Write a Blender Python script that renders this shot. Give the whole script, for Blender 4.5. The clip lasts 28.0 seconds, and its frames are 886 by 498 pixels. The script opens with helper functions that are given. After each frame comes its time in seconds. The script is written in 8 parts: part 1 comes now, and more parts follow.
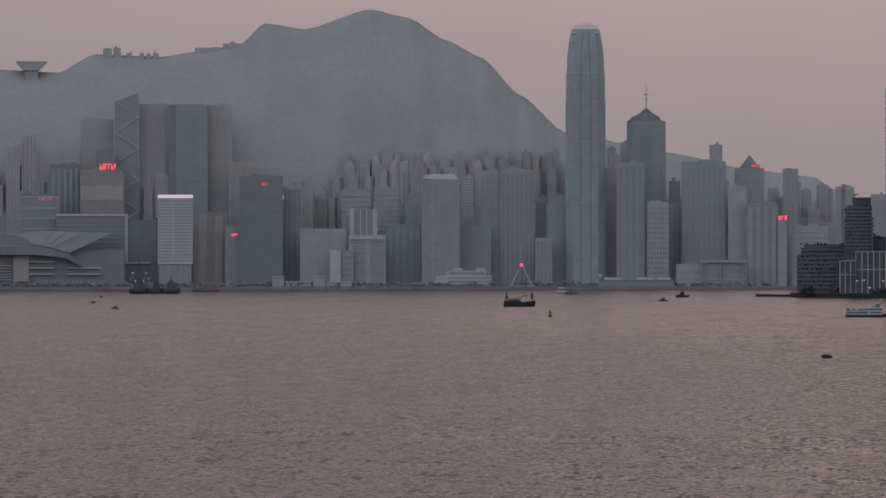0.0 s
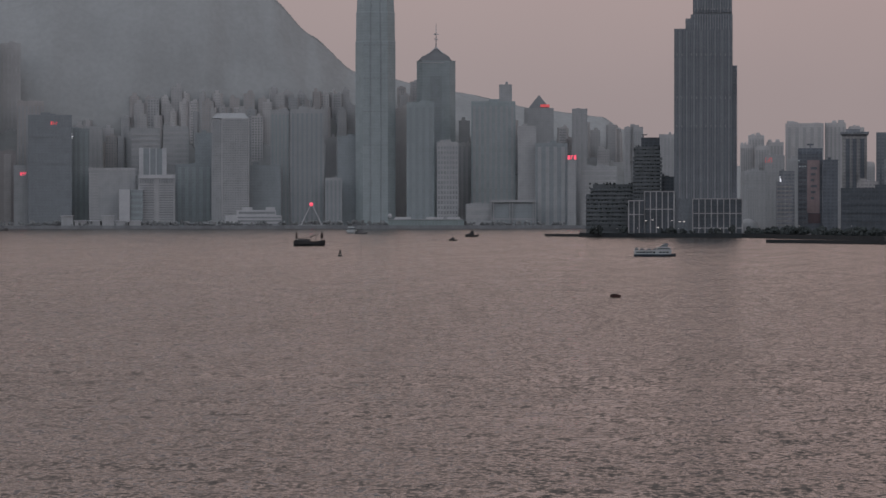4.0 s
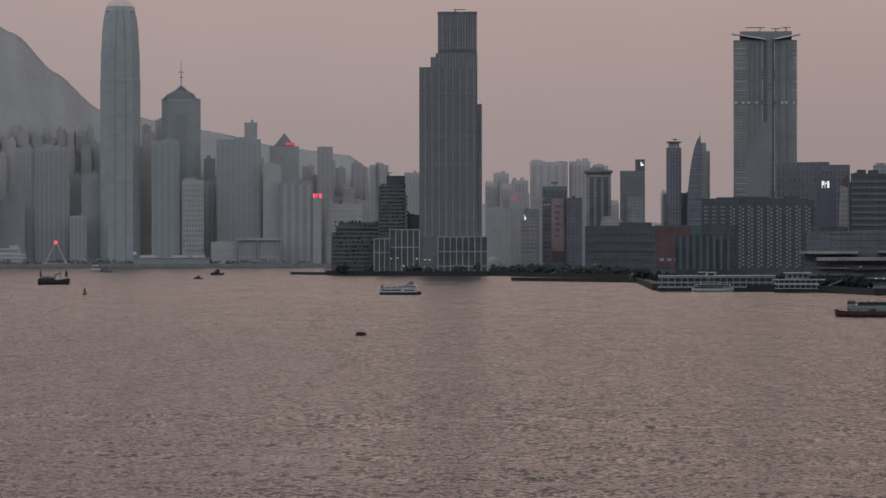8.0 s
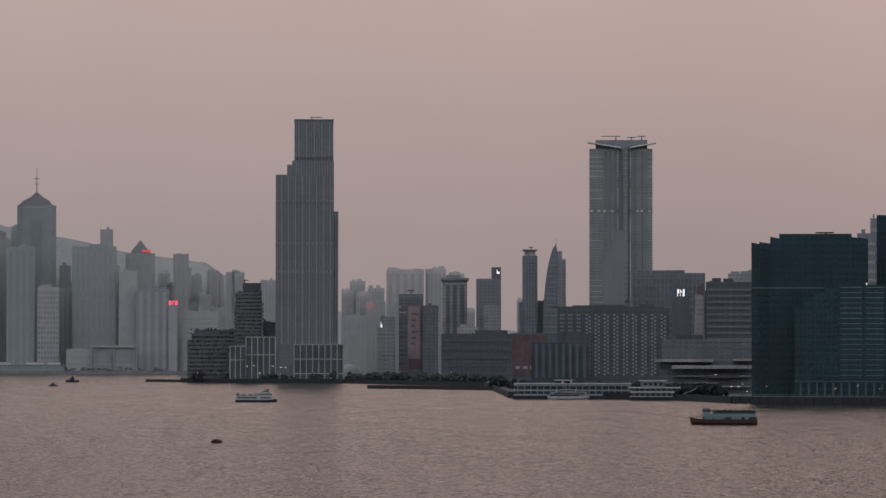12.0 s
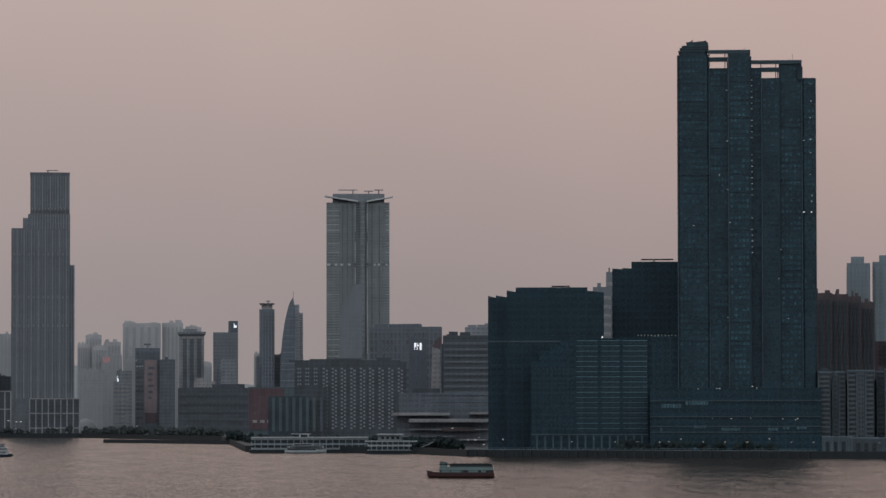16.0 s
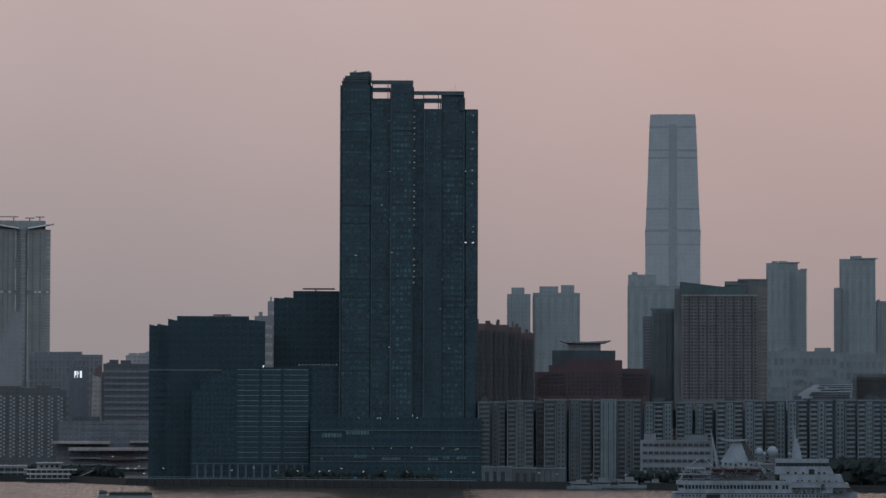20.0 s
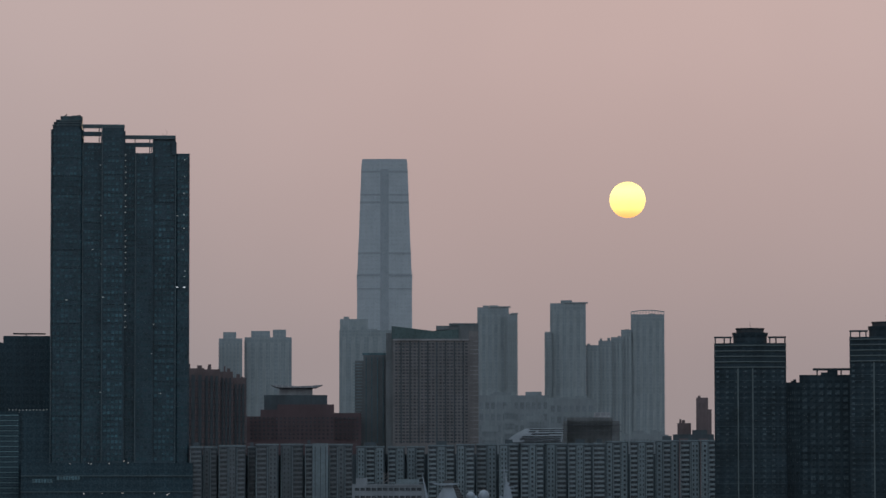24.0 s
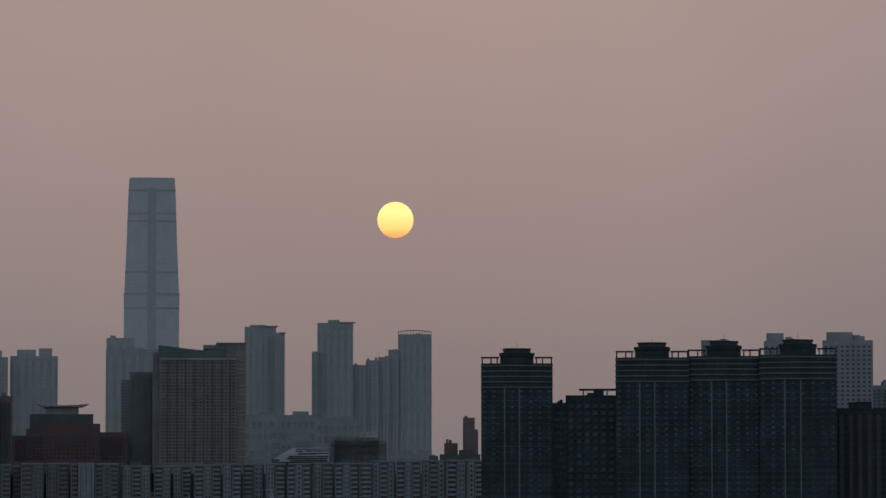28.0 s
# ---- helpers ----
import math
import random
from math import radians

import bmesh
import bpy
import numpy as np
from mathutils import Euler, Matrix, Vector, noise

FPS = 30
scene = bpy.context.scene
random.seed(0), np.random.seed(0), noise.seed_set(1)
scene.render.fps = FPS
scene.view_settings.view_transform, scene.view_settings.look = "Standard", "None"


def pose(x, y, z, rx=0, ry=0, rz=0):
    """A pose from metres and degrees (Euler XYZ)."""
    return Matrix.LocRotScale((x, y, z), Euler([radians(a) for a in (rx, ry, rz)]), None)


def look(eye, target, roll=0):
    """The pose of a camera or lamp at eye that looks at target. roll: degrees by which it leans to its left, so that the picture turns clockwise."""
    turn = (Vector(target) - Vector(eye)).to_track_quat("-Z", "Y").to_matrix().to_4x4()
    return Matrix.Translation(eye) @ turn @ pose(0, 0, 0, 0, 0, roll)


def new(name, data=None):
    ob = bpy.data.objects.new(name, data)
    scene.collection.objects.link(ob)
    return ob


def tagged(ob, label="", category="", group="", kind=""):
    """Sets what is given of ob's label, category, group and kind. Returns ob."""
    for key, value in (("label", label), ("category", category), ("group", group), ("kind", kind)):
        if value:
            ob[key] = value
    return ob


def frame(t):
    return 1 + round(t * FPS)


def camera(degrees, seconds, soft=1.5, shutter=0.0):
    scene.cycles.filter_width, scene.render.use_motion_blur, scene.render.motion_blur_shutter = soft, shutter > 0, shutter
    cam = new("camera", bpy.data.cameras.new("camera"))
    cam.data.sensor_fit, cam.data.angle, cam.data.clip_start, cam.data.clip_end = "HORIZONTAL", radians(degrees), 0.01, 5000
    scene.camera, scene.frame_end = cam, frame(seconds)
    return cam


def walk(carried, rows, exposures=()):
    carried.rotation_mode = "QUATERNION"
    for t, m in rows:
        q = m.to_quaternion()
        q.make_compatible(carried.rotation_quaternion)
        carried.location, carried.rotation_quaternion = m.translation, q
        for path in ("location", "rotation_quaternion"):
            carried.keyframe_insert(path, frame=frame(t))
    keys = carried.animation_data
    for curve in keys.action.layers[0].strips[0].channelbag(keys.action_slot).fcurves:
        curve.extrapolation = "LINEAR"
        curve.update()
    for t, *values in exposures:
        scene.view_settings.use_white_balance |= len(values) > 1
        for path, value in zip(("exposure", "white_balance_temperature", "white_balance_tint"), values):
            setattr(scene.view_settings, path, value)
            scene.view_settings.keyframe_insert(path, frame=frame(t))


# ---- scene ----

# ---- camera and its turn ----
EYE = 26.0                      # rooftop terrace over the harbour
cam = camera(12.911, 28.0)

# seconds, heading (clockwise from +y), tilt above the level, lean; degrees
TURNS = [
    (0.0, -7.022, 0.264, -0.067), (0.5, -6.628, 0.196, 0.017), (1.0, -6.278, -0.012, 0.039), (1.5, -5.845, -0.193, 0.062),
    (2.0, -5.437, -0.356, 0.050), (2.5, -5.059, -0.537, 0.064), (3.0, -4.745, -0.553, 0.080), (3.5, -4.391, -0.586, 0.025),
    (5.5, -2.418, -0.680, -0.011), (6.0, -1.927, -0.573, -0.016), (6.5, -1.356, -0.517, -0.032), (7.0, -0.922, -0.477, -0.049),
    (7.5, -0.559, -0.324, -0.075), (8.0, -0.225, -0.068, -0.045), (8.5, 0.076, 0.157, -0.004), (9.0, 0.342, 0.483, -0.028),
    (9.5, 0.525, 0.756, -0.037), (10.0, 0.817, 0.933, -0.003), (10.5, 1.021, 1.093, -0.022), (11.0, 1.217, 1.263, -0.007),
    (11.5, 1.529, 1.391, 0.022), (13.5, 3.201, 1.777, 0.079), (14.0, 3.835, 1.849, 0.079), (14.5, 4.589, 2.004, 0.067),
    (15.0, 5.155, 2.090, 0.076), (15.5, 5.594, 2.176, 0.007), (16.0, 5.726, 2.291, -0.081), (16.5, 6.121, 2.305, -0.099),
    (17.0, 6.605, 2.332, -0.059), (17.5, 7.063, 2.271, -0.047), (18.0, 7.901, 2.209, -0.062), (18.5, 8.587, 2.254, -0.060),
    (19.0, 9.485, 2.406, 0.015), (19.5, 10.152, 2.612, 0.070), (20.0, 10.673, 2.720, 0.165), (20.5, 11.164, 2.814, 0.155),
    (21.0, 11.793, 2.988, 0.097), (21.5, 12.412, 3.122, 0.036), (23.5, 14.349, 3.234, -0.093), (24.0, 14.894, 3.374, -0.073),
    (24.5, 15.416, 3.439, -0.045), (25.0, 15.932, 3.505, -0.010), (25.5, 16.346, 3.621, -0.035), (26.0, 16.819, 3.614, -0.063),
    (26.5, 17.197, 3.576, -0.062), (27.0, 17.528, 3.554, -0.011), (27.5, 17.921, 3.591, -0.005), (28.0, 18.298, 3.659, -0.010),
]
walk(cam, [(t, pose(0, 0, EYE, 90 + tilt, 0, -head) @ pose(0, 0, 0, 0, 0, lean)) for t, head, tilt, lean in TURNS],
     exposures=[(0, 0.0, 6560, 17), (3, 0.0, 6650, 17), (8, 0.05, 6850, 17), (11, 0.08, 6850, 17), (17, 0.04, 6500, 10), (21, 0.04, 6250, 11), (25, -0.03, 6330, 10), (26, -0.47, 6450, 11), (28, -0.5, 6430, 11)])

# ---- sky, sun ----
SUN_AZ, SUN_EL = 17.600, 4.085


def heading(az, d, z=0.0):
    a = radians(az)
    return Vector((d * math.sin(a), d * math.cos(a), z))


def node(tree, kind, **values):
    n = tree.nodes.new(kind)
    for k, v in values.items():
        n.inputs[k].default_value = v
    return n


def ramp(tree, stops, source, mode="EASE"):
    n = tree.nodes.new("ShaderNodeValToRGB")
    n.color_ramp.interpolation = mode
    while len(n.color_ramp.elements) < len(stops):
        n.color_ramp.elements.new(0.5)
    for e, (p, c) in zip(n.color_ramp.elements, stops):
        e.position, e.color = p, (*c, 1)
    tree.links.new(source, n.inputs[0])
    return n.outputs[0]


def mix(tree, how, fac, a, b):
    n = tree.nodes.new("ShaderNodeMix")
    n.data_type, n.blend_type = "RGBA", how
    for socket, v in ((n.inputs[0], fac), (n.inputs[6], a), (n.inputs[7], b)):
        if hasattr(v, "links"):
            tree.links.new(v, socket)
        else:
            socket.default_value = v if isinstance(v, (int, float)) else (*v, 1)
    return n.outputs[2]


def math_node(tree, op, a, b=0.0, c=0.0):
    n = tree.nodes.new("ShaderNodeMath")
    n.operation = op
    for socket, v in zip(n.inputs, (a, b, c)):
        if hasattr(v, "links"):
            tree.links.new(v, socket)
        else:
            socket.default_value = v
    return n.outputs[0]


def build_sky():
    w = bpy.data.worlds.new("sky")
    scene.world = w
    w.use_nodes = True
    tr = w.node_tree
    bg = tr.nodes["Background"]
    sky = tr.nodes.new("ShaderNodeTexSky")
    sky.sky_type, sky.sun_disc = "NISHITA", False
    sky.sun_elevation, sky.sun_rotation = radians(SUN_EL), radians(SUN_AZ)
    sky.dust_density, sky.air_density, sky.ozone_density = 6.0, 2.0, 1.0
    co = tr.nodes.new("ShaderNodeTexCoord").outputs["Generated"]
    xyz = tr.nodes.new("ShaderNodeSeparateXYZ")
    tr.links.new(co, xyz.inputs[0])
    # dusk haze: dull near the horizon, rosy above it, cool overhead
    up = ramp(tr, [(0.0, (0.280, 0.256, 0.256)), (0.03, (0.306, 0.274, 0.273)), (0.065, (0.374, 0.321, 0.313)), (0.11, (0.452, 0.378, 0.364)),
                   (0.22, (0.575, 0.465, 0.425)), (0.42, (0.54, 0.47, 0.445)), (0.65, (0.53, 0.53, 0.54)), (1.0, (0.58, 0.62, 0.66))], xyz.outputs[2], "LINEAR")
    # brighter near the low sun; unseen sky behind is raised to light the fronts
    s = heading(SUN_AZ, math.cos(radians(SUN_EL)), math.sin(radians(SUN_EL)))
    dot = tr.nodes.new("ShaderNodeVectorMath")
    dot.operation = "DOT_PRODUCT"
    dot.inputs[1].default_value = s
    tr.links.new(co, dot.inputs[0])
    turned = math_node(tr, "MULTIPLY_ADD", dot.outputs["Value"], 0.5, 0.5)
    glow = ramp(tr, [(0.0, (1.85, 2.33, 2.65)), (0.25, (1.6, 1.9, 2.1)), (0.5, (1.3, 1.4, 1.47)), (0.80, (1.02, 1.05, 1.08)), (0.90, (0.97, 0.985, 1.0)), (0.94, (1.0, 1.005, 1.015)),
                     (0.965, (1.09, 1.07, 1.07)), (0.9905, (1.07, 1.03, 1.03)), (0.998, (1.10, 1.03, 1.02)), (1.0, (1.20, 1.08, 1.05))],
                turned, "LINEAR")
    veil = mix(tr, "MULTIPLY", 1.0, up, glow)
    noise_n = node(tr, "ShaderNodeTexNoise", Scale=9.0, Detail=3.0)
    tr.links.new(co, noise_n.inputs["Vector"])
    soft = ramp(tr, [(0.3, (0.97, 0.97, 0.97)), (0.7, (1.03, 1.025, 1.02))], noise_n.outputs[0])
    veil = mix(tr, "MULTIPLY", 1.0, veil, soft)
    thin = mix(tr, "MULTIPLY", 1.0, sky.outputs[0], (0.06, 0.06, 0.06))
    total = mix(tr, "MIX", 0.03, veil, thin)
    tr.links.new(total, bg.inputs[0])
    bg.inputs[1].default_value = 1.0


build_sky()
sun = new("sunlight", bpy.data.lights.new("sunlight", "SUN"))
sun.data.energy, sun.data.angle, sun.data.color = 0.1, radians(0.53), (1.0, 0.72, 0.42)
sun.matrix_basis = look(heading(SUN_AZ, 100, 100 * math.tan(radians(SUN_EL))), (0, 0, 0))


# ---- materials ----
def surface(name, colour, rough=0.7, metal=0.0, vary=0.16, scale=0.08, bump=0.15, lines=0.0, spec=0.3, grime=0.25, random_tint=0.0, tint=(0.6, 0.6, 0.62)):
    """Painted, rendered or glazed outside surface: broad weathering, fine grain, rain streaks; lines: a floor height that shows as faint courses."""
    m = bpy.data.materials.new(name)
    m.use_nodes = True
    tr = m.node_tree
    b = tr.nodes["Principled BSDF"]
    b.inputs["Metallic"].default_value, b.inputs["Specular IOR Level"].default_value = metal, spec
    co = tr.nodes.new("ShaderNodeTexCoord").outputs["Object"]
    big = node(tr, "ShaderNodeTexNoise", Scale=scale, Detail=4.0, Roughness=0.6)
    fine = node(tr, "ShaderNodeTexNoise", Scale=scale * 14, Detail=3.0)
    for n in (big, fine):
        tr.links.new(co, n.inputs["Vector"])
    stretch = tr.nodes.new("ShaderNodeMapping")
    stretch.inputs["Scale"].default_value = (0.6, 0.6, 0.03)
    tr.links.new(co, stretch.inputs[0])
    streak = node(tr, "ShaderNodeTexNoise", Scale=1.0, Detail=3.0)
    tr.links.new(stretch.outputs[0], streak.inputs["Vector"])
    lo, hi = 1 - vary, 1 + vary
    c = mix(tr, "MULTIPLY", 1.0, colour, ramp(tr, [(0.3, (lo, lo, lo)), (0.7, (hi, hi, hi))], big.outputs[0]))
    c = mix(tr, "MULTIPLY", 0.6, c, ramp(tr, [(0.3, (lo, lo, lo)), (0.7, (hi, hi, hi))], fine.outputs[0]))
    c = mix(tr, "MULTIPLY", grime, c, ramp(tr, [(0.35, (0.6, 0.6, 0.6)), (0.6, (1.08, 1.08, 1.08))], streak.outputs[0]))
    if random_tint:
        info = tr.nodes.new("ShaderNodeObjectInfo")
        r = ramp(tr, [(0.0, (1 - random_tint,) * 3), (1.0, (1 + random_tint,) * 3)], info.outputs["Random"], "LINEAR")
        c = mix(tr, "MULTIPLY", 1.0, c, r)
        isle = tr.nodes.new("ShaderNodeNewGeometry").outputs["Random Per Island"]
        c = mix(tr, "MULTIPLY", 1.0, c, ramp(tr, [(0.0, (1 - random_tint,) * 3), (1.0, (1 + random_tint,) * 3)], isle, "LINEAR"))
    if lines:
        xyz = tr.nodes.new("ShaderNodeSeparateXYZ")
        tr.links.new(co, xyz.inputs[0])
        z = math_node(tr, "FRACT", math_node(tr, "DIVIDE", xyz.outputs[2], lines))
        band = math_node(tr, "GREATER_THAN", z, 0.5)
        x = math_node(tr, "FRACT", math_node(tr, "DIVIDE", math_node(tr, "ADD", xyz.outputs[0], xyz.outputs[1]), lines * 1.15))
        bay = math_node(tr, "GREATER_THAN", x, 0.3)
        c = mix(tr, "MULTIPLY", math_node(tr, "MULTIPLY", band, bay), c, tint)
    tr.links.new(c, b.inputs["Base Color"])
    rr = ramp(tr, [(0.3, (max(rough - 0.12, 0.03),) * 3), (0.7, (min(rough + 0.12, 1),) * 3)], fine.outputs[0])
    tr.links.new(rr, b.inputs["Roughness"])
    bm_node = node(tr, "ShaderNodeBump", Strength=bump, Distance=0.15)
    tr.links.new(fine.outputs[0], bm_node.inputs["Height"])
    tr.links.new(bm_node.outputs[0], b.inputs["Normal"])
    return m


def glowing(name, colour, power):
    m = bpy.data.materials.new(name)
    m.use_nodes = True
    b = m.node_tree.nodes["Principled BSDF"]
    b.inputs["Base Color"].default_value = (*[0.5 * c for c in colour], 1)
    b.inputs["Emission Color"].default_value = (*colour, 1)
    b.inputs["Emission Strength"].default_value = power
    return m


def water_material():
    m = bpy.data.materials.new("harbour_water")
    m.use_nodes = True
    tr = m.node_tree
    b = tr.nodes["Principled BSDF"]
    b.inputs["IOR"].default_value = 1.26
    co = tr.nodes.new("ShaderNodeTexCoord").outputs["Object"]

    def waves(sx, sy, turn, detail, rough=0.55):
        mp = tr.nodes.new("ShaderNodeMapping")
        mp.inputs["Scale"].default_value = (sx, sy, 1)
        mp.inputs["Rotation"].default_value = (0, 0, radians(turn))
        tr.links.new(co, mp.inputs[0])
        n = node(tr, "ShaderNodeTexNoise", Scale=1.0, Detail=detail, Roughness=rough)
        tr.links.new(mp.outputs[0], n.inputs["Vector"])
        return n.outputs[0], n.outputs[1]
    gust = waves(0.004, 0.0016, 12, 4)[0]
    tr.links.new(ramp(tr, [(0.35, (0.022, 0.016, 0.012)), (0.65, (0.032, 0.022, 0.017))], gust), b.inputs["Base Color"])
    b.inputs["Roughness"].default_value = 0.1
    # ripples on the modelled swell: short chop, wavelets, and broader wind lanes for the distance
    def slopes(layers):
        total = None
        for (sx, sy, turn), force in layers:
            sub = tr.nodes.new("ShaderNodeVectorMath")
            sub.operation = "SUBTRACT"
            tr.links.new(waves(sx, sy, turn, 2, 0.6)[1], sub.inputs[0])
            sub.inputs[1].default_value = (0.5, 0.5, 0.5)
            mul = tr.nodes.new("ShaderNodeVectorMath")
            mul.operation = "MULTIPLY_ADD"
            tr.links.new(sub.outputs[0], mul.inputs[0])
            mul.inputs[1].default_value = (force * 0.7, force, 0.0)
            if total is None:
                mul.inputs[2].default_value = (0, 0, 0)
            else:
                tr.links.new(total, mul.inputs[2])
            total = mul.outputs[0]
        return total
    chop = slopes([((1.6, 0.95, 5), 1.3), ((0.6, 0.34, -4), 0.6)])
    lanes = slopes([((0.9, 0.16, 2), 0.4), ((0.28, 0.085, 3), 0.2), ((0.09, 0.024, -2), 0.18), ((0.03, 0.006, 3), 0.12)])
    # calmer towards the sheltered shore
    axes = tr.nodes.new("ShaderNodeSeparateXYZ")
    tr.links.new(co, axes.inputs[0])
    span = tr.nodes.new("ShaderNodeMapRange")
    tr.links.new(axes.outputs[1], span.inputs["Value"])
    for key, value in (("From Min", 500), ("From Max", 2000), ("To Min", 1.0), ("To Max", 0.6)):
        span.inputs[key].default_value = value
    calm = tr.nodes.new("ShaderNodeVectorMath")
    calm.operation = "SCALE"
    tr.links.new(chop, calm.inputs[0])
    tr.links.new(span.outputs[0], calm.inputs["Scale"])
    lee = tr.nodes.new("ShaderNodeVectorMath")
    lee.operation = "ADD"
    tr.links.new(calm.outputs[0], lee.inputs[0])
    tr.links.new(lanes, lee.inputs[1])
    tilt = tr.nodes.new("ShaderNodeVectorMath")
    tilt.operation = "ADD"
    tr.links.new(lee.outputs[0], tilt.inputs[0])
    tilt.inputs[1].default_value = (0, -0.115, 0)  # steeper lee faces
    total = tilt.outputs[0]
    geo = tr.nodes.new("ShaderNodeNewGeometry")
    tot = tr.nodes.new("ShaderNodeVectorMath")
    tot.operation = "ADD"
    tr.links.new(geo.outputs["Normal"], tot.inputs[0])
    tr.links.new(total, tot.inputs[1])
    nrm = tr.nodes.new("ShaderNodeVectorMath")
    nrm.operation = "NORMALIZE"
    tr.links.new(tot.outputs[0], nrm.inputs[0])
    tr.links.new(nrm.outputs[0], b.inputs["Normal"])
    return m


WATER = water_material()
# far shore: distance haze is put into these paled base colours
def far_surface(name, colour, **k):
    """A surface seen over several kilometres: haze is imitated in its colour, so only broad tone and storeys still
    show.
    """
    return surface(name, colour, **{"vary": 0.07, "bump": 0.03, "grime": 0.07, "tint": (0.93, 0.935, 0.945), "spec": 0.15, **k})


FAR_PALE = far_surface("hazed_weathered_render", (0.278, 0.279, 0.285), lines=3.0)
FAR_CREAM = far_surface("hazed_cream_tile", (0.27, 0.258, 0.257), lines=2.8)
FAR_GREY = far_surface("hazed_grey_tile", (0.256, 0.261, 0.268), lines=2.8)
FAR_WHITE = far_surface("hazed_white_panels", (0.335, 0.338, 0.35), rough=0.5)
FAR_GLASS = far_surface("hazed_blue_curtain_glass", (0.222, 0.252, 0.26), rough=0.35, lines=3.4)
FAR_DARK = far_surface("hazed_smoked_glass", (0.198, 0.219, 0.231), rough=0.3, lines=3.4)
FAR_DEEP = far_surface("hazed_deep_grey_glass", (0.158, 0.172, 0.184), rough=0.3, lines=3.4)
FAR_BROWN = far_surface("hazed_brown_cladding", (0.225, 0.21, 0.211), lines=3.2)
FAR_PANE = far_surface("hazed_window_glass", (0.19, 0.2, 0.212), rough=0.3, random_tint=0.12)
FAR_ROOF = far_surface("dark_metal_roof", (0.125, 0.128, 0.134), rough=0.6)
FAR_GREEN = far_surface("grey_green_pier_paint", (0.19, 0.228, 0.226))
HAZE_PALE = far_surface("hazed_apartment_tile", (0.335, 0.328, 0.33), lines=2.6)
# Woodland greyed and paled: the haze over it is put into its colour.
HILLSIDE = surface("hazed_wooded_hillside", (0.218, 0.222, 0.224), rough=0.95, scale=0.012, vary=0.06, bump=0.05, spec=0.0, grime=0.0)
TREETOPS = surface("hazed_woodland_canopy", (0.15, 0.155, 0.158), rough=0.95, scale=0.05, vary=0.12, spec=0.0, grime=0.0, random_tint=0.08)
# middle distance: wall and glass colours carry a thinner painted haze
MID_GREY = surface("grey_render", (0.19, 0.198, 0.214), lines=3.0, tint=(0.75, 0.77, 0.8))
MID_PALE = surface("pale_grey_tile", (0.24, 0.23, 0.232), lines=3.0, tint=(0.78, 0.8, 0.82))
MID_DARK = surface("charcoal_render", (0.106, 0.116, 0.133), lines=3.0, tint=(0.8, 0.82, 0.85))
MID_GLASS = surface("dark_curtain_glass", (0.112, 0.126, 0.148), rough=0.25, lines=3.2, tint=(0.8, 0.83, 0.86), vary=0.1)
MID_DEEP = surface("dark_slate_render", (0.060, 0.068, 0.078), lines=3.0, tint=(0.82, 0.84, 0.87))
POINT_GLASS = surface("hazed_blue_grey_tower_glass", (0.120, 0.131, 0.145), rough=0.25, lines=3.2, tint=(0.93, 0.935, 0.945), vary=0.1)
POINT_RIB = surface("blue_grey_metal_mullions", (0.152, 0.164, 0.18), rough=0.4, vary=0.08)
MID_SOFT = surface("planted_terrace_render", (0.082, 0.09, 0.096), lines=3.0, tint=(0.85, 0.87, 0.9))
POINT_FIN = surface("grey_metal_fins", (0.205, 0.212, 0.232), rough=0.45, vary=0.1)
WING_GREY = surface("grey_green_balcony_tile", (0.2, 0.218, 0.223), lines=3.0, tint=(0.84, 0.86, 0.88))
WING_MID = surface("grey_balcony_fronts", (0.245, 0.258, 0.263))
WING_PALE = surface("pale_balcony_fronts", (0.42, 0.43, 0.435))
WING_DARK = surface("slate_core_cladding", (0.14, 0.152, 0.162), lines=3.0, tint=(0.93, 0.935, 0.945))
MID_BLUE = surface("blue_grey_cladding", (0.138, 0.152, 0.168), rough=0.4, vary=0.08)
MID_PANE = surface("window_glass", (0.08, 0.084, 0.096), rough=0.25, vary=0.1, random_tint=0.25)
BANNER = surface("faded_pink_banner", (0.215, 0.165, 0.168), rough=0.7)
MID_NAVY = surface("navy_grey_glass", (0.075, 0.085, 0.104), rough=0.35, vary=0.1)
# Dull red and teal stand in for a lit screen's changing colours.
RED_SCREEN = surface("dull_red_screen", (0.08, 0.05, 0.056), rough=0.6, vary=0.15)
TEAL_PANEL = surface("dull_teal_panel", (0.062, 0.088, 0.096), rough=0.5, vary=0.1)
STONE = surface("pale_stone_frames", (0.245, 0.242, 0.248), rough=0.6)
RED_PANEL = surface("dull_red_panels", (0.085, 0.06, 0.066), rough=0.6)
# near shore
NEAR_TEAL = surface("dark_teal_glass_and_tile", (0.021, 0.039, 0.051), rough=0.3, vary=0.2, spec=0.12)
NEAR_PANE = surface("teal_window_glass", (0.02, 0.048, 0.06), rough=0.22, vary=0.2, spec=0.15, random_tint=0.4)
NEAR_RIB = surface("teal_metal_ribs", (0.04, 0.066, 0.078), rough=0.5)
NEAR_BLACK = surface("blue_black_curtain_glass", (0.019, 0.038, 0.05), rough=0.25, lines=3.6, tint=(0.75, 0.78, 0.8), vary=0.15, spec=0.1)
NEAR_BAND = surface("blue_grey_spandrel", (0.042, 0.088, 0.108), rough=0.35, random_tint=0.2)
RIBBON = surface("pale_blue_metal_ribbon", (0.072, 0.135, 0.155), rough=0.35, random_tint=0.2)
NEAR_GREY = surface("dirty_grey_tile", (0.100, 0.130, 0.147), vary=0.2)
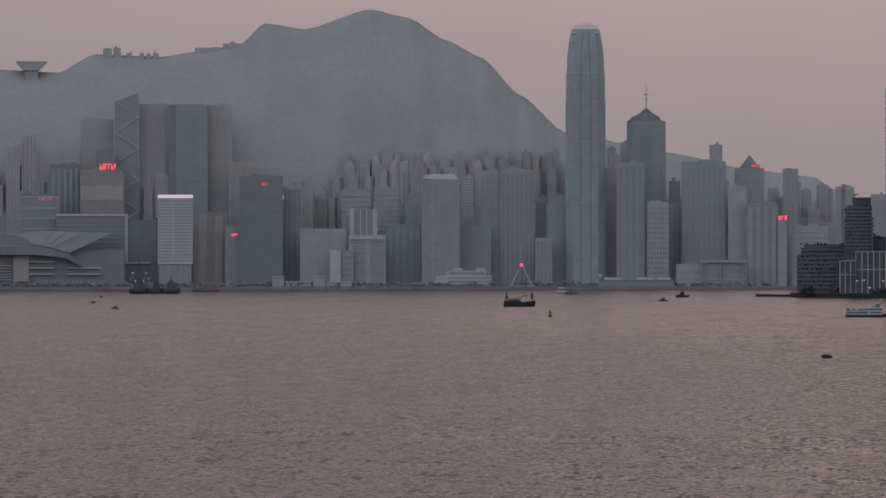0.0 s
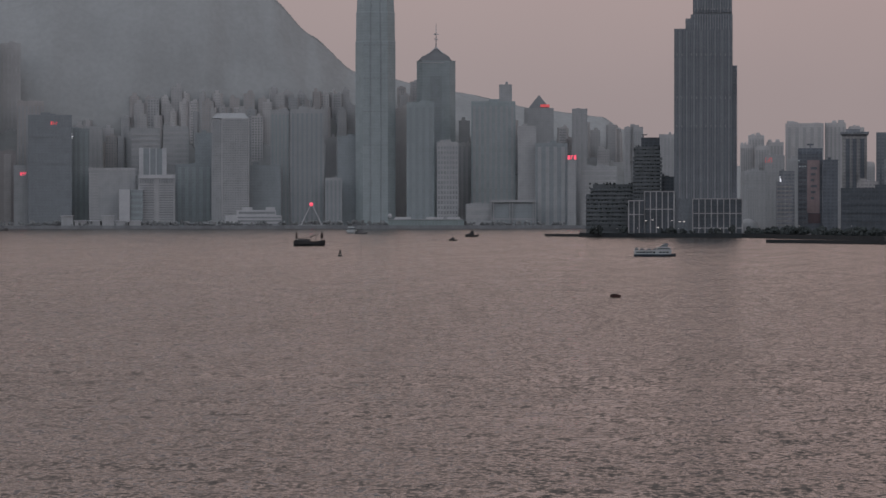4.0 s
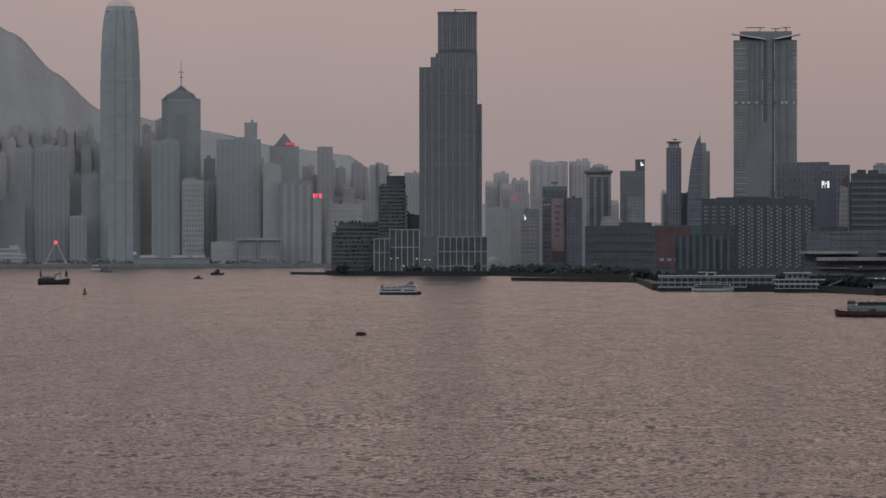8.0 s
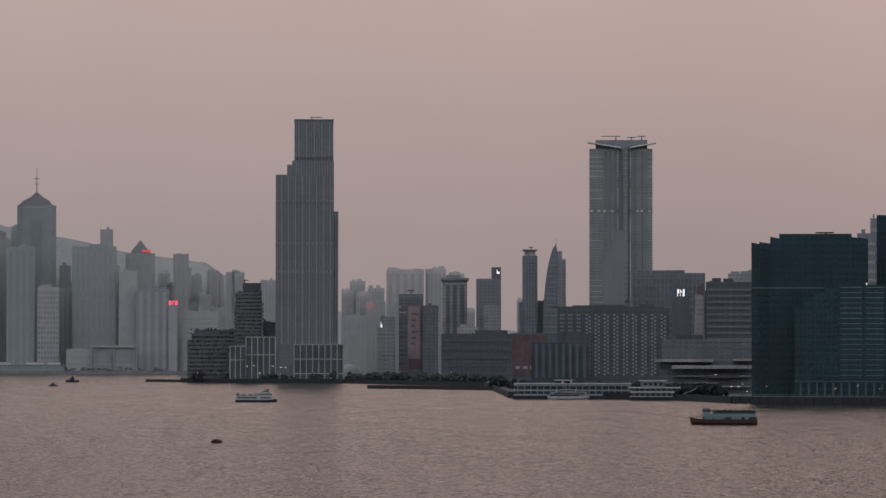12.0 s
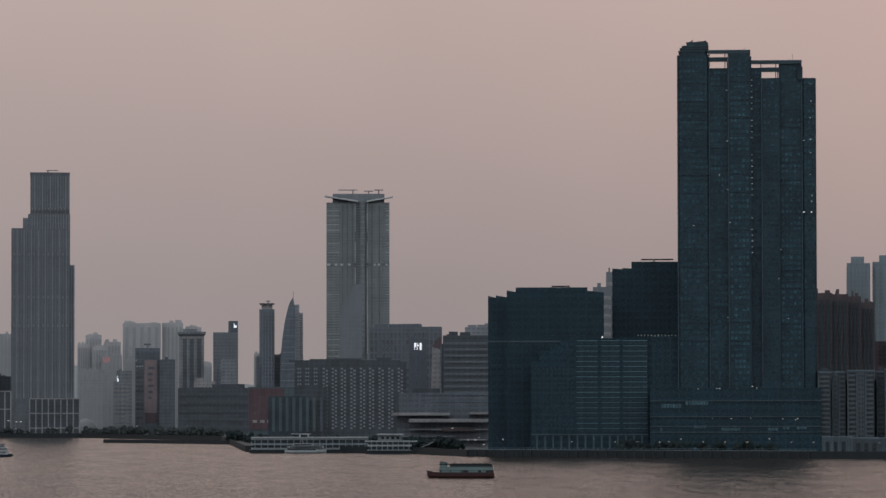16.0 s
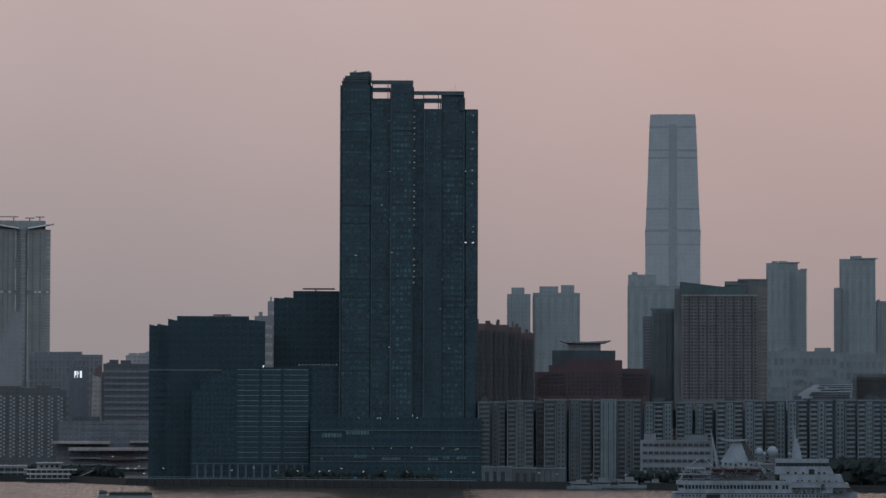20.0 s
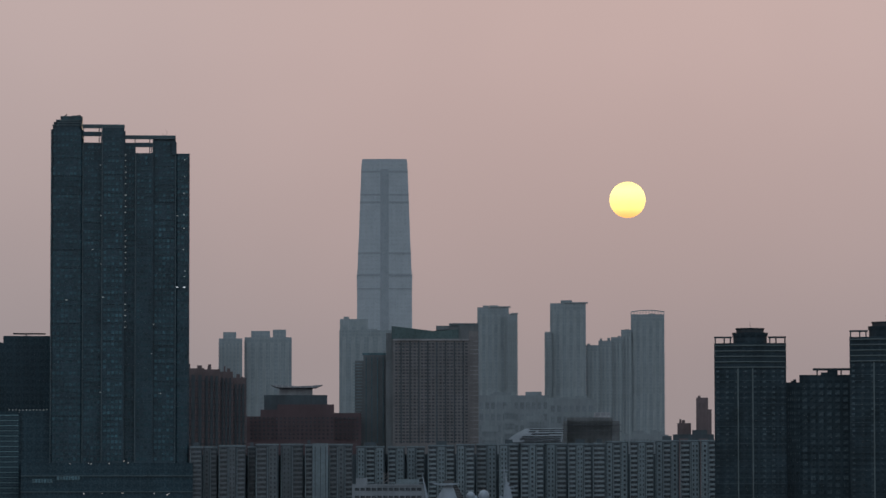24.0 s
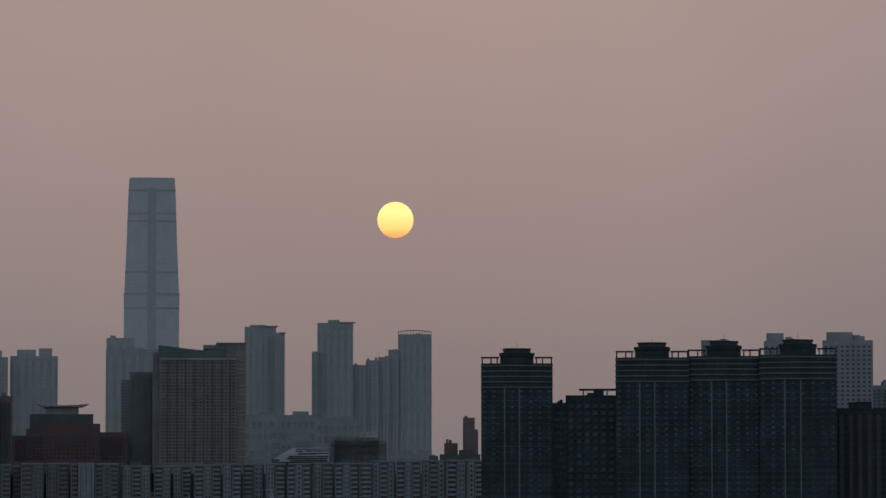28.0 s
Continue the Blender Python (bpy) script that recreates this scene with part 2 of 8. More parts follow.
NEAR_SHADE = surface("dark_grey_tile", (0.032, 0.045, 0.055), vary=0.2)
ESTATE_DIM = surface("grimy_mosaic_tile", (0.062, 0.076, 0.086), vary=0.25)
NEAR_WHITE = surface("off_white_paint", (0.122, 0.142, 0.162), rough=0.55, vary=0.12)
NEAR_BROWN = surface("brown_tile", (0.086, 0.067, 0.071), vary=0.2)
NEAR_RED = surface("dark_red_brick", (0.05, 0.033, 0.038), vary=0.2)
NEAR_HOLE = surface("dark_glass_and_recess_shade", (0.018, 0.024, 0.03), rough=0.25, vary=0.2, random_tint=0.3)
TAN_PANE = surface("tan_balcony_panel", (0.112, 0.113, 0.12), random_tint=0.25)
SEAWALL = surface("wet_seawall_concrete", (0.013, 0.017, 0.02), scale=0.2)
PAVING = surface("promenade_paving", (0.034, 0.036, 0.038), scale=0.3)
FAR_WALL = surface("far_seawall", (0.15, 0.156, 0.1663), scale=0.1)
LEAVES = surface("dark_foliage", (0.04, 0.046, 0.046), rough=0.9, scale=0.4, spec=0.05, grime=0.0)
NIGHT_LEAVES = surface("deep_green_foliage", (0.02, 0.028, 0.028), rough=0.9, scale=0.4, spec=0.05, grime=0.0)
STEEL = surface("painted_steel", (0.10, 0.10, 0.105), rough=0.45)
BLACK_STEEL = surface("dark_painted_steel", (0.018, 0.019, 0.021), rough=0.5)
HULL_BLACK = surface("black_hull_paint", (0.016, 0.017, 0.019), rough=0.4, scale=0.6)
HULL_RED = surface("dull_red_hull_paint", (0.036, 0.013, 0.012), rough=0.5, scale=0.6)
HULL_BLUE = surface("navy_hull_paint", (0.02, 0.03, 0.045), rough=0.45, scale=0.6)
BOAT_WHITE = surface("white_boat_paint", (0.31, 0.33, 0.34), rough=0.45, scale=0.5, vary=0.1)
BOAT_TEAL = surface("pale_green_boat_paint", (0.13, 0.19, 0.19), rough=0.45, scale=0.5, vary=0.1)
SHIP_WHITE = surface("weathered_white_ship_paint", (0.145, 0.178, 0.212), rough=0.5, scale=0.25, vary=0.12, grime=0.4)
SHIP_GLASS = surface("ship_window_glass", (0.013, 0.017, 0.022), rough=0.2, random_tint=0.3, spec=0.15)
SAIL = surface("rust_brown_sailcloth", (0.028, 0.018, 0.018), rough=0.9, scale=0.5)
ORANGE = surface("orange_lifeboat_paint", (0.062, 0.03, 0.026), rough=0.5)
RED_GLOW = glowing("red_sign_light", (1.0, 0.10, 0.16), 1.0)
DIM_RED = glowing("dim_red_sign_light", (0.9, 0.12, 0.13), 0.35)
WHITE_GLOW = glowing("white_sign_light", (0.92, 0.95, 1.0), 0.75)
PINK_GLOW = glowing("pale_pink_band_light", (0.9, 0.72, 0.85), 0.5)
WARM_GLOW = glowing("warm_lamp_light", (1.0, 0.93, 0.86), 0.55)
BLUE_GLOW = glowing("blue_screen_light", (0.35, 0.55, 0.75), 0.35)
DIM_WINDOW = glowing("dim_lit_window", (0.55, 0.62, 0.62), 0.22)
SUN_GLOW = glowing("low_sun", (1.0, 0.74, 0.22), 1.5)
tree = SUN_GLOW.node_tree
place = tree.nodes.new("ShaderNodeSeparateXYZ")
tree.links.new(tree.nodes.new("ShaderNodeTexCoord").outputs["Generated"], place.inputs[0])
tree.links.new(ramp(tree, [(0.02, (1.0, 0.42, 0.12)), (0.3, (1.0, 0.68, 0.2)), (0.75, (1.0, 0.8, 0.27)), (1.0, (1.0, 0.72, 0.2))], place.outputs[2]), tree.nodes["Principled BSDF"].inputs["Emission Color"])


# ---- building blocks ----
class Geo:
    def __init__(self):
        self.v, self.f = [], []

    def add(self, verts, faces):
        o = len(self.v)
        self.v += verts
        self.f += [tuple(o + i for i in f) for f in faces]
        return self

    def box(self, x0, x1, y0, y1, z0, z1):
        return self.prism([(x0, y0), (x1, y0), (x1, y1), (x0, y1)], z0, z1)

    def prism(self, pts, z0, z1, top=None):
        n = len(pts)
        top = top or pts
        self.add([(x, y, z0) for x, y in pts] + [(x, y, z1) for x, y in top],
                 [tuple(reversed(range(n))), tuple(range(n, 2 * n))] + [(i, (i + 1) % n, n + (i + 1) % n, n + i) for i in range(n)])
        return self

    def loft(self, rings):
        n = len(rings[0])
        f = [tuple(reversed(range(n))), tuple(range((len(rings) - 1) * n, len(rings) * n))]
        for r in range(len(rings) - 1):
            f += [(r * n + i, r * n + (i + 1) % n, (r + 1) * n + (i + 1) % n, (r + 1) * n + i) for i in range(n)]
        self.add([p for ring in rings for p in ring], f)
        return self

    def slab(self, pts, y0, y1):
        """A flat outline in x and z, given some depth."""
        n = len(pts)
        self.add([(x, y0, z) for x, z in pts] + [(x, y1, z) for x, z in pts],
                 [tuple(range(n)), tuple(reversed(range(n, 2 * n)))] + [((i + 1) % n, i, n + i, n + (i + 1) % n) for i in range(n)])
        return self

    def tube(self, p, q, r, r2=None, n=8):
        p, q = Vector(p), Vector(q)
        r2 = r if r2 is None else r2
        rot = (q - p).to_track_quat("Z", "Y")
        a = [p + rot @ Vector((r * math.cos(2 * math.pi * i / n), r * math.sin(2 * math.pi * i / n), 0)) for i in range(n)]
        b = [q + rot @ Vector((r2 * math.cos(2 * math.pi * i / n), r2 * math.sin(2 * math.pi * i / n), 0)) for i in range(n)]
        return self.loft([[tuple(v) for v in a], [tuple(v) for v in b]])

    def ball(self, c, r, n=10, m=6, squash=1.0, low=-90):
        rings = []
        for j in range(m + 1):
            e = radians(low + (90 - low) * j / m)
            rr = max(r * math.cos(e), 0.001 * r)
            rings.append([(c[0] + rr * math.cos(2 * math.pi * i / n), c[1] + rr * math.sin(2 * math.pi * i / n), c[2] + squash * r * math.sin(e)) for i in range(n)])
        return self.loft(rings)

    def clump(self, c, r, rng):
        """A ragged tuft of leaves: a rough little solid."""
        n, rings = 5, []
        for j, e in enumerate((-60, -5, 45, 82)):
            ring = []
            for i in range(n):
                k = r * rng.uniform(0.65, 1.25)
                a = 2 * math.pi * (i + 0.5 * (j % 2)) / n + rng.uniform(-0.3, 0.3)
                ring.append((c[0] + k * math.cos(radians(e)) * math.cos(a), c[1] + k * math.cos(radians(e)) * math.sin(a), c[2] + k * math.sin(radians(e))))
            rings.append(ring)
        return self.loft(rings)

    def mesh(self, name, material, smooth=False):
        m = bpy.data.meshes.new(name)
        m.from_pydata(self.v, [], self.f)
        m.materials.append(material)
        if smooth:
            m.polygons.foreach_set("use_smooth", [True] * len(m.polygons))
        return m


def part(name, geo, material, parent, label="", at=(0, 0, 0), smooth=False):
    """Links one mesh as ONE object under a thing or a part."""
    data = geo.mesh(name, material, smooth) if isinstance(geo, Geo) else geo
    ob = new(name, data)
    ob.parent = parent
    ob.location = at
    if label:
        ob["label"] = label
    return ob


def thing(name, label, category, az, d, z=0.0, turn=0.0, group="", kind=""):
    """An empty at the thing's base; x runs across the view, y away from the eye."""
    ob = new(name)
    p = heading(az, d, z)
    ob.matrix_basis = pose(p.x, p.y, p.z, 0, 0, turn - az)
    return tagged(ob, label, category, group, kind)


SHARED = {}


def shared_box(name, w, t, h, material):
    key = (name, round(w, 2), round(t, 2), round(h, 2), material.name)
    if key not in SHARED:
        SHARED[key] = Geo().box(-w / 2, w / 2, -t, 0.3, -h / 2, h / 2).mesh(name, material)
    return SHARED[key]


def windows(root, name, material, x0, x1, z0, z1, nx, nz, fx=0.6, fz=0.6, y=0.0, proud=0.25, cap=60, skip=0.0, rng=random.Random(5)):
    """A grid of like panes on a front; past the cap the rest is one joined part."""
    px, pz = (x1 - x0) / nx, (z1 - z0) / nz
    cells = [(x0 + px * (i + 0.5), z1 - pz * (j + 0.5)) for j in range(nz) for i in range(nx)]
    if skip:
        cells = [c for c in cells if rng.random() > skip]
    w, h = px * fx, pz * fz
    data = shared_box(name, w, proud, h, material)
    for x, z in cells[:cap]:
        part(name, data, material, root, at=(x, y, z))
    if len(cells) > cap:
        g = Geo()
        for x, z in cells[cap:]:
            g.box(x - w / 2, x + w / 2, y - proud, y + 0.3, z - h / 2, z + h / 2)
        part(name + "_grid", g, material, root)["kind"] = "stuff"


def bands(root, name, material, x0, x1, z0, z1, n, fz=0.4, y=0.0, proud=0.4):
    p = (z1 - z0) / n
    data = shared_box(name, x1 - x0, proud, p * fz, material)
    for j in range(n):
        part(name, data, material, root, at=((x0 + x1) / 2, y, z0 + p * (j + 0.5)))


def fins(root, name, material, x0, x1, z0, z1, n, w=0.6, y=0.0, proud=0.7):
    data = shared_box(name, w, proud, z1 - z0, material)
    for i in range(n):
        part(name, data, material, root, at=(x0 + (x1 - x0) * (i + 0.5) / n, y, (z0 + z1) / 2))


def block(root, x0, x1, y0, y1, z0, z1, material, name="body", label="", bevel=0.0):
    b = bevel
    pts = [(x0 + b, y0), (x1 - b, y0), (x1, y0 + b), (x1, y1), (x0, y1), (x0, y0 + b)] if b else [(x0, y0), (x1, y0), (x1, y1), (x0, y1)]
    return part(name, Geo().prism(pts, z0, z1), material, root, label)


def roof_plant(root, w, h, deep, material, rng, n=3):
    """Lift rooms, tanks and a parapet on a flat roof."""
    g = Geo()
    for a, b, c, e in ((-w / 2, w / 2, 0, 0.5), (-w / 2, w / 2, deep - 0.5, deep), (-w / 2, -w / 2 + 0.5, 0.5, deep - 0.5), (w / 2 - 0.5, w / 2, 0.5, deep - 0.5)):
        g.box(a, b, c, e, h, h + 1.1)
    part("parapet", g, material, root)
    for i in range(n):
        pw, ph = w * rng.uniform(0.12, 0.3), rng.uniform(1.8, 4.5)
        x = rng.uniform(-w / 2 + pw / 2 + 0.6, w / 2 - pw / 2 - 0.6)
        y = deep * rng.uniform(0.25, 0.6)
        part("lift_room", Geo().box(x - pw / 2, x + pw / 2, y, y + deep * 0.25, h, h + ph), material, root)


def tower(label, az, d, w, h, wall, deep=30, z0=0.0, look_of="plain", pane=None, n=10, m=8, name="tower", category="high-rise", group="", plant=2, turn=0.0, bevel=0.0):
    """A plain high-rise with one kind of front."""
    rng = random.Random(int(az * 1000) + int(h * 10))
    root = thing(name, label, category, az, d, z0, turn, group)
    h -= z0
    block(root, -w / 2, w / 2, 0, deep, 0, h, wall, bevel=bevel)
    if look_of == "bands":
        bands(root, "window_band", pane, -w / 2 + 0.6, w / 2 - 0.6, h * 0.04, h * 0.97, n)
    elif look_of == "fins":
        fins(root, "window_strip", pane, -w / 2 + 0.5, w / 2 - 0.5, h * 0.03, h * 0.97, n, w=w / n * 0.45)
    elif look_of == "grid":
        windows(root, "window", pane, -w / 2 + 0.5, w / 2 - 0.5, h * 0.04, h * 0.97, n, m)
    if plant:
        roof_plant(root, w, h, deep, wall, rng, plant)
    return root


# ---- water and land ----
def build_water():
    """One sheet to the horizon; a low swell is modelled over the stretch that lies before the eye."""
    rng = np.random.default_rng(4)
    az = np.radians(np.concatenate([np.linspace(-180, -16, 24)[:-1], np.linspace(-16, 20, 420), np.linspace(20, 180, 24)[1:-1]]))
    rad = np.concatenate([[0.05, 120, 260], np.geomspace(300, 4600, 520), [5200, 6500, 12000]])
    R, A = np.meshgrid(rad, az, indexing="ij")
    X, Y = R * np.sin(A), R * np.cos(A)
    Z = np.zeros_like(X)
    for lam, spread in zip(np.geomspace(9.0, 40.0, 14), rng.normal(0, 0.7, 14)):
        a = 1.2 + spread
        k = 2 * np.pi / lam
        Z += 0.008 / k * np.sin(k * (X * np.cos(a) + Y * np.sin(a)) + rng.uniform(0, 6.28) + 1.5 * np.sin(X / (9 * lam) + Y / (13 * lam)))
    Z *= np.clip((R - 280) / 40, 0, 1) * np.clip((900 - R) / 300, 0, 1) * np.clip((np.radians(19) - np.abs(A)) / np.radians(2.0), 0, 1)
    nr, nc = X.shape
    m = bpy.data.meshes.new("water")
    i = np.arange(nr - 1)[:, None] * nc
    j = np.arange(nc)[None, :]
    j2 = (j + 1) % nc
    quads = np.stack([i + j, i + j2, i + nc + j2, i + nc + j], -1).reshape(-1, 4)[:, ::-1]
    m.vertices.add(nr * nc)
    m.vertices.foreach_set("co", np.stack([X, Y, Z], -1).ravel().astype(np.float32))
    m.loops.add(quads.size)
    m.loops.foreach_set("vertex_index", quads.ravel().astype(np.int32))
    m.polygons.add(len(quads))
    m.polygons.foreach_set("loop_start", np.arange(0, quads.size, 4, dtype=np.int32))
    m.polygons.foreach_set("use_smooth", np.ones(len(quads), dtype=bool))
    m.update(calc_edges=True)
    m.materials.append(WATER)
    tagged(new("water", m), "rippled grey-brown harbour water under a dusk sky", "water", kind="structure")


build_water()


def land(name, label, shore, back, z, material, wall):
    """A platform behind a seawall; shore and back: heading, distance."""
    pts = [heading(a, d).xy for a, d in shore] + [heading(a, d).xy for a, d in reversed(back)]
    pts = [tuple(p) for p in reversed(pts)]
    ob = tagged(new(name, Geo().prism(pts, -3, z).mesh(name, material)), label, "ground", kind="structure")
    for (a, d), (b, e) in zip(shore, shore[1:]):
        p, q = heading(a, d - 0.6), heading(b, e - 0.6)
        along = (q - p).normalized()
        out = Vector((along.y, -along.x, 0)) * 0.6
        part("seawall", Geo().prism([tuple(p.xy), tuple((p + out).xy), tuple((q + out).xy), tuple(q.xy)], -2, z + 0.9), wall, ob)
    return ob


land("ground_island", "flat reclaimed waterfront behind a low grey seawall", [(-17, 4540), (-12, 4545), (-6, 4545), (-2.2, 4550), (2, 4560), (8, 4600)],
     [(-17, 4990), (-6, 4990), (2, 4990), (8, 4990)], 3.0, FAR_WALL, FAR_WALL)
land("ground_kowloon", "paved harbour promenade behind a dark seawall", [(-1.95, 3330), (-1.2, 3300), (0.43, 3245), (1.0, 3150), (2.5, 2950), (2.85, 2230), (5.3, 2120), (5.75, 2050),
     (6.1, 2003), (8.0, 1970), (11.17, 1922), (13.0, 1890), (18, 1800), (26, 1700)], [(-1.95, 3800), (-1.0, 4300), (6, 4400), (12, 4400), (18, 4300), (26, 4200)], 2.6, PAVING, SEAWALL)
land("breakwater", "low dark rubble breakwater in the harbour", [(0.78, 2786), (1.6, 2740), (2.6, 2664)], [(0.78, 2810), (1.6, 2764), (2.6, 2690)], 1.6, SEAWALL, SEAWALL)
land("jetty", "low dark jetty running out from the promenade", [(-2.45, 3400), (-1.93, 3345)], [(-2.45, 3425), (-1.93, 3370)], 1.4, SEAWALL, SEAWALL)


# ---- the wooded mountain ----
RIDGE = [(-18, 2.947), (-13.419, 2.866), (-12.626, 2.829), (-12.103, 3.096), (-11.134, 3.066),
         (-10.603, 3.145), (-9.988, 3.248), (-9.617, 3.554), (-9.040, 3.468), (-8.088, 3.758),
         (-7.549, 3.644), (-6.969, 3.307), (-6.471, 3.059), (-5.889, 2.50), (-5.242, 1.96),
         (-3.740, 1.66), (-2.516, 1.405), (-1.628, 1.299), (-1.297, 1.106), (-0.674, 0.732), (2.0, 0.35), (5.0, 0.2)]


def crest(az):
    """Height of the skyline ridge at a heading."""
    for (a, e), (b, f) in zip(RIDGE, RIDGE[1:]):
        if a <= az <= b:
            k = (az - a) / (b - a)
            k = 0.5 * k + 0.5 * k * k * (3 - 2 * k)
            return EYE + 4930 * math.tan(radians(e + (f - e) * k))
    return 40.0


def slope_at(k):
    """Distance of the mountainside at a share of its height: steep at the foot, easing to the crest."""
    return 4768 + 162 * k ** 2.2


def build_hill():
    g, cols, rows = Geo(), 1000, 80
    v, f = [], []
    for i in range(cols + 1):
        az = -18 + 23 * i / cols
        top = crest(az)
        for j in range(rows + 1):
            k = j / rows
            fold = 9 * noise.noise(Vector((az * 1.1, k * 1.2, 3.1))) + 4 * noise.noise(Vector((az * 3.2, k * 3, 1.7)))
            d = slope_at(k) + fold * math.sin(math.pi * k) ** 0.7
            z = 6 + (top - 6) * k + (1.0 * noise.noise(Vector((az * 7, k * 13, 0.4))) + 0.8 * noise.noise(Vector((az * 26, k * 30, 2.4)))) * (0.4 + 0.6 * k)
            v.append(tuple(heading(az, d, z)))
        v.append(tuple(heading(az, 4985, max(top - 60, 0))))
        v.append(tuple(heading(az, 4988, 0)))
    w = rows + 3
    for i in range(cols):
        for j in range(w - 1):
            f.append((i * w + j, (i + 1) * w + j, (i + 1) * w + j + 1, i * w + j + 1))
    g.add(v, f)
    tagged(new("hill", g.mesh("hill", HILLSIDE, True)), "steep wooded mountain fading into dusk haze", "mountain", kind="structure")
    # the wood that roughens the skyline
    rng, t = random.Random(14), Geo()
    for _ in range(3000):
        az = rng.uniform(-14.5, 0.0)
        s = rng.uniform(0.8, 2.0)
        t.clump(tuple(heading(az, slope_at(1.0) + rng.uniform(1, 5), crest(az) - s * 0.55)), s, rng)
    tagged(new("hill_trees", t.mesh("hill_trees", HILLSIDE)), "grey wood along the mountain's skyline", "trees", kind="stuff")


build_hill()

# Hillside towers: haze in the colour, raised further to lighten the shaded gaps.
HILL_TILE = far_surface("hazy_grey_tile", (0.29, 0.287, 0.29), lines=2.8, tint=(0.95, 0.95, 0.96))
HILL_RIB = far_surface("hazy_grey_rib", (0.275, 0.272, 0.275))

# ---- far shore: towers on the island ----
ISLAND = "towers on the island waterfront"


def convention_hall():
    az, d = -12.904, 4585
    r = thing("convention_hall", "low hall with a sweeping pale wing roof over dark terraces", "hall", az, d)
    q = d / 6925
    X = lambda x: (x - 66) * q
    Z = lambda y: (512 - y) * q + 3
    O = lambda pts: [(X(x), Z(y)) for x, y in pts]
    block(r, X(-60), X(215), 6, 60, 2.5, Z(446), FAR_DEEP, "body")
    part("wing_roof", Geo().slab(O([(8, 419), (35, 423), (53, 436), (85, 442), (150, 415.6), (72, 413)]), -3, 44), FAR_PALE, r, "pale curved metal wing roof")
    # The roof's shaded end is its own greyer piece, shade held in the colour.
    part("wing_roof", Geo().slab(O([(85.3, 442), (117, 452), (136, 443), (192, 416), (150.3, 415.6)]), -2.6, 44), FAR_GLASS, r, "grey shaded end of the wing roof")
    part("lower_roof", Geo().slab(O([(-70, 430), (-40, 433), (0, 436), (45, 437), (34, 426), (8, 421), (-30, 421), (-70, 424)]), -3.5, 40), FAR_DEEP, r, "dark curved upper roof")
    part("lower_roof", Geo().slab(O([(-70, 455), (60, 455), (112, 461), (141, 476), (128, 462), (117, 453.5), (85, 444), (50, 439), (0, 441), (-70, 444)]), -6, 42), FAR_DEEP, r, "dark arching lower roof")
    part("roof_rim", Geo().slab(O([(-70, 438), (0, 438.4), (46, 440), (46, 438.6), (0, 436.8), (-70, 436)]), -6.6, 4), FAR_PALE, r, "thin pale roof rim")
    for k in range(4):
        part("roof_seam", Geo().tube((X(66 + 24 * k), -3.2, Z(414)), (X(56 + 12 * k), -3.2, Z(435 + 2 * k)), 0.3, n=5), FAR_GLASS, r)
    block(r, X(20), X(47), 1.5, 5.9, Z(502), Z(457), FAR_CREAM, "end_wall", "dull brown blank wall")
    for x0, x1, ys in ((48, 92, (466, 477, 488)), (115, 173, (477, 488)), (-40, 18, (473, 478, 483, 488, 493, 498))):
        for y in ys:
            block(r, X(x0), X(x1), 2.2, 5.9, Z(y + (2.2 if x0 > 0 else 1.6)), Z(y), FAR_WHITE, "terrace")
    windows(r, "colonnade_bay", FAR_PANE, X(14), X(180), Z(506), Z(498), 22, 1, 0.5, 0.8, y=6, cap=22)


convention_hall()


def sign(name, label, az, d, z, w, h, material, bars=4, board=None, seed=1):
    """An illuminated sign whose writing is plain strokes."""
    r = thing(name, label, "sign", az, d, z - h / 2)
    rng = random.Random(seed)
    if board:
        block(r, -w / 2 - 0.8, w / 2 + 0.8, 0.3, 0.8, -0.6, h + 0.6, board, "backing")
    p = w / bars
    for i in range(bars):
        x = -w / 2 + p * (i + 0.5)
        g = Geo().box(x - p * 0.36, x - p * 0.12, -0.1, 0.3, 0, h)
        g.box(x - p * 0.12, x + p * 0.36, -0.1, 0.3, h * rng.choice((0.0, 0.4, 0.75)), h * 1.0 if rng.random() < 0.5 else h * 0.55)
        part("stroke", g, material, r)
    return r


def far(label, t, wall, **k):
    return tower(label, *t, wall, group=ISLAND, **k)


def lined_office():
    az, d, w, h = -12.917, 4690, 45.61, 111
    r = thing("office_block", "dark glass office block with thin white floor lines", "office block", az, d, group=ISLAND)
    block(r, -w / 2, w / 2, 0, 28, 0, h, FAR_DARK)
    for z in (0.3, 13.6, 26.0, 38.4):
        block(r, -w / 2 - 0.3, w / 2 + 0.3, -0.5, -0.003, h - z - 1.0, h - z, FAR_WHITE, "floor_line")
    for x in (-w / 2, w / 2 - 0.7):
        block(r, x, x + 0.7, -0.4, -0.003, h * 0.55, h - 1.4, FAR_PALE, "edge_line")
    fins(r, "mullion", FAR_DEEP, -w / 2 + 1, w / 2 - 1, h * 0.4, h - 1.5, 8, 0.5, proud=0.2)
    roof_plant(r, w, h, 28, FAR_DEEP, random.Random(2), 2)


lined_office()
sign("roof_sign", "small red and white lit roof sign", -12.822, 4690, 108.4, 16, 3.2, DIM_RED, 5)
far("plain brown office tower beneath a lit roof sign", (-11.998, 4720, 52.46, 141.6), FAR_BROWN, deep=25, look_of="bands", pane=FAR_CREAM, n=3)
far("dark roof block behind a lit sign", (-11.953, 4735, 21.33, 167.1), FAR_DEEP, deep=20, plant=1)
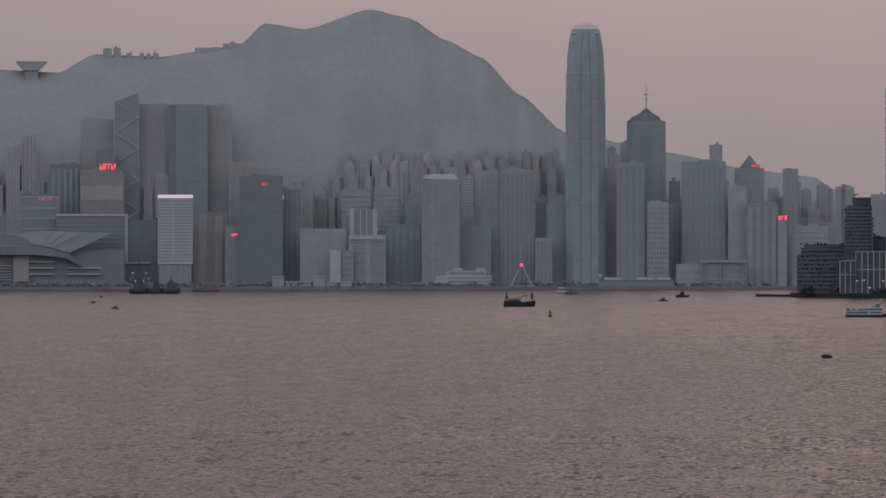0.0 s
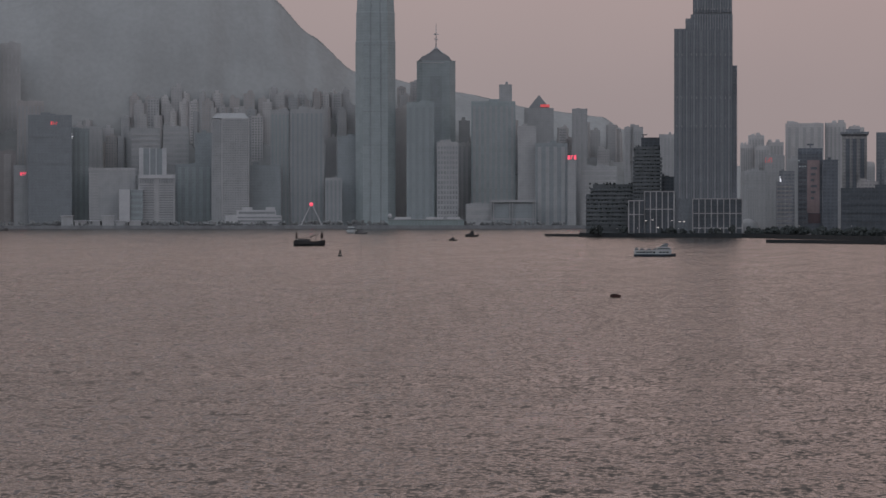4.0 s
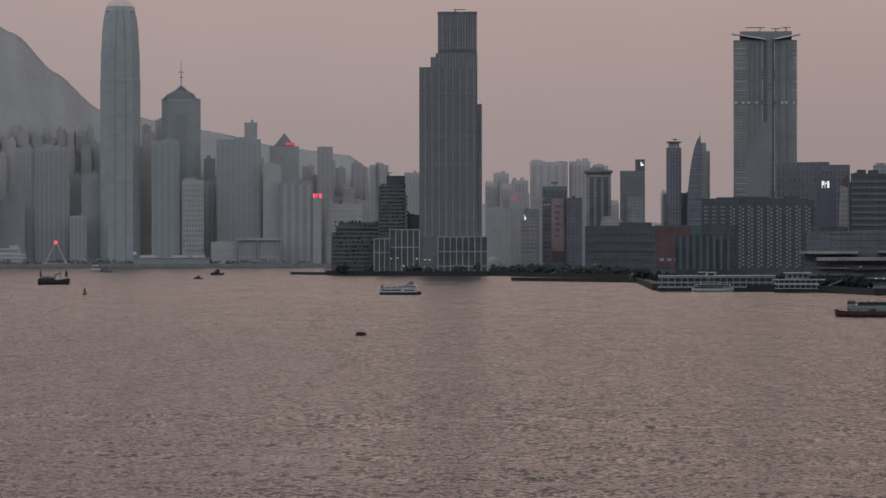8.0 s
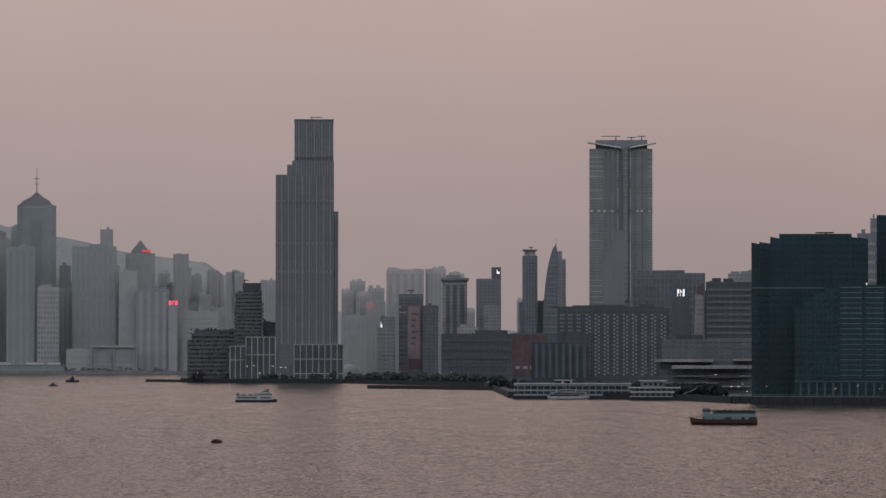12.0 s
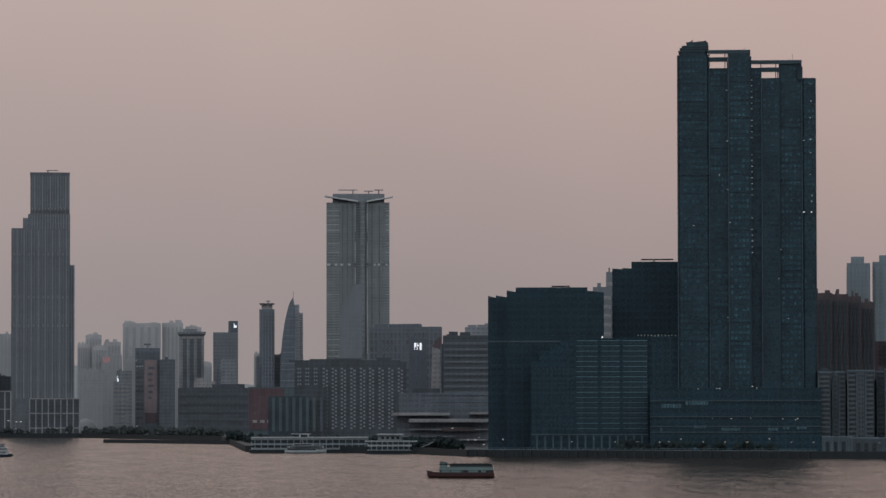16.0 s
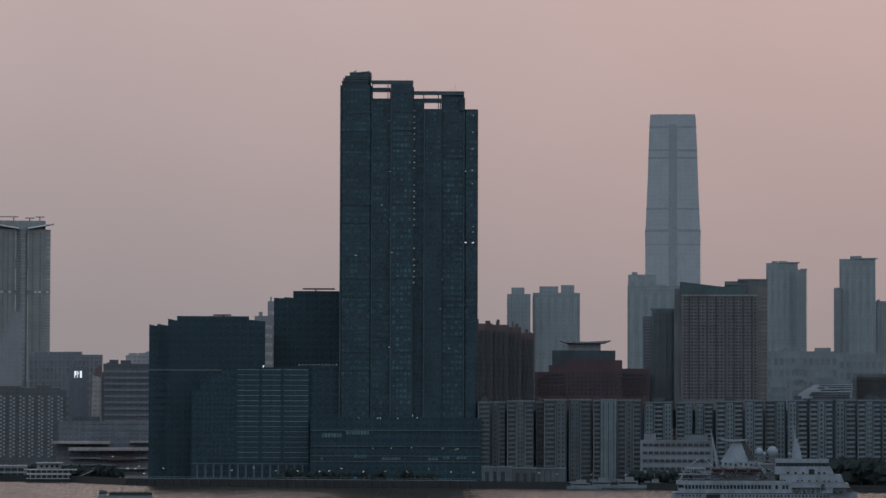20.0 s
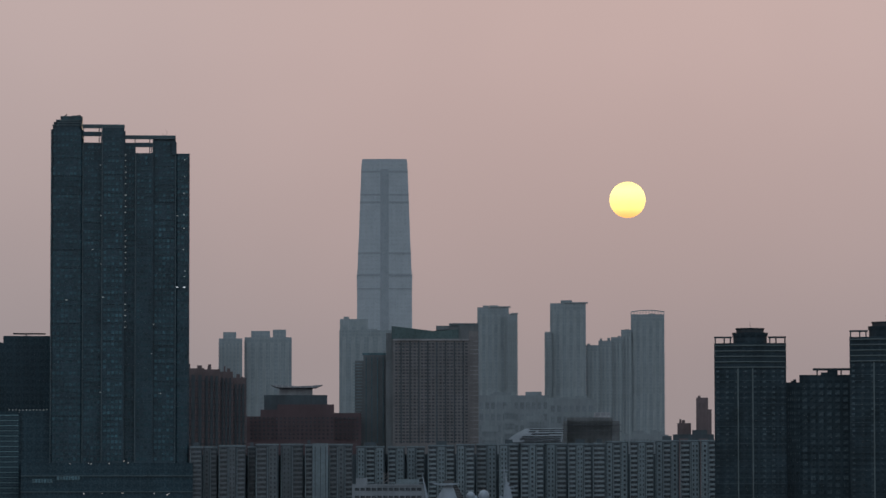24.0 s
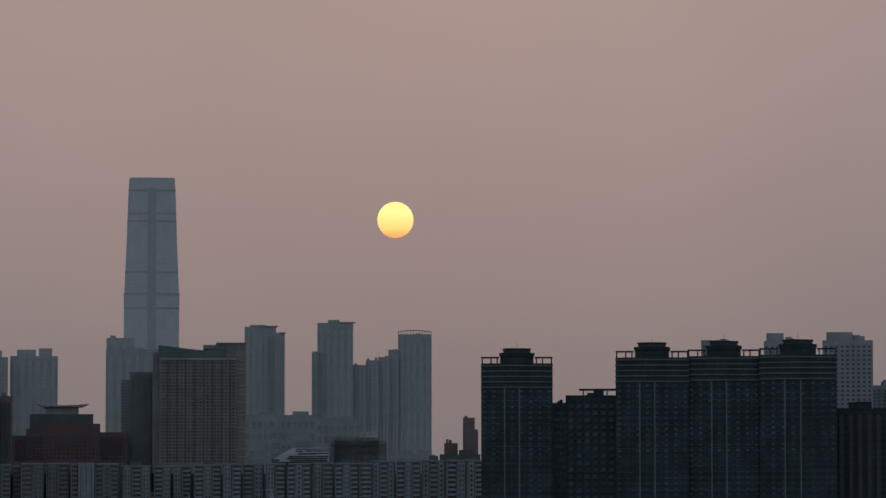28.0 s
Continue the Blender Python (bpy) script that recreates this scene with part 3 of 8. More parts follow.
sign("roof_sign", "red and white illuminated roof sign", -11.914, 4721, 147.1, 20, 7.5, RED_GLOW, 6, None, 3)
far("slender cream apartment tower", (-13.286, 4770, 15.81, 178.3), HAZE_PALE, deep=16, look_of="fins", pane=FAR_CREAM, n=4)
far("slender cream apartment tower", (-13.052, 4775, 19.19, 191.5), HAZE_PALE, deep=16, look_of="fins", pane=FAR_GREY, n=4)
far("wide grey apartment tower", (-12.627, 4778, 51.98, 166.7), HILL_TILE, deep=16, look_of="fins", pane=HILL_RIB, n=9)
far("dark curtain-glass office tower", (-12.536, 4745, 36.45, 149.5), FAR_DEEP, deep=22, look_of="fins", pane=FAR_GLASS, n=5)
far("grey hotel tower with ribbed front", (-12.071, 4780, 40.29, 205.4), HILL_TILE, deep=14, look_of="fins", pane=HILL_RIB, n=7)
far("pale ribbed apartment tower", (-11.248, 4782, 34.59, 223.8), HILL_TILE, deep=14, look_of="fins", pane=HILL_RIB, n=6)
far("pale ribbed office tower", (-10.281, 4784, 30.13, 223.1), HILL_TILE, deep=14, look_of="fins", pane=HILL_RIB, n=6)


def framed_block():
    az, d, w, h = -12.144, 4650, 84.26, 89.16
    r = thing("office_block", "broad dark glass block edged by a pale frame", "office block", az, d, group=ISLAND)
    block(r, -w / 2, w / 2, 0, 40, 0, h, FAR_DEEP)
    block(r, -w / 2, w / 2 - 3.2, -1.0, -0.003, h - 2.2, h, FAR_WHITE, "frame_beam")
    block(r, w / 2 - 3, w / 2, -1.0, -0.003, h * 0.36, h, FAR_WHITE, "frame_post")
    block(r, w / 2 - 3, w / 2 + 26, -1.0, 6, h * 0.34, h * 0.36, FAR_WHITE, "frame_beam")
    block(r, w / 2 + 0.1, w / 2 + 36, 2, 40, 0, h * 0.93, FAR_DEEP, "side_wing")
    bands(r, "floor_line", FAR_DARK, -w / 2 + 1, w / 2 - 4, h * 0.38, h * 0.94, 10, 0.2)


framed_block()


def faceted_tower():
    az, d, w, h = -11.640, 4765, 29.6, 240.6
    r = thing("faceted_tower", "faceted blue glass tower with pale zigzag bracing and twin masts", "skyscraper", az, d, group=ISLAND)
    hw = w / 2
    left, right = 227.0, 238.0
    g = Geo().prism([(-hw, 0), (hw, 0), (hw, w), (-hw, w)], 0, left)
    g.add([(-hw, 0, left), (hw, 0, left), (hw, w, left), (-hw, w, left), (hw, 0, right), (hw, w, right)], [(0, 1, 4), (3, 5, 2), (0, 4, 5, 3), (1, 2, 5, 4), (0, 3, 2, 1)])
    part("body", g, FAR_DARK, r)
    z = left
    for i in range(9):
        a, b = (-hw, hw) if i % 2 == 0 else (hw, -hw)
        part("brace", Geo().tube((a * 0.97, -0.4, z), (b * 0.97, -0.4, z - 18.9), 0.62, n=6), FAR_WHITE, r)
        z -= 18.9
    for x, top in ((-hw, left), (hw, right + 4)):
        part("corner_rib", Geo().tube((x, -0.3, 0), (x, -0.3, top), 0.5, n=6), FAR_WHITE, r)
    for x in (hw - 8.5, hw - 1.5):
        part("mast", Geo().tube((x, 3, right - 6), (x, 3, right + 31), 0.6, 0.3, 6), FAR_WHITE, r)
    for z in (right + 9, right + 14):
        part("mast_tie", Geo().box(hw - 8.5, hw - 1.5, 2.6, 3.4, z, z + 0.9), FAR_WHITE, r)


faceted_tower()


def dark_slab_tower():
    az, d, w, h = -10.747, 4768, 47.58, 222.9
    r = thing("tower", "square dark-glass office tower with a plain flat top", "skyscraper", az, d, group=ISLAND)
    block(r, -w / 2 + w * 0.2, w / 2, 0, 40, 0, h, FAR_GLASS)
    # Side strip faces the front too; its shade is put in as deeper grey.
    block(r, -w / 2, -w / 2 + w * 0.2, 0.5, 40, 0, h, FAR_DEEP, "shaded_side")
    block(r, -w / 2, w / 2, -0.5, 40.5, h, h + 1.6, FAR_PALE, "roof_edge")
    fins(r, "mullion", FAR_DARK, -w / 2 + w * 0.22, w / 2, h * 0.1, h * 0.97, 9, 0.5)
    bands(r, "plant_floor", FAR_DARK, -w / 2 + w * 0.2, w / 2, h * 0.2, h * 0.98, 3, 0.03)


dark_slab_tower()


def white_grid_tower():
    az, d, w, h = -10.933, 4600, 40.63, 110.5
    r = thing("tower", "white gridded office tower with a pale lit roof band", "office tower", az, d, group=ISLAND)
    z0 = h * 0.27
    block(r, -w / 2, w * 0.43 - w / 2, 0.6, 30, z0, h, FAR_WHITE)
    block(r, w * 0.43 - w / 2, w / 2, 0, 30, z0, h, FAR_WHITE, "front_wing")
    block(r, -w / 2 + 1.5, w / 2 - 1.5, 2, 28, 0, z0, FAR_GLASS, "podium")
    windows(r, "window", FAR_DEEP, -w / 2 + 1, w * 0.43 - w / 2 - 1, z0 + 2, h - 5, 7, 20, 0.5, 0.5, y=0.6, cap=60)
    windows(r, "window", FAR_DEEP, w * 0.43 - w / 2 + 1, w / 2 - 1, z0 + 2, h - 5, 9, 20, 0.5, 0.5, cap=70)
    block(r, -w / 2 - 0.3, w / 2 + 0.3, -0.4, 0.55, h - 3.2, h + 0.6, PINK_GLOW, "light_band", "pale pink illuminated band")
    for i in range(5):
        block(r, -w / 2 + w * (0.1 + 0.18 * i), -w / 2 + w * (0.13 + 0.18 * i), 0.9, 1.9, 0.5, z0, FAR_PALE, "column")


white_grid_tower()
far("brown office block with two framed bays", (-10.414, 4670, 39.45, 90.97), FAR_BROWN, deep=25, look_of="fins", pane=FAR_CREAM, n=2)
far("cream ribbed tower with a stepped crown", (-9.960, 4740, 32, 151.6), FAR_CREAM, deep=22, look_of="fins", pane=FAR_GREY, n=7, plant=3)
far("dark plain glass tower with a dim red sign", (-9.680, 4640, 51.43, 132.9), FAR_DEEP, deep=30, look_of="bands", pane=FAR_DEEP, n=4)
sign("wall_sign", "dim red lit sign high on a dark tower", -9.619, 4640, 124.2, 9, 4.5, DIM_RED, 3, None, 2)
far("narrow dark tower beside the water", (-10.094, 4655, 18.04, 73.95), FAR_GREY, deep=20, plant=1)
sign("wall_sign", "bright red lit sign on a tower", -10.065, 4655, 64.52, 8, 3.6, RED_GLOW, 3, None, 8)
far("dark tower carrying a white lit sign", (-9.305, 4680, 32.42, 117.6), FAR_DARK, deep=20, look_of="fins", pane=FAR_GLASS, n=5)
sign("wall_sign", "white lit sign on a dark tower", -9.372, 4680, 109.5, 6, 6, WHITE_GLOW, 2, None, 5)
far("domed tower of grey stone", (-9.057, 4735, 23.27, 121.4), FAR_GREY, deep=20, plant=1, look_of="fins", pane=FAR_PALE, n=4)


def slatted_block():
    az, d, w, h = -8.780, 4625, 54.22, 71.6
    r = thing("office_block", "plain brown block with a slatted pale end", "office block", az, d, group=ISLAND)
    block(r, -w / 2, w / 2, 0, 30, 0, h, FAR_GREY)
    block(r, -w / 2 - 0.4, w / 2 + 0.4, -0.4, 31, h - 3, h, FAR_PALE, "roof_edge")
    bands(r, "slat", FAR_PALE, -w / 2, -w / 2 + w * 0.2, h * 0.05, h * 0.93, 18, 0.5)


slatted_block()


def crowned_block():
    az, d, w, h = -8.129, 4606, 42.77, 63.36
    r = thing("office_block", "pale stone block with two slatted bays and an open crown", "office block", az, d, group=ISLAND)
    block(r, -w / 2, w / 2, 0, 26, 0, h * 0.93, FAR_PALE)
    for s in (-1, 1):
        cx = s * w * 0.26
        bands(r, "window_band", FAR_PANE, cx - w * 0.19, cx + w * 0.19, h * 0.05, h * 0.82, 17, 0.45)
        fins(r, "crown_post", FAR_PANE, cx - w * 0.2, cx + w * 0.2, h * 0.84, h * 0.92, 9, 0.9)
    block(r, -w / 2, w / 2, -0.6, 26, h * 0.93, h, FAR_WHITE, "roof_edge")


crowned_block()


def white_sided():
    az, d, w, h = -8.186, 4650, 32.38, 95.46
    r = thing("office_block", "dark block between white end walls", "office block", az, d, group=ISLAND)
    block(r, -w / 2, w / 2, 0, 26, 0, h - 1, FAR_DARK)
    for x in (-w / 2, w / 2 - w * 0.16):
        block(r, x, x + w * 0.16, -0.8, -0.003, h * 0.45, h, FAR_WHITE, "end_wall")
    for x in (-w * 0.11, w * 0.12):
        block(r, x - 0.6, x + 0.6, -0.7, -0.003, h * 0.5, h, FAR_WHITE, "pier")


white_sided()
far("small pale block with a dark glazed face", (-8.598, 4597, 12.65, 45.97), FAR_WHITE, deep=18, plant=0)
far("small dark-faced block with a white roof edge", (-8.420, 4600, 14.67, 45.3), FAR_DARK, deep=18, plant=0, look_of="bands", pane=FAR_GLASS, n=6)
far("grey slab with fine window rows", (-8.290, 4725, 34.94, 119.2), FAR_GREY, deep=20, look_of="bands", pane=FAR_PALE, n=18)
far("grey slab with fine window rows", (-7.849, 4720, 30.83, 121.2), FAR_GREY, deep=20, look_of="bands", pane=FAR_PALE, n=18)
far("dark broad glass block", (-7.588, 4660, 43.32, 75.26), FAR_DARK, deep=25, look_of="fins", pane=FAR_GLASS, n=5)
far("dark tower with a rounded top", (-7.446, 4700, 20.48, 113.2), FAR_DARK, deep=20)


def porthole_tower():
    az, d, w, h = -7.054, 4615, 44.25, 135.7
    r = thing("tower", "pale square tower with hundreds of small round-cornered windows", "office tower", az, d, group=ISLAND)
    xs = -w / 2 + w * 0.26
    block(r, xs, w / 2, 0, 30, 0, h * 0.955, FAR_PALE, bevel=0.8)
    block(r, -w / 2, xs, 0.8, 30, 0, h * 0.95, FAR_GREY, "side_face")
    part("chamfered_top", Geo().prism([(-w / 2, 0), (w / 2, 0), (w / 2, 30), (-w / 2, 30)], h * 0.955, h, [(-w / 2 + 6, 6), (w / 2 - 6, 6), (w / 2 - 6, 24), (-w / 2 + 6, 24)]), FAR_GREY, r)
    windows(r, "window", FAR_PANE, xs + 1.2, w / 2 - 1.2, h * 0.06, h * 0.945, 15, 44, 0.5, 0.55, cap=120)
    windows(r, "window", FAR_PANE, -w / 2 + 1, xs - 0.5, h * 0.06, h * 0.94, 5, 44, 0.5, 0.55, y=0.8, cap=40)


porthole_tower()


def post_block():
    az, d, w, h = -6.719, 4570, 65.74, 25.09
    r = thing("low_block", "low white stepped block with long window bands", "office block", az, d, group=ISLAND)
    block(r, -w / 2, w / 2, 0, 26, 0, h * 0.62, FAR_WHITE)
    block(r, -w / 2 + w * 0.2, w / 2 - w * 0.1, 1, 24, h * 0.62, h * 0.86, FAR_WHITE, "upper_storey")
    for a, b in ((0.3, 0.48), (0.72, 0.88)):
        block(r, -w / 2 + w * a, -w / 2 + w * b, 3, 20, h * 0.86, h, FAR_WHITE, "roof_block")
    bands(r, "window_band", FAR_PANE, -w / 2 + w * 0.22, w / 2 - 1, h * 0.12, h * 0.6, 3, 0.45)
    bands(r, "window_band", FAR_PANE, -w / 2 + w * 0.24, w / 2 - w * 0.12, h * 0.64, h * 0.84, 1, 0.5, y=1)


post_block()
far("dark glass block near the ferry piers", (-6.547, 4645, 36.44, 73.66), FAR_DARK, deep=25)
far("tall ribbed twin office tower", (-6.330, 4672, 23.06, 139.7), FAR_GREY, deep=25, look_of="fins", pane=FAR_GLASS, n=5)
far("tall ribbed twin office tower", (-5.935, 4668, 39.95, 140.9), FAR_GREY, deep=25, look_of="fins", pane=FAR_DARK, n=7, plant=3)
far("small pale commercial block", (-5.549, 4630, 20.13, 58.59), FAR_GREY, deep=18, look_of="fins", pane=FAR_DARK, n=4)
far("pale tower with a rounded crown", (-5.586, 4690, 12.91, 108), FAR_PALE, deep=18, plant=1)
far("dark glass block beneath the tallest tower", (-5.354, 4660, 22.27, 108.8), FAR_DARK, deep=18)


def tallest_tower():
    az, d, w, h = -4.935, 4640, 47.45, 316.1
    r = thing("skyscraper", "tallest grey glass tower tapering to a pale open crown", "skyscraper", az, d, group=ISLAND)

    def ring(k, z):
        a, c = w / 2 * k, w / 2 * k * 0.62
        cy = w / 2
        return [(x, y + cy, z) for x, y in ((-c, -a), (c, -a), (a, -c), (a, c), (c, a), (-c, a), (-a, c), (-a, -c))]
    levels = ((0, 1.0), (0.70, 1.0), (0.702, 0.975), (0.81, 0.965), (0.812, 0.94), (0.88, 0.9), (0.93, 0.82), (0.965, 0.72), (0.975, 0.69))
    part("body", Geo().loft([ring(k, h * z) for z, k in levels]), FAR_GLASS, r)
    for s in (-1, 1):
        rings = [(s * w * 0.13 * (k - 0.45) / 0.55, w / 2 - w / 2 * k, h * z) for z, k in levels[:8]]
        for a, b in zip(rings, rings[1:]):
            part("rib", Geo().tube(a, b, 0.8, n=6), FAR_DARK, r)
    bands(r, "plant_floor", FAR_DARK, -w * 0.31, w * 0.31, h * 0.25, h * 0.75, 4, 0.03, y=0.1)
    for i in range(14):
        x = w * 0.33 * (2 * i / 13 - 1)
        part("crown_claw", Geo().prism([(x - 0.7, w * 0.16), (x + 0.7, w * 0.16), (x + 0.7, w * 0.2), (x - 0.7, w * 0.2)], h * 0.955, h * (1.0 - 0.012 * abs(2 * i / 13 - 1) ** 2),
                                        [(x * 0.85 - 0.4, w * 0.26), (x * 0.85 + 0.4, w * 0.26), (x * 0.85 + 0.4, w * 0.3), (x * 0.85 - 0.4, w * 0.3)]), FAR_WHITE, r)
    block(r, -w * 0.33, w * 0.33, w * 0.14, w * 0.155, h * 0.957, h * 0.966, FAR_WHITE, "crown_ring")


tallest_tower()
far("grey glass tower with a stepped crown", (-4.279, 4632, 32.65, 148.3), FAR_GLASS, deep=25, look_of="fins", pane=FAR_DARK, n=4, plant=3)


def spire_tower():
    az, d, w, h = -4.049, 4745, 46.99, 204.6
    r = thing("skyscraper", "star-plan glass tower with a domed roof and a mast", "skyscraper", az, d, group=ISLAND)
    block(r, -w / 2, w / 2, 0, 34, 0, h - 2, FAR_GLASS, bevel=7)
    block(r, -w * 0.16, w * 0.14, -0.8, 2, h * 0.3, h * 0.9, FAR_DARK, "centre_bay")
    part("roof_shoulder", Geo().prism([(-w * 0.46, 0), (w * 0.4, 0), (w * 0.4, 30), (-w * 0.46, 30)], h - 2, h + 4, [(-w * 0.34, 4), (w * 0.32, 4), (w * 0.32, 26), (-w * 0.34, 26)]), FAR_ROOF, r)
    part("roof_cone", Geo().prism([(-w * 0.3, 5), (w * 0.3, 5), (w * 0.3, 25), (-w * 0.3, 25)], h + 4, h + 13, [(-1.5, 14), (1.5, 14), (1.5, 16), (-1.5, 16)]), FAR_ROOF, r)
    for s in (-1, 1):
        part("roof_strut", Geo().tube((s * w * 0.2, 6, h + 6), (0, 12, h + 15), 0.5, n=6), FAR_WHITE, r)
    part("mast", Geo().tube((0, 15, h + 11), (0, 15, h + 44), 0.8, 0.3, 6), FAR_PALE, r)
    for z, s in ((24, 2.0), (30, 3.0)):
        part("mast_ring", Geo().box(-s, s, 14, 16, h + z, h + z + 1.2), FAR_PALE, r)
    block(r, -w * 0.42, w * 0.2, -0.5, -0.003, h - 5, h - 4, FAR_WHITE, "light_line")


spire_tower()
far("pale block with tall white window columns", (-3.879, 4625, 25.21, 101.1), FAR_PALE, deep=20, look_of="grid", pane=FAR_PANE, n=7, m=16)
far("broad grey-green office tower", (-3.212, 4672, 52.62, 150.2), FAR_GLASS, deep=28, look_of="fins", pane=FAR_GREY, n=8, plant=3)
far("slim grey roof block above an office tower", (-3.033, 4684, 15.33, 170.7), FAR_GREY, deep=14, plant=1)
far("plain pale grey slab", (-2.722, 4655, 21.79, 120.7), FAR_PALE, deep=20, plant=1)
far("plain dark office block", (-2.362, 4640, 38.02, 99.56), FAR_DARK, deep=25, look_of="fins", pane=FAR_GREY, n=4)


def pyramid_tower():
    az, d, w, h = -2.544, 4725, 35.45, 144.5
    r = thing("tower", "dark tower topped by a pyramid with a red light band", "office tower", az, d, group=ISLAND)
    block(r, -w / 2, w / 2, 0, w, 0, h, FAR_GREY)
    part("pyramid_roof", Geo().prism([(-w * 0.36, 2), (w * 0.36, 2), (w * 0.36, w - 2), (-w * 0.36, w - 2)], h, h + 16, [(-0.4, w / 2 - 0.4), (0.4, w / 2 - 0.4), (0.4, w / 2 + 0.4), (-0.4, w / 2 + 0.4)]), FAR_ROOF, r)
    block(r, w * 0.05, w * 0.36, 1.2, 1.9, h + 1.2, h + 4.4, DIM_RED, "red_light", "dim red roof light")


pyramid_tower()
far("slim block carrying a red sign", (-2.066, 4636, 9.79, 81.42), FAR_GREY, deep=12, plant=0)
sign("roof_sign", "bright red lit roof sign", -2.062, 4637, 83.76, 11, 5.0, RED_GLOW, 3, None, 4)
far("slender grey tower with a small cupola", (-1.950, 4740, 18.65, 143.1), FAR_GREY, deep=18, plant=1, look_of="fins", pane=FAR_PALE, n=3)
far("pale block with white horizontal floor bands", (-1.668, 4650, 42.98, 72.8), FAR_GREY, deep=25, look_of="bands", pane=FAR_PALE, n=12)
far("pale apartment tower on the far slope", (-1.173, 4775, 19.92, 121.7), FAR_PALE, deep=14, look_of="fins", pane=FAR_GREY, n=4)
far("pale apartment tower on the far slope", (-1.160, 4775, 22.86, 121.6), FAR_PALE, deep=14, look_of="fins", pane=FAR_GREY, n=4)
far("pale apartment tower on the far slope", (-0.674, 4770, 19.4, 112.5), FAR_PALE, deep=14, look_of="fins", pane=FAR_GREY, n=4)
def colonnade_block():
    az, d, w, h = -2.919, 4590, 51.56, 33.46
    r = thing("low_block", "low block behind a tall pale open colonnade", "office block", az, d, group=ISLAND)
    block(r, -w / 2, w / 2, 0, 25, 0, h - 2.5, FAR_DARK)
    block(r, -w / 2 - 0.5, w / 2 + 0.5, -3, 26, h - 2.5, h, FAR_PALE, "roof_slab")
    for k in (0.0, 0.05, 0.42, 0.48, 0.95, 1.0):
        x = -w / 2 + w * k
        block(r, x - 0.5, x + 0.5, -2.4, -0.4, 2, h - 2.5, FAR_PALE, "column")
    block(r, -w / 2, w / 2, -0.4, -0.003, h * 0.3, h * 0.36, FAR_GREY, "floor_edge")


colonnade_block()
far("low pale terminal block", (-3.429, 4595, 30.21, 28.19), FAR_GREY, deep=25, look_of="bands", pane=FAR_PALE, n=3, plant=1)
# Two infill blocks in the paled haze colour brighten dark gaps between towers.
far("pale grey block behind the piers", (-4.638, 4700, 28.47, 143.4), HAZE_PALE, deep=20)
far("pale grey tower between office towers", (-3.633, 4700, 17.5, 100.9), HAZE_PALE, deep=20, look_of="fins", pane=FAR_PALE, n=3)


def midlevels():
    """Slim apartment towers that climb the foot of the mountain, two or three deep."""
    rng = random.Random(21)
    spans = [(-9.148, -8.468, 1.255, 8), (-8.484, -7.719, 1.703, 11), (-7.719, -6.471, 1.670, 17),
             (-6.471, -5.242, 1.750, 17), (-13.746, -12.316, 1.504, 14), (-11.510, -11.022, 1.555, 6),
             (-9.875, -9.214, 1.287, 7), (-4.613, -4.300, 1.844, 4), (-3.740, -1.308, 1.240, 20)]
    for a0, a1, e, n in spans:
        for i in range(n):
            az = a0 + (a1 - a0) * (i + rng.uniform(0.1, 0.9)) / n
            h = EYE + 4780 * math.tan(radians(e - (i % 3) * 0.14 + rng.uniform(-0.12, 0.05)))
            foot = max(h - rng.uniform(42, 64), 12)
            d = slope_at(min((foot + 14) / crest(az), 0.95)) - 6
            w, deep = rng.uniform(8, 15), 13
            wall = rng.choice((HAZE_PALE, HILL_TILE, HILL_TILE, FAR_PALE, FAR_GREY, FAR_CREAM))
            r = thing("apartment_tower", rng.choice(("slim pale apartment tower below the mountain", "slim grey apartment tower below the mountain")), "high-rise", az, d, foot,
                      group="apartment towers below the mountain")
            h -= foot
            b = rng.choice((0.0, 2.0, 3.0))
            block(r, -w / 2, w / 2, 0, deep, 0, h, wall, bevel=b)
            nx = max(2, round(w / 3.2))
            windows(r, "window", rng.choice((HILL_RIB, FAR_GREY, FAR_PANE)), -w / 2 + b + 0.3, w / 2 - b - 0.3, 2, h - 1.5, nx, max(6, round(h / 3.4)), 0.5, 0.5, proud=0.15, cap=0)
            pw = w * rng.uniform(0.25, 0.5)
            x = rng.uniform(-0.2, 0.2) * w
            part("lift_room", Geo().box(x - pw / 2, x + pw / 2, 3, 9, h, h + rng.uniform(2, 4.5)), wall, r)


midlevels()


def ridge_buildings():
    rng = random.Random(8)
    for t in ((-11.917, 4926, 11.08, 299.6), (-11.780, 4926, 9.709, 300.5), (-11.603, 4926, 6.951, 293.7), (-11.417, 4926, 5.573, 293.8), (-11.320, 4926, 5.579, 293.2), (-11.214, 4926, 6.981, 294), (-10.452, 4926, 33.05, 301), (-10.111, 4926, 21.16, 306.2)):
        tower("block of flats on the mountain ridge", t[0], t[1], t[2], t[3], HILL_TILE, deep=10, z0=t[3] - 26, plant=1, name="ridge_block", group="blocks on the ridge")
    az, d, w, h = -13.022, 4915, 38.11, 282.3
    r = thing("lookout_tower", "bowl-shaped lookout building on the mountain ridge", "building", az, d, h - 34)
    part("stem", Geo().box(-w * 0.22, w * 0.22, 0, 12, 0, 26), FAR_GREY, r)
    part("bowl", Geo().slab([(-w * 0.25, 24), (w * 0.25, 24), (w * 0.5, 34), (-w * 0.5, 34)], -2, 16), FAR_PALE, r)
    block(r, -w * 0.5, w * 0.5, -2.5, 16.5, 34, 35.4, FAR_WHITE, "rim")


ridge_buildings()


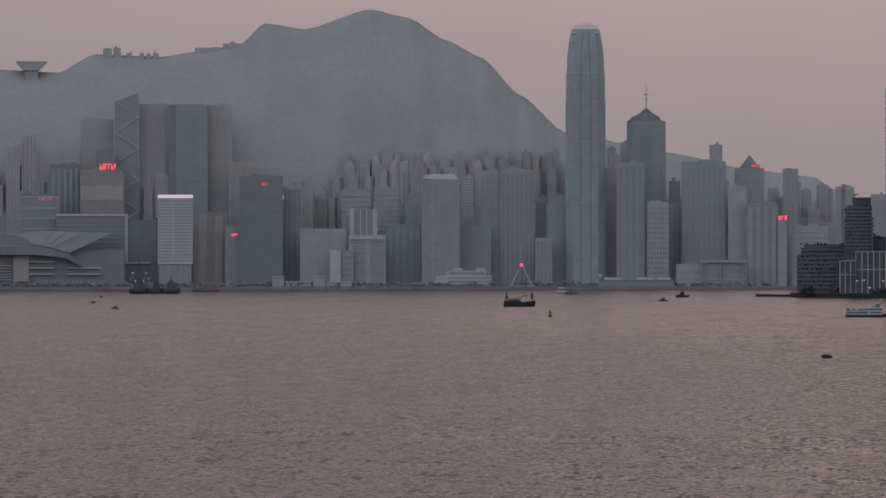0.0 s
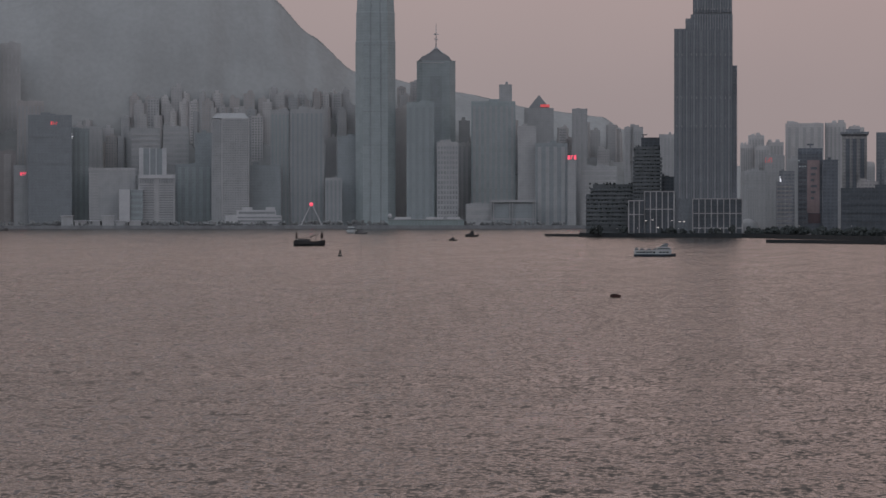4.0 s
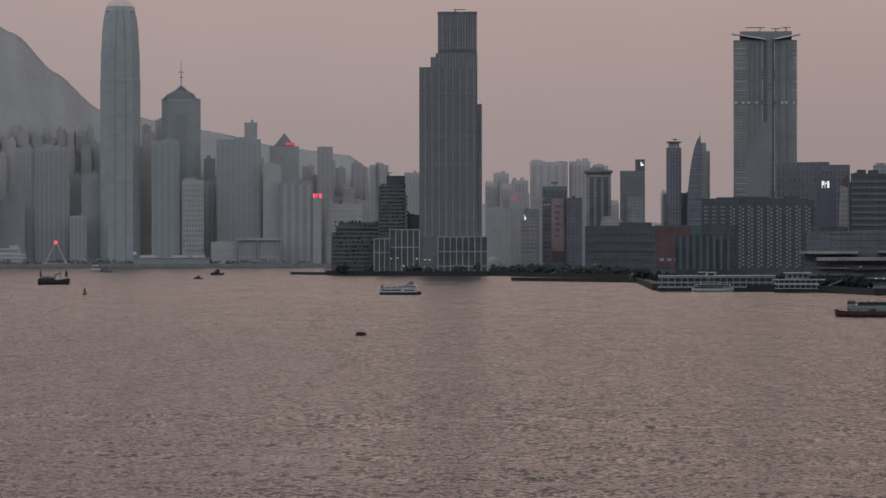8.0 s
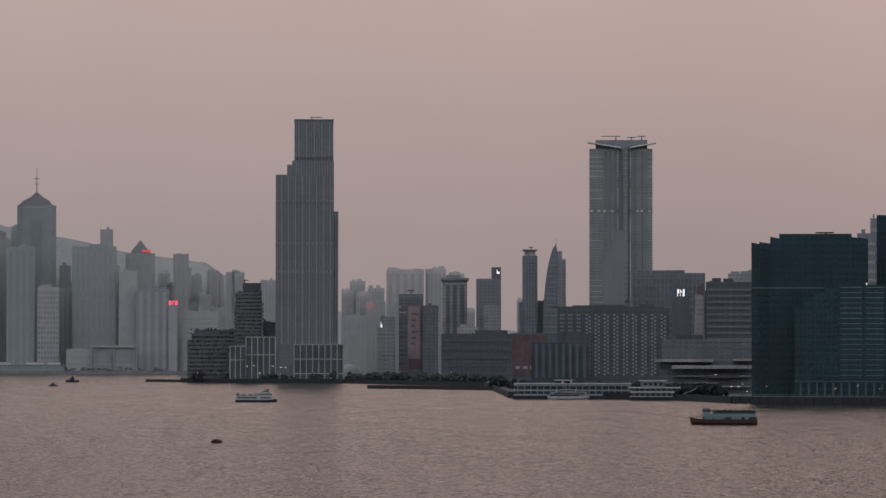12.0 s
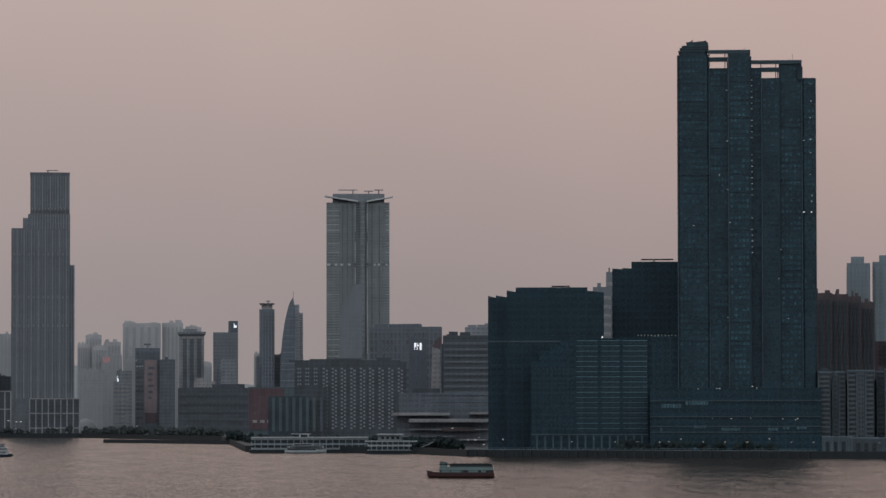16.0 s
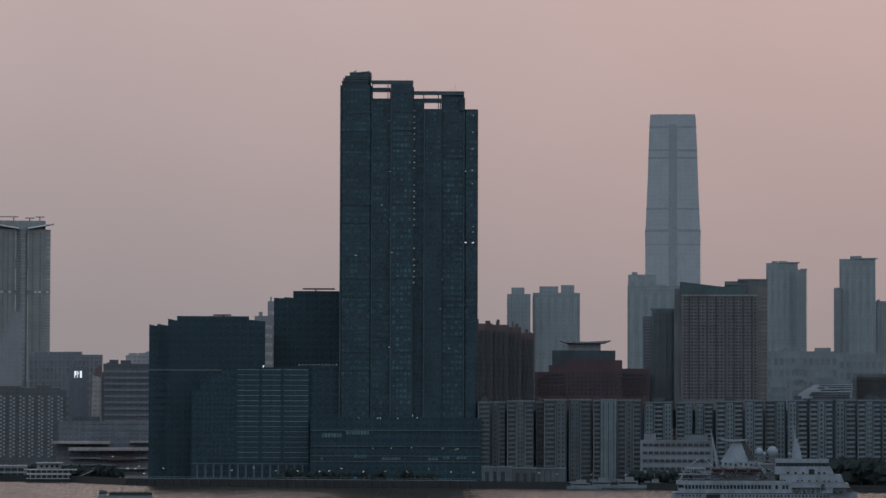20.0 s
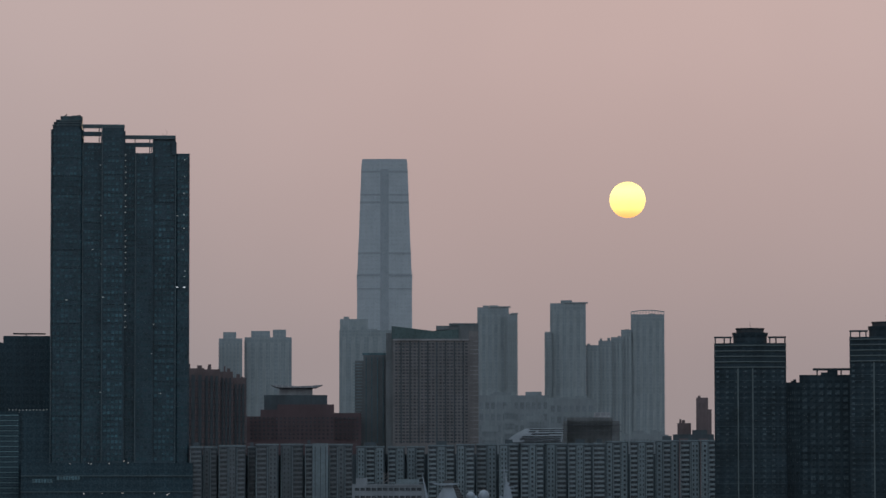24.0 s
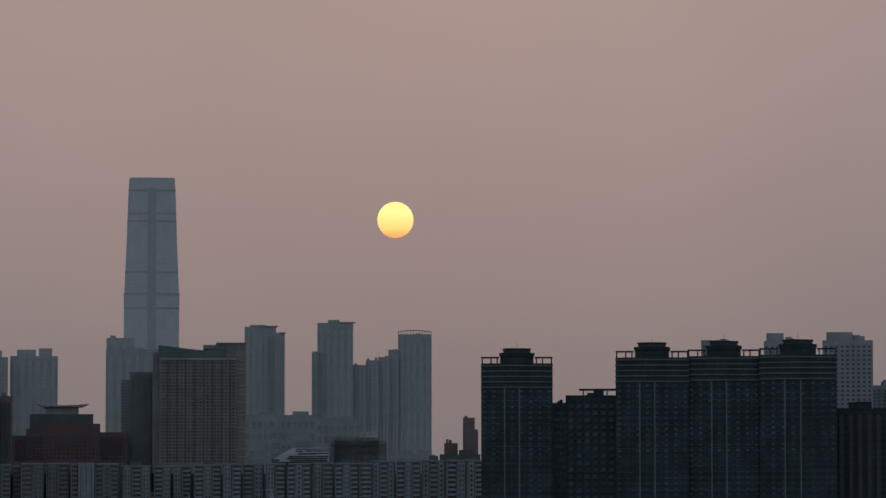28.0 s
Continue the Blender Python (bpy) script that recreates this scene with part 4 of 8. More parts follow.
def piers_far():
    az, d, w, h = -4.194, 4556, 87.79, 13.71
    r = thing("ferry_pier", "long low green-grey ferry pier with arched openings", "pier", az, d)
    block(r, -w / 2, w / 2, 0, 12, 0, h * 0.75, FAR_GREEN)
    fins(r, "pier_column", FAR_GLASS, -w / 2, w / 2, h * 0.1, h * 0.7, 22, 0.8)
    for a, b in ((0.08, 0.3), (0.5, 0.72), (0.78, 0.95)):
        block(r, -w / 2 + w * a, -w / 2 + w * b, 1, 11, h * 0.75, h, FAR_WHITE, "roof_lantern")
    block(r, -w / 2 - 1, w / 2 + 1, -1, 13, h * 0.75 + 0.004, h * 0.8, FAR_GREY, "eave")
    part("clock_dome", Geo().ball((-w * 0.48, 6, h * 1.1), 2.6, 10, 5), FAR_WHITE, r)
    az, d, w, h = -2.995, 4570, 105.2, 4.233
    r = thing("ferry_terminal", "long low pale ferry terminal roof on the far shore", "pier", az, d)
    block(r, -w / 2, w / 2, 0, 14, 0, h * 0.6, FAR_GREY)
    block(r, -w / 2 - 1, w / 2 + 1, -1, 15, h * 0.6 + 0.004, h * 0.72, FAR_PALE, "roof_edge")
    block(r, -w * 0.2, w * 0.3, 2, 12, h * 0.72, h, FAR_PALE, "upper_storey")
    az, d, w, h = -8.938, 4556, 94.21, 14.76
    r = thing("waterfront_shed", "row of low pale waterfront sheds", "building", az, d)
    for i in range(6):
        x = -w / 2 + w * i / 6
        block(r, x + 1, x + w / 6 - 1, 0, 10, 0, h * (0.6 + 0.4 * (i % 3 == 0)), FAR_PALE if i % 2 else FAR_GREY, "shed")
        block(r, x, x + w / 6 - 0.1, -1, 11, h * (0.6 + 0.4 * (i % 3 == 0)) + 0.004, h * (0.66 + 0.4 * (i % 3 == 0)), FAR_WHITE, "shed_roof")


piers_far()


def big_wheel():
    az, d, z = -5.874, 4552, 28.33
    r = thing("observation_wheel", "observation wheel seen edge-on, white legs and a red lit hub", "ferris wheel", az, d, 3)
    z -= 3
    for s in (-1, 1):
        part("leg", Geo().tube((s * 12.5, 0, 0), (s * 1.2, 0, z - 1), 0.8, 0.5, 8), FAR_WHITE, r)
    part("base", Geo().box(-16, 16, -2, 4, -0.2, 1.4), FAR_WHITE, r)
    part("hub", Geo().ball((0, -0.5, z), 2.2, 12, 8), RED_GLOW, r, "glowing red hub light")
    n = 40
    rings = []
    for i in range(n + 1):
        a = 2 * math.pi * i / n
        rings.append([(sx, 1 + (z - 2) * rr * math.sin(a), z + (z - 2) * rr * math.cos(a)) for sx, rr in ((-0.1, 0.985), (0.1, 0.985), (0.1, 1.0), (-0.1, 1.0))])
    part("rim", Geo().loft(rings), FAR_PALE, r)


big_wheel()


def shore_trees(name, label, spans, material, seed, size, z):
    rng, t = random.Random(seed), Geo()
    for a0, d0, a1, d1, n, deep in spans:
        for _ in range(n):
            k = rng.random()
            p = heading(a0 + (a1 - a0) * k, d0 + (d1 - d0) * k + rng.uniform(0, deep), z)
            s = size * rng.uniform(0.6, 1.3)
            for _ in range(5):
                t.clump((p.x + rng.uniform(-s, s) * 0.7, p.y + rng.uniform(-s, s) * 0.7, z + s * rng.uniform(0.25, 1.2)), s * rng.uniform(0.3, 0.5), rng)
            t.box(p.x - 0.15, p.x + 0.15, p.y - 0.15, p.y + 0.15, z - 0.3, z + s * 0.6)
    tagged(new(name, t.mesh(name, material)), label, "trees", kind="stuff")


shore_trees("island_trees", "line of grey-green trees along the far waterfront", [(-14, 4556, -6.6, 4556, 260, 14), (-6.6, 4560, -2.2, 4560, 160, 14)], TREETOPS, 3, 3.6, 3.0)
# Western towers: their pale blue-greys carry the distance haze as colour.
FAR_PALE_BLUE = surface("hazed_silver_blue_glass", (0.215, 0.248, 0.275), rough=0.35, vary=0.05, lines=4.2, tint=(0.95, 0.95, 0.96), grime=0.1)
FAR_GLASS_WEST = surface("hazed_silver_blue_recess_glass", (0.158, 0.187, 0.212), rough=0.35, vary=0.05, grime=0.1)
WEST_GREY = surface("hazed_residential_glass", (0.14, 0.17, 0.186), rough=0.4, vary=0.1, lines=3.2, tint=(0.9, 0.9, 0.92))
WEST_PALE = surface("hazed_residential_cladding", (0.156, 0.186, 0.2), rough=0.5, vary=0.1)
WEST_LOW = surface("hazed_low_block_tile", (0.122, 0.145, 0.16), vary=0.12)
WEST_LOW_PANE = surface("hazed_low_block_glass", (0.09, 0.11, 0.124), rough=0.35, vary=0.1, random_tint=0.15)
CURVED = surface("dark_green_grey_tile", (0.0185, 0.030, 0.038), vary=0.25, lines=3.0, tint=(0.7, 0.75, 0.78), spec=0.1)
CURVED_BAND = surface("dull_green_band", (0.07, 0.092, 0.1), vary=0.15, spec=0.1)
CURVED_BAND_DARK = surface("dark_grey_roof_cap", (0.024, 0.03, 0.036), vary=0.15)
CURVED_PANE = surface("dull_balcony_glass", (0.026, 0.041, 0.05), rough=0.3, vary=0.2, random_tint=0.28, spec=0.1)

# ---- the point: dark finned skyscraper and its neighbours ----
POINT = "towers on the harbour point"


def finned_skyscraper():
    d = 3300
    r = thing("skyscraper", "dark stepped skyscraper with closely set vertical metal fins", "skyscraper", -0.112, d, 2.6, group=POINT)
    q = d / 6935
    X = lambda x: (x - 797.5) * q
    Z = lambda y: (488 - y) * q
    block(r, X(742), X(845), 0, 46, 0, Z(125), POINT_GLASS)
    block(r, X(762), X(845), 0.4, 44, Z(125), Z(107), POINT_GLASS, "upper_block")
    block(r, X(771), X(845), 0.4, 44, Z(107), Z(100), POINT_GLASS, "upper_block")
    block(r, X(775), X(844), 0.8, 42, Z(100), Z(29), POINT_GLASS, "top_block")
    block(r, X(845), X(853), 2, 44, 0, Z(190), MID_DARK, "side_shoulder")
    fins(r, "mullion", POINT_RIB, X(743), X(845), Z(425), Z(128), 22, 0.5, proud=0.6)
    fins(r, "fin", POINT_FIN, X(746), X(845), Z(425), Z(128), 8, 0.75, proud=1.1)
    fins(r, "mullion", POINT_RIB, X(776), X(844), Z(98), Z(32), 15, 0.5, y=0.8, proud=0.6)
    fins(r, "fin", POINT_FIN, X(776), X(844), Z(98), Z(32), 5, 0.7, y=0.8, proud=1.1)
    fins(r, "fin", POINT_FIN, X(776), X(845), Z(127), Z(101), 15, 0.5, y=0.4, proud=0.9)
    fins(r, "shoulder_fin", POINT_FIN, X(846), X(853), Z(425), Z(192), 2, 0.5, y=2)
    for y, x0, x1 in ((94, 776, 844), (174, 743, 845), (300, 743, 845), (250, 743, 845)):
        block(r, X(x0), X(x1), -0.25, 0.75, Z(y + 2), Z(y), MID_DARK, "recessed_floor")
        fins(r, "fin_tip", STONE, X(x0), X(x1), Z(y - 1), Z(y - 5), 12, 0.5, y=0.4, proud=1.6)
    block(r, X(774.5), X(844.5), 0.3, 42, Z(29), Z(26.5), MID_DARK, "roof_edge")
    crane = part("roof_crane", Geo().tube((X(806), 10, Z(27)), (X(806), 10, Z(22)), 0.5, n=6), MID_DARK, r)
    part("jib", Geo().box(X(803), X(824), 9.6, 10.4, Z(22.6), Z(21.2)), MID_DARK, crane)
    # stone-framed podium
    for x0, x1, y0, n, m in ((775, 862, 425, 8, 3), (690, 742, 412, 5, 2), (662, 690, 428, 3, 2)):
        g = Geo()
        z0, z1 = Z(486), Z(y0)
        pod = block(r, X(x0), X(x1), -9 if x0 > 700 else -4, -1.2 if x0 > 700 else -0.3, 0, z1 - 0.5, MID_DEEP, "podium")
        yy = -9 if x0 > 700 else -4
        for i in range(n + 1):
            x = X(x0) + (X(x1) - X(x0)) * i / n
            part("stone_pier", Geo().box(x - 0.45, x + 0.45, yy - 0.9, yy - 0.02, z0, z1), STONE, pod)
        for j in range(m):
            z = z1 - (z1 - z0) * 0.42 * j
            part("stone_beam", Geo().box(X(x0), X(x1), yy - 0.7, yy - 0.03, z - 0.8, z), STONE, pod)
    for x, y in ((692, 464), (704, 463), (738, 464), (752, 466), (760, 466), (714, 476)):
        part("lit_shopfront", Geo().box(X(x) - 0.8, X(x) + 0.8, -9.9, -9.5, Z(y + 0.6), Z(y - 0.6)), WARM_GLOW, r, "small warm lit shopfront")


finned_skyscraper()


def terraced_tower():
    az, d, w, h = -0.956, 3325, 25.1, 84.39
    r = thing("tower", "dark rounded tower with stacked planted terraces", "tower", az, d, 2.6, group=POINT)
    h -= 2.6
    block(r, -w * 0.46, w * 0.42, 1, 30, 0, h * 0.9, MID_SOFT, bevel=3)
    for j in range(22):
        k = j / 21
        s = 0.5 if k < 0.85 else 0.5 - 0.12 * (k - 0.85) / 0.15
        part("terrace", Geo().box(-w * s, w * (s - 0.02 * (j % 2)), 0, 4, h * 0.08 + h * 0.8 * k, h * 0.08 + h * 0.8 * k + 2.3), MID_SOFT, r)
    block(r, -w * 0.22, w * 0.4, 3, 28, h * 0.9, h, MID_DEEP, "roof_house")
    part("roof_crane", Geo().tube((-w * 0.15, 10, h), (-w * 0.15, 10, h + 3), 0.4, n=6).box(-w * 0.2, -w * 0.02, 9.6, 10.4, h + 2, h + 2.8), MID_DEEP, r)
    plants, g = random.Random(6), Geo()
    for j in range(22):
        for _ in range(7):
            g.clump((plants.uniform(-w * 0.46, w * 0.44), 0.8, h * 0.08 + h * 0.8 * j / 21 + 2.5), plants.uniform(0.5, 1.1), plants)
    part("planting", g, LEAVES, r)["kind"] = "stuff"
    az, d, w, h = -1.506, 3345, 40.74, 44.93
    r = thing("low_block", "broad dark terraced block with a planted roof", "building", az, d, 2.6, group=POINT)
    h -= 2.6
    block(r, -w / 2, w / 2, 1, 34, 0, h * 0.8, MID_SOFT, bevel=2)
    block(r, -w / 2 + w * 0.14, w / 2, 3, 34, h * 0.8, h, MID_SOFT, "upper_block")
    for j in range(10):
        part("terrace", Geo().box(-w / 2 - 0.4 + (j > 7) * w * 0.1, w / 2, 0, 1.6, h * (0.1 + 0.085 * j), h * (0.1 + 0.085 * j) + 2.4), MID_SOFT, r)
    g = Geo()
    for j in range(11):
        for _ in range(11):
            g.clump((plants.uniform(-w * 0.47, w * 0.48), 0.6, h * (0.1 + 0.085 * j) + 2.5), plants.uniform(0.5, 1.2), plants)
    part("planting", g, LEAVES, r)["kind"] = "stuff"
    az, d, w, h = -0.641, 3330, 13.55, 50.14
    tower("dark block behind the stone podium", az, d, w, h, MID_DEEP, deep=20, z0=2.6, group=POINT)
    az, d, z = 0.457, 3400, 3.668
    r = thing("dome", "white egg-shaped museum dome", "dome", az, d, 2.6)
    part("shell", Geo().ball((3, 8, 0), 11, 20, 8, 1.15, 0), FAR_PALE, r, smooth=True)


terraced_tower()

# ---- city behind the promenade ----
CITY = "city blocks behind the promenade"


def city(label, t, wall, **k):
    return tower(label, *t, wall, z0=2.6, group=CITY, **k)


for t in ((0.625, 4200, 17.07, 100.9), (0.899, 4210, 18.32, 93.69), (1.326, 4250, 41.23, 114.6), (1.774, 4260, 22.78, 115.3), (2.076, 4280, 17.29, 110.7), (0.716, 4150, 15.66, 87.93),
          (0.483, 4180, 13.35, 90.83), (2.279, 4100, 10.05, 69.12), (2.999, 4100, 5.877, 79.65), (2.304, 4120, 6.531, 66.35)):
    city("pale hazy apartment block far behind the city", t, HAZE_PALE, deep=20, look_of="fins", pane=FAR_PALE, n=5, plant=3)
for t in ((0.604, 4050, 25.28, 61.76), (0.891, 4120, 21.52, 78.49), (0.566, 3900, 12.46, 44.57), (1.165, 4000, 12.75, 72.87)):
    city("grey apartment block behind the waterfront", t, FAR_GREY, deep=20, look_of="fins", pane=FAR_PALE, n=5)
sign("roof_sign", "small dim red lit sign far away", 0.807, 4120, 74.31, 8, 5, DIM_RED, 2, FAR_GREY)
city("white-banded small block by the park", (1.036, 3350, 14.09, 45.81), MID_GREY, deep=18, look_of="bands", pane=MID_PALE, n=11, plant=1)
city("grey roof block with a lit white sign", (1.069, 3380, 13.23, 55.31), MID_GREY, deep=16, plant=1)
sign("roof_sign", "white vertical lit sign", 0.978, 3380, 49.43, 1.8, 5, WHITE_GLOW, 1)


def banner_tower():
    az, d, w, h = 1.409, 3390, 21.1, 76.02
    r = thing("tower", "dark hotel tower with a faded pink wall banner", "hotel", az, d, 2.6, group=CITY)
    h -= 2.6
    block(r, -w / 2, w / 2, 0, 26, 0, h, MID_DARK)
    block(r, -w * 0.12, w * 0.38, -0.4, -0.003, h * 0.24, h * 0.86, BANNER, "banner", "faded pink wall banner")
    block(r, -w * 0.08, w * 0.42, -0.5, -0.003, h * 0.12, h * 0.235, RED_PANEL, "red_panel", "dull red wall panel")
    for i in range(6):
        part("banner_mark", Geo().box(w * 0.02, w * 0.16 + (i % 3) * 1.2, -0.55, -0.41, h * (0.4 + 0.07 * i), h * (0.43 + 0.07 * i)), MID_DARK, r)
    bands(r, "window_band", MID_PANE, -w / 2 + 0.6, -w * 0.15, h * 0.1, h * 0.84, 14, 0.5)
    block(r, -w / 2, w / 2, -0.3, 26, h - 5, h, MID_GLASS, "top_band")
    for x, z in ((-0.42, 0.78), (-0.3, 0.78), (-0.2, 0.785), (-0.45, 0.85)):
        part("lit_window", Geo().box(w * x - 0.6, w * x + 0.6, -0.7, -0.5, h * z, h * z + 0.7), DIM_WINDOW, r)
    part("roof_crane", Geo().tube((0, 8, h), (0, 8, h + 2.5), 0.5, n=6).box(-3, 3, 7.5, 8.5, h + 2.5, h + 4), MID_DARK, r)


banner_tower()
city("dark plain hotel wing", (1.700, 3385, 13.22, 65.11), MID_DARK, deep=20, plant=1)


def cornice_tower():
    az, d, w, h = 2.051, 3520, 25.39, 92.62
    r = thing("tower", "grey tower with ribbed shaft and an overhanging cornice", "tower", az, d, 2.6, group=CITY)
    h -= 2.6
    block(r, -w * 0.44, w * 0.44, 1, 28, 0, h * 0.98, MID_PALE)
    block(r, -w / 2, w / 2, -1, 29, h * 0.98, h, MID_GREY, "cornice")
    part("cornice_soffit", Geo().prism([(-w * 0.42, 1), (w * 0.42, 1), (w * 0.42, 28), (-w * 0.42, 28)], h * 0.955, h * 0.98, [(-w * 0.5, -1), (w * 0.5, -1), (w * 0.5, 29), (-w * 0.5, 29)]), MID_GREY, r)
    for x in (-0.24, 0.0, 0.27):
        block(r, w * x - w * 0.07, w * x + w * 0.07, 0.4, 0.997, h * 0.1, h * 0.93, MID_DARK, "glass_strip")
    block(r, -w * 0.3, w * 0.2, 6, 20, h, h + 2.5, MID_GREY, "roof_house")


cornice_tower()
city("ribbed blue-grey city tower", (2.546, 3480, 22.02, 91.26), MID_BLUE, deep=26, look_of="fins", pane=MID_GREY, n=6, plant=0)
city("dark lift block above a tower with a blue screen", (2.657, 3484, 8.51, 101.4), MID_DARK, deep=14, plant=0)
sign("roof_screen", "small blue and white lit screen", 2.686, 3484, 97.33, 3.6, 3.6, WHITE_GLOW, 1, BLUE_GLOW)
city("dark tower with grey ribs", (2.596, 3440, 13.85, 67.11), MID_GREY, deep=18, plant=0)
city("long dark low block with a flat roof", (2.463, 3250, 69.24, 39.92), MID_DEEP, deep=30, look_of="bands", pane=MID_DEEP, n=5, plant=4)
city("small grey rooftop block", (2.242, 3300, 18.08, 45.89), MID_PALE, deep=20, look_of="grid", pane=MID_PANE, n=6, m=3, plant=1)
city("dark block at the towers' feet", (3.335, 3460, 41.54, 69.21), MID_GREY, deep=26, plant=2)


def crowned_slim():
    az, d, w, h = 3.150, 3440, 13.29, 110.7
    r = thing("tower", "slim dark tower with an open drum crown", "tower", az, d, 2.6, group=CITY)
    h -= 2.6
    block(r, -w / 2, w / 2, 0, 18, 0, h, MID_GLASS, bevel=3)
    fins(r, "rib", MID_GREY, -w * 0.4, w * 0.4, h * 0.3, h * 0.98, 4, 0.5)
    q = d / 6935
    part("drum", Geo().tube((0, 8, h), (0, 8, h + 8 * q), w * 0.36, n=14), MID_PALE, r)
    part("roof_disc", Geo().tube((0, 8, h + 8 * q), (0, 8, h + 11 * q), w * 0.46, w * 0.52, 16), MID_GREY, r)
    part("roof_crane", Geo().tube((1, 8, h + 11 * q), (1, 8, h + 15 * q), 0.4, n=6).box(-1, 3, 7.7, 8.3, h + 14 * q, h + 16 * q), MID_DARK, r)


crowned_slim()


def sail_tower():
    az, d, w, h = 3.509, 3445, 20.14, 121.6
    r = thing("tower", "sail-shaped glass tower with a curved edge", "tower", az, d, 2.6, group=CITY)
    h -= 2.6
    pts = [(w * 0.14, 0), (w * 0.14, h * 0.93), (w * 0.06, h)]
    for i in range(11):
        k = i / 10
        pts.append((w * (0.04 - 0.54 * math.sin(k * math.pi / 2) ** 0.9), h * (0.99 - 0.62 * k ** 1.4)))
    pts.append((-w * 0.5, 0))
    part("sail", Geo().slab(list(reversed(pts)), 0, 14), MID_GLASS, r)
    block(r, w * 0.14, w * 0.34, 1, 16, 0, h * 0.945, MID_GREY, "core")
    block(r, w * 0.34, w * 0.5, 2, 16, 0, h * 0.885, MID_PALE, "side_bay")
    windows(r, "balcony", MID_PANE, w * 0.34, w * 0.5, h * 0.42, h * 0.87, 1, 26, 0.7, 0.5, y=2)
    for j in range(16):
        k = j / 15
        x0 = w * (0.04 - 0.54 * math.sin(k ** (1 / 1.4) * math.pi / 2) ** 0.9)
        part("floor_line", Geo().box(x0 + 0.3, w * 0.13, -0.25, -0.003, h * (0.96 - 0.62 * k), h * (0.96 - 0.62 * k) + 0.5), MID_GREY, r)
    part("mast", Geo().tube((w * 0.08, 4, h * 0.98), (w * 0.08, 4, h + 5), 0.22, 0.1, 6), MID_DARK, r)


sail_tower()


def winged_skyscraper():
    d = 3480
    r = thing("skyscraper", "grey residential skyscraper with wing-like roof canopies and balconies", "skyscraper", 4.481, d, 2.6, group=CITY)
    q = d / 6955
    X = lambda x: (x - 1355) * q
    Z = lambda y: (484 - y) * q
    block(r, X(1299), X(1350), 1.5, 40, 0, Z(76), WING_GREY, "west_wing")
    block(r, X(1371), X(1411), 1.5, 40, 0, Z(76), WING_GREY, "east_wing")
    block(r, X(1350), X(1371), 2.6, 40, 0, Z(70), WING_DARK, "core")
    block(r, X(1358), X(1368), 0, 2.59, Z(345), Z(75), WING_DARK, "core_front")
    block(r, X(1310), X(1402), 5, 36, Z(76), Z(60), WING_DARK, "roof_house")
    for x0, x1 in ((1299, 1322), (1323, 1349), (1372, 1400), (1401, 1411)):
        for a, b in ((80, 182), (190, 350)):
            bands(r, "balcony", WING_MID if x0 in (1299, 1401) else WING_GREY, X(x0), X(x1), Z(b), Z(a), 22 if b < 190 else 34, 0.3, y=1.5, proud=0.9)
    bands(r, "core_balcony", WING_GREY, X(1351), X(1357.5), Z(350), Z(80), 56, 0.3, y=2.6, proud=0.6)
    bands(r, "core_balcony", WING_GREY, X(1368.5), X(1371), Z(350), Z(80), 56, 0.3, y=2.6, proud=0.6)
    bands(r, "core_joint", WING_GREY, X(1358.6), X(1367.4), Z(345), Z(78), 28, 0.12, y=0, proud=0.2)
    fins(r, "rib", WING_DARK, X(1323), X(1350), Z(350), Z(80), 3, 1.2, y=1.5, proud=1.1)
    fins(r, "rib", WING_DARK, X(1373), X(1400), Z(350), Z(80), 2, 1.2, y=1.5, proud=1.1)
    for x0, x1 in ((1299, 1350), (1371, 1411)):
        block(r, X(x0), X(x1), 0.4, 1.497, Z(189), Z(184), WING_DARK, "refuge_floor")
    for x in (1303, 1406, 1316, 1326, 1340, 1385, 1392):
        part("refuge_opening", Geo().box(X(x) - 1.2, X(x) + 1.2, 0.3, 0.4, Z(188.5), Z(184.8)), WING_PALE, r)
    for y in (91, 100, 108, 116, 126, 150, 165, 240, 310, 320, 330, 340, 350, 355):
        part("pale_ledge", Geo().box(X(1301), X(1322), 0.2, 0.55, Z(y), Z(y - 1.0)), WING_PALE, r)
        part("pale_ledge", Geo().box(X(1404), X(1410), 0.2, 0.55, Z(y), Z(y - 1.0)), WING_PALE, r)
    for pts in ([(1296, 64), (1355, 73), (1355, 75.4), (1296, 66)], [(1417, 65), (1371, 73), (1371, 75.4), (1417, 67)]):
        o = [(X(x), Z(y)) for x, y in pts]
        if pts[0][0] > 1355:
            o.reverse()
        part("roof_canopy", Geo().slab(list(reversed(o)), -4, 8), WING_PALE, r, "pale winged roof canopy")
    for x, z in ((1346, 52), (1374, 54), (1392, 52)):
        c = part("roof_crane", Geo().tube((X(x), 16, Z(60)), (X(x), 16, Z(z)), 0.5, n=6), WING_DARK, r)
        part("jib", Geo().box(X(x - (26 if x < 1350 else 8)), X(x + 8), 15.6, 16.4, Z(z + 1), Z(z - 0.6)), WING_DARK, c)
    for x in (1350, 1371.5):
        for a, b in ((345, 192), (183, 146), (128, 78)):
            part("light_strip", Geo().box(X(x) - 0.3, X(x) + 0.3, 0.2, 1.4, Z(a), Z(b)), WING_PALE, r)


winged_skyscraper()


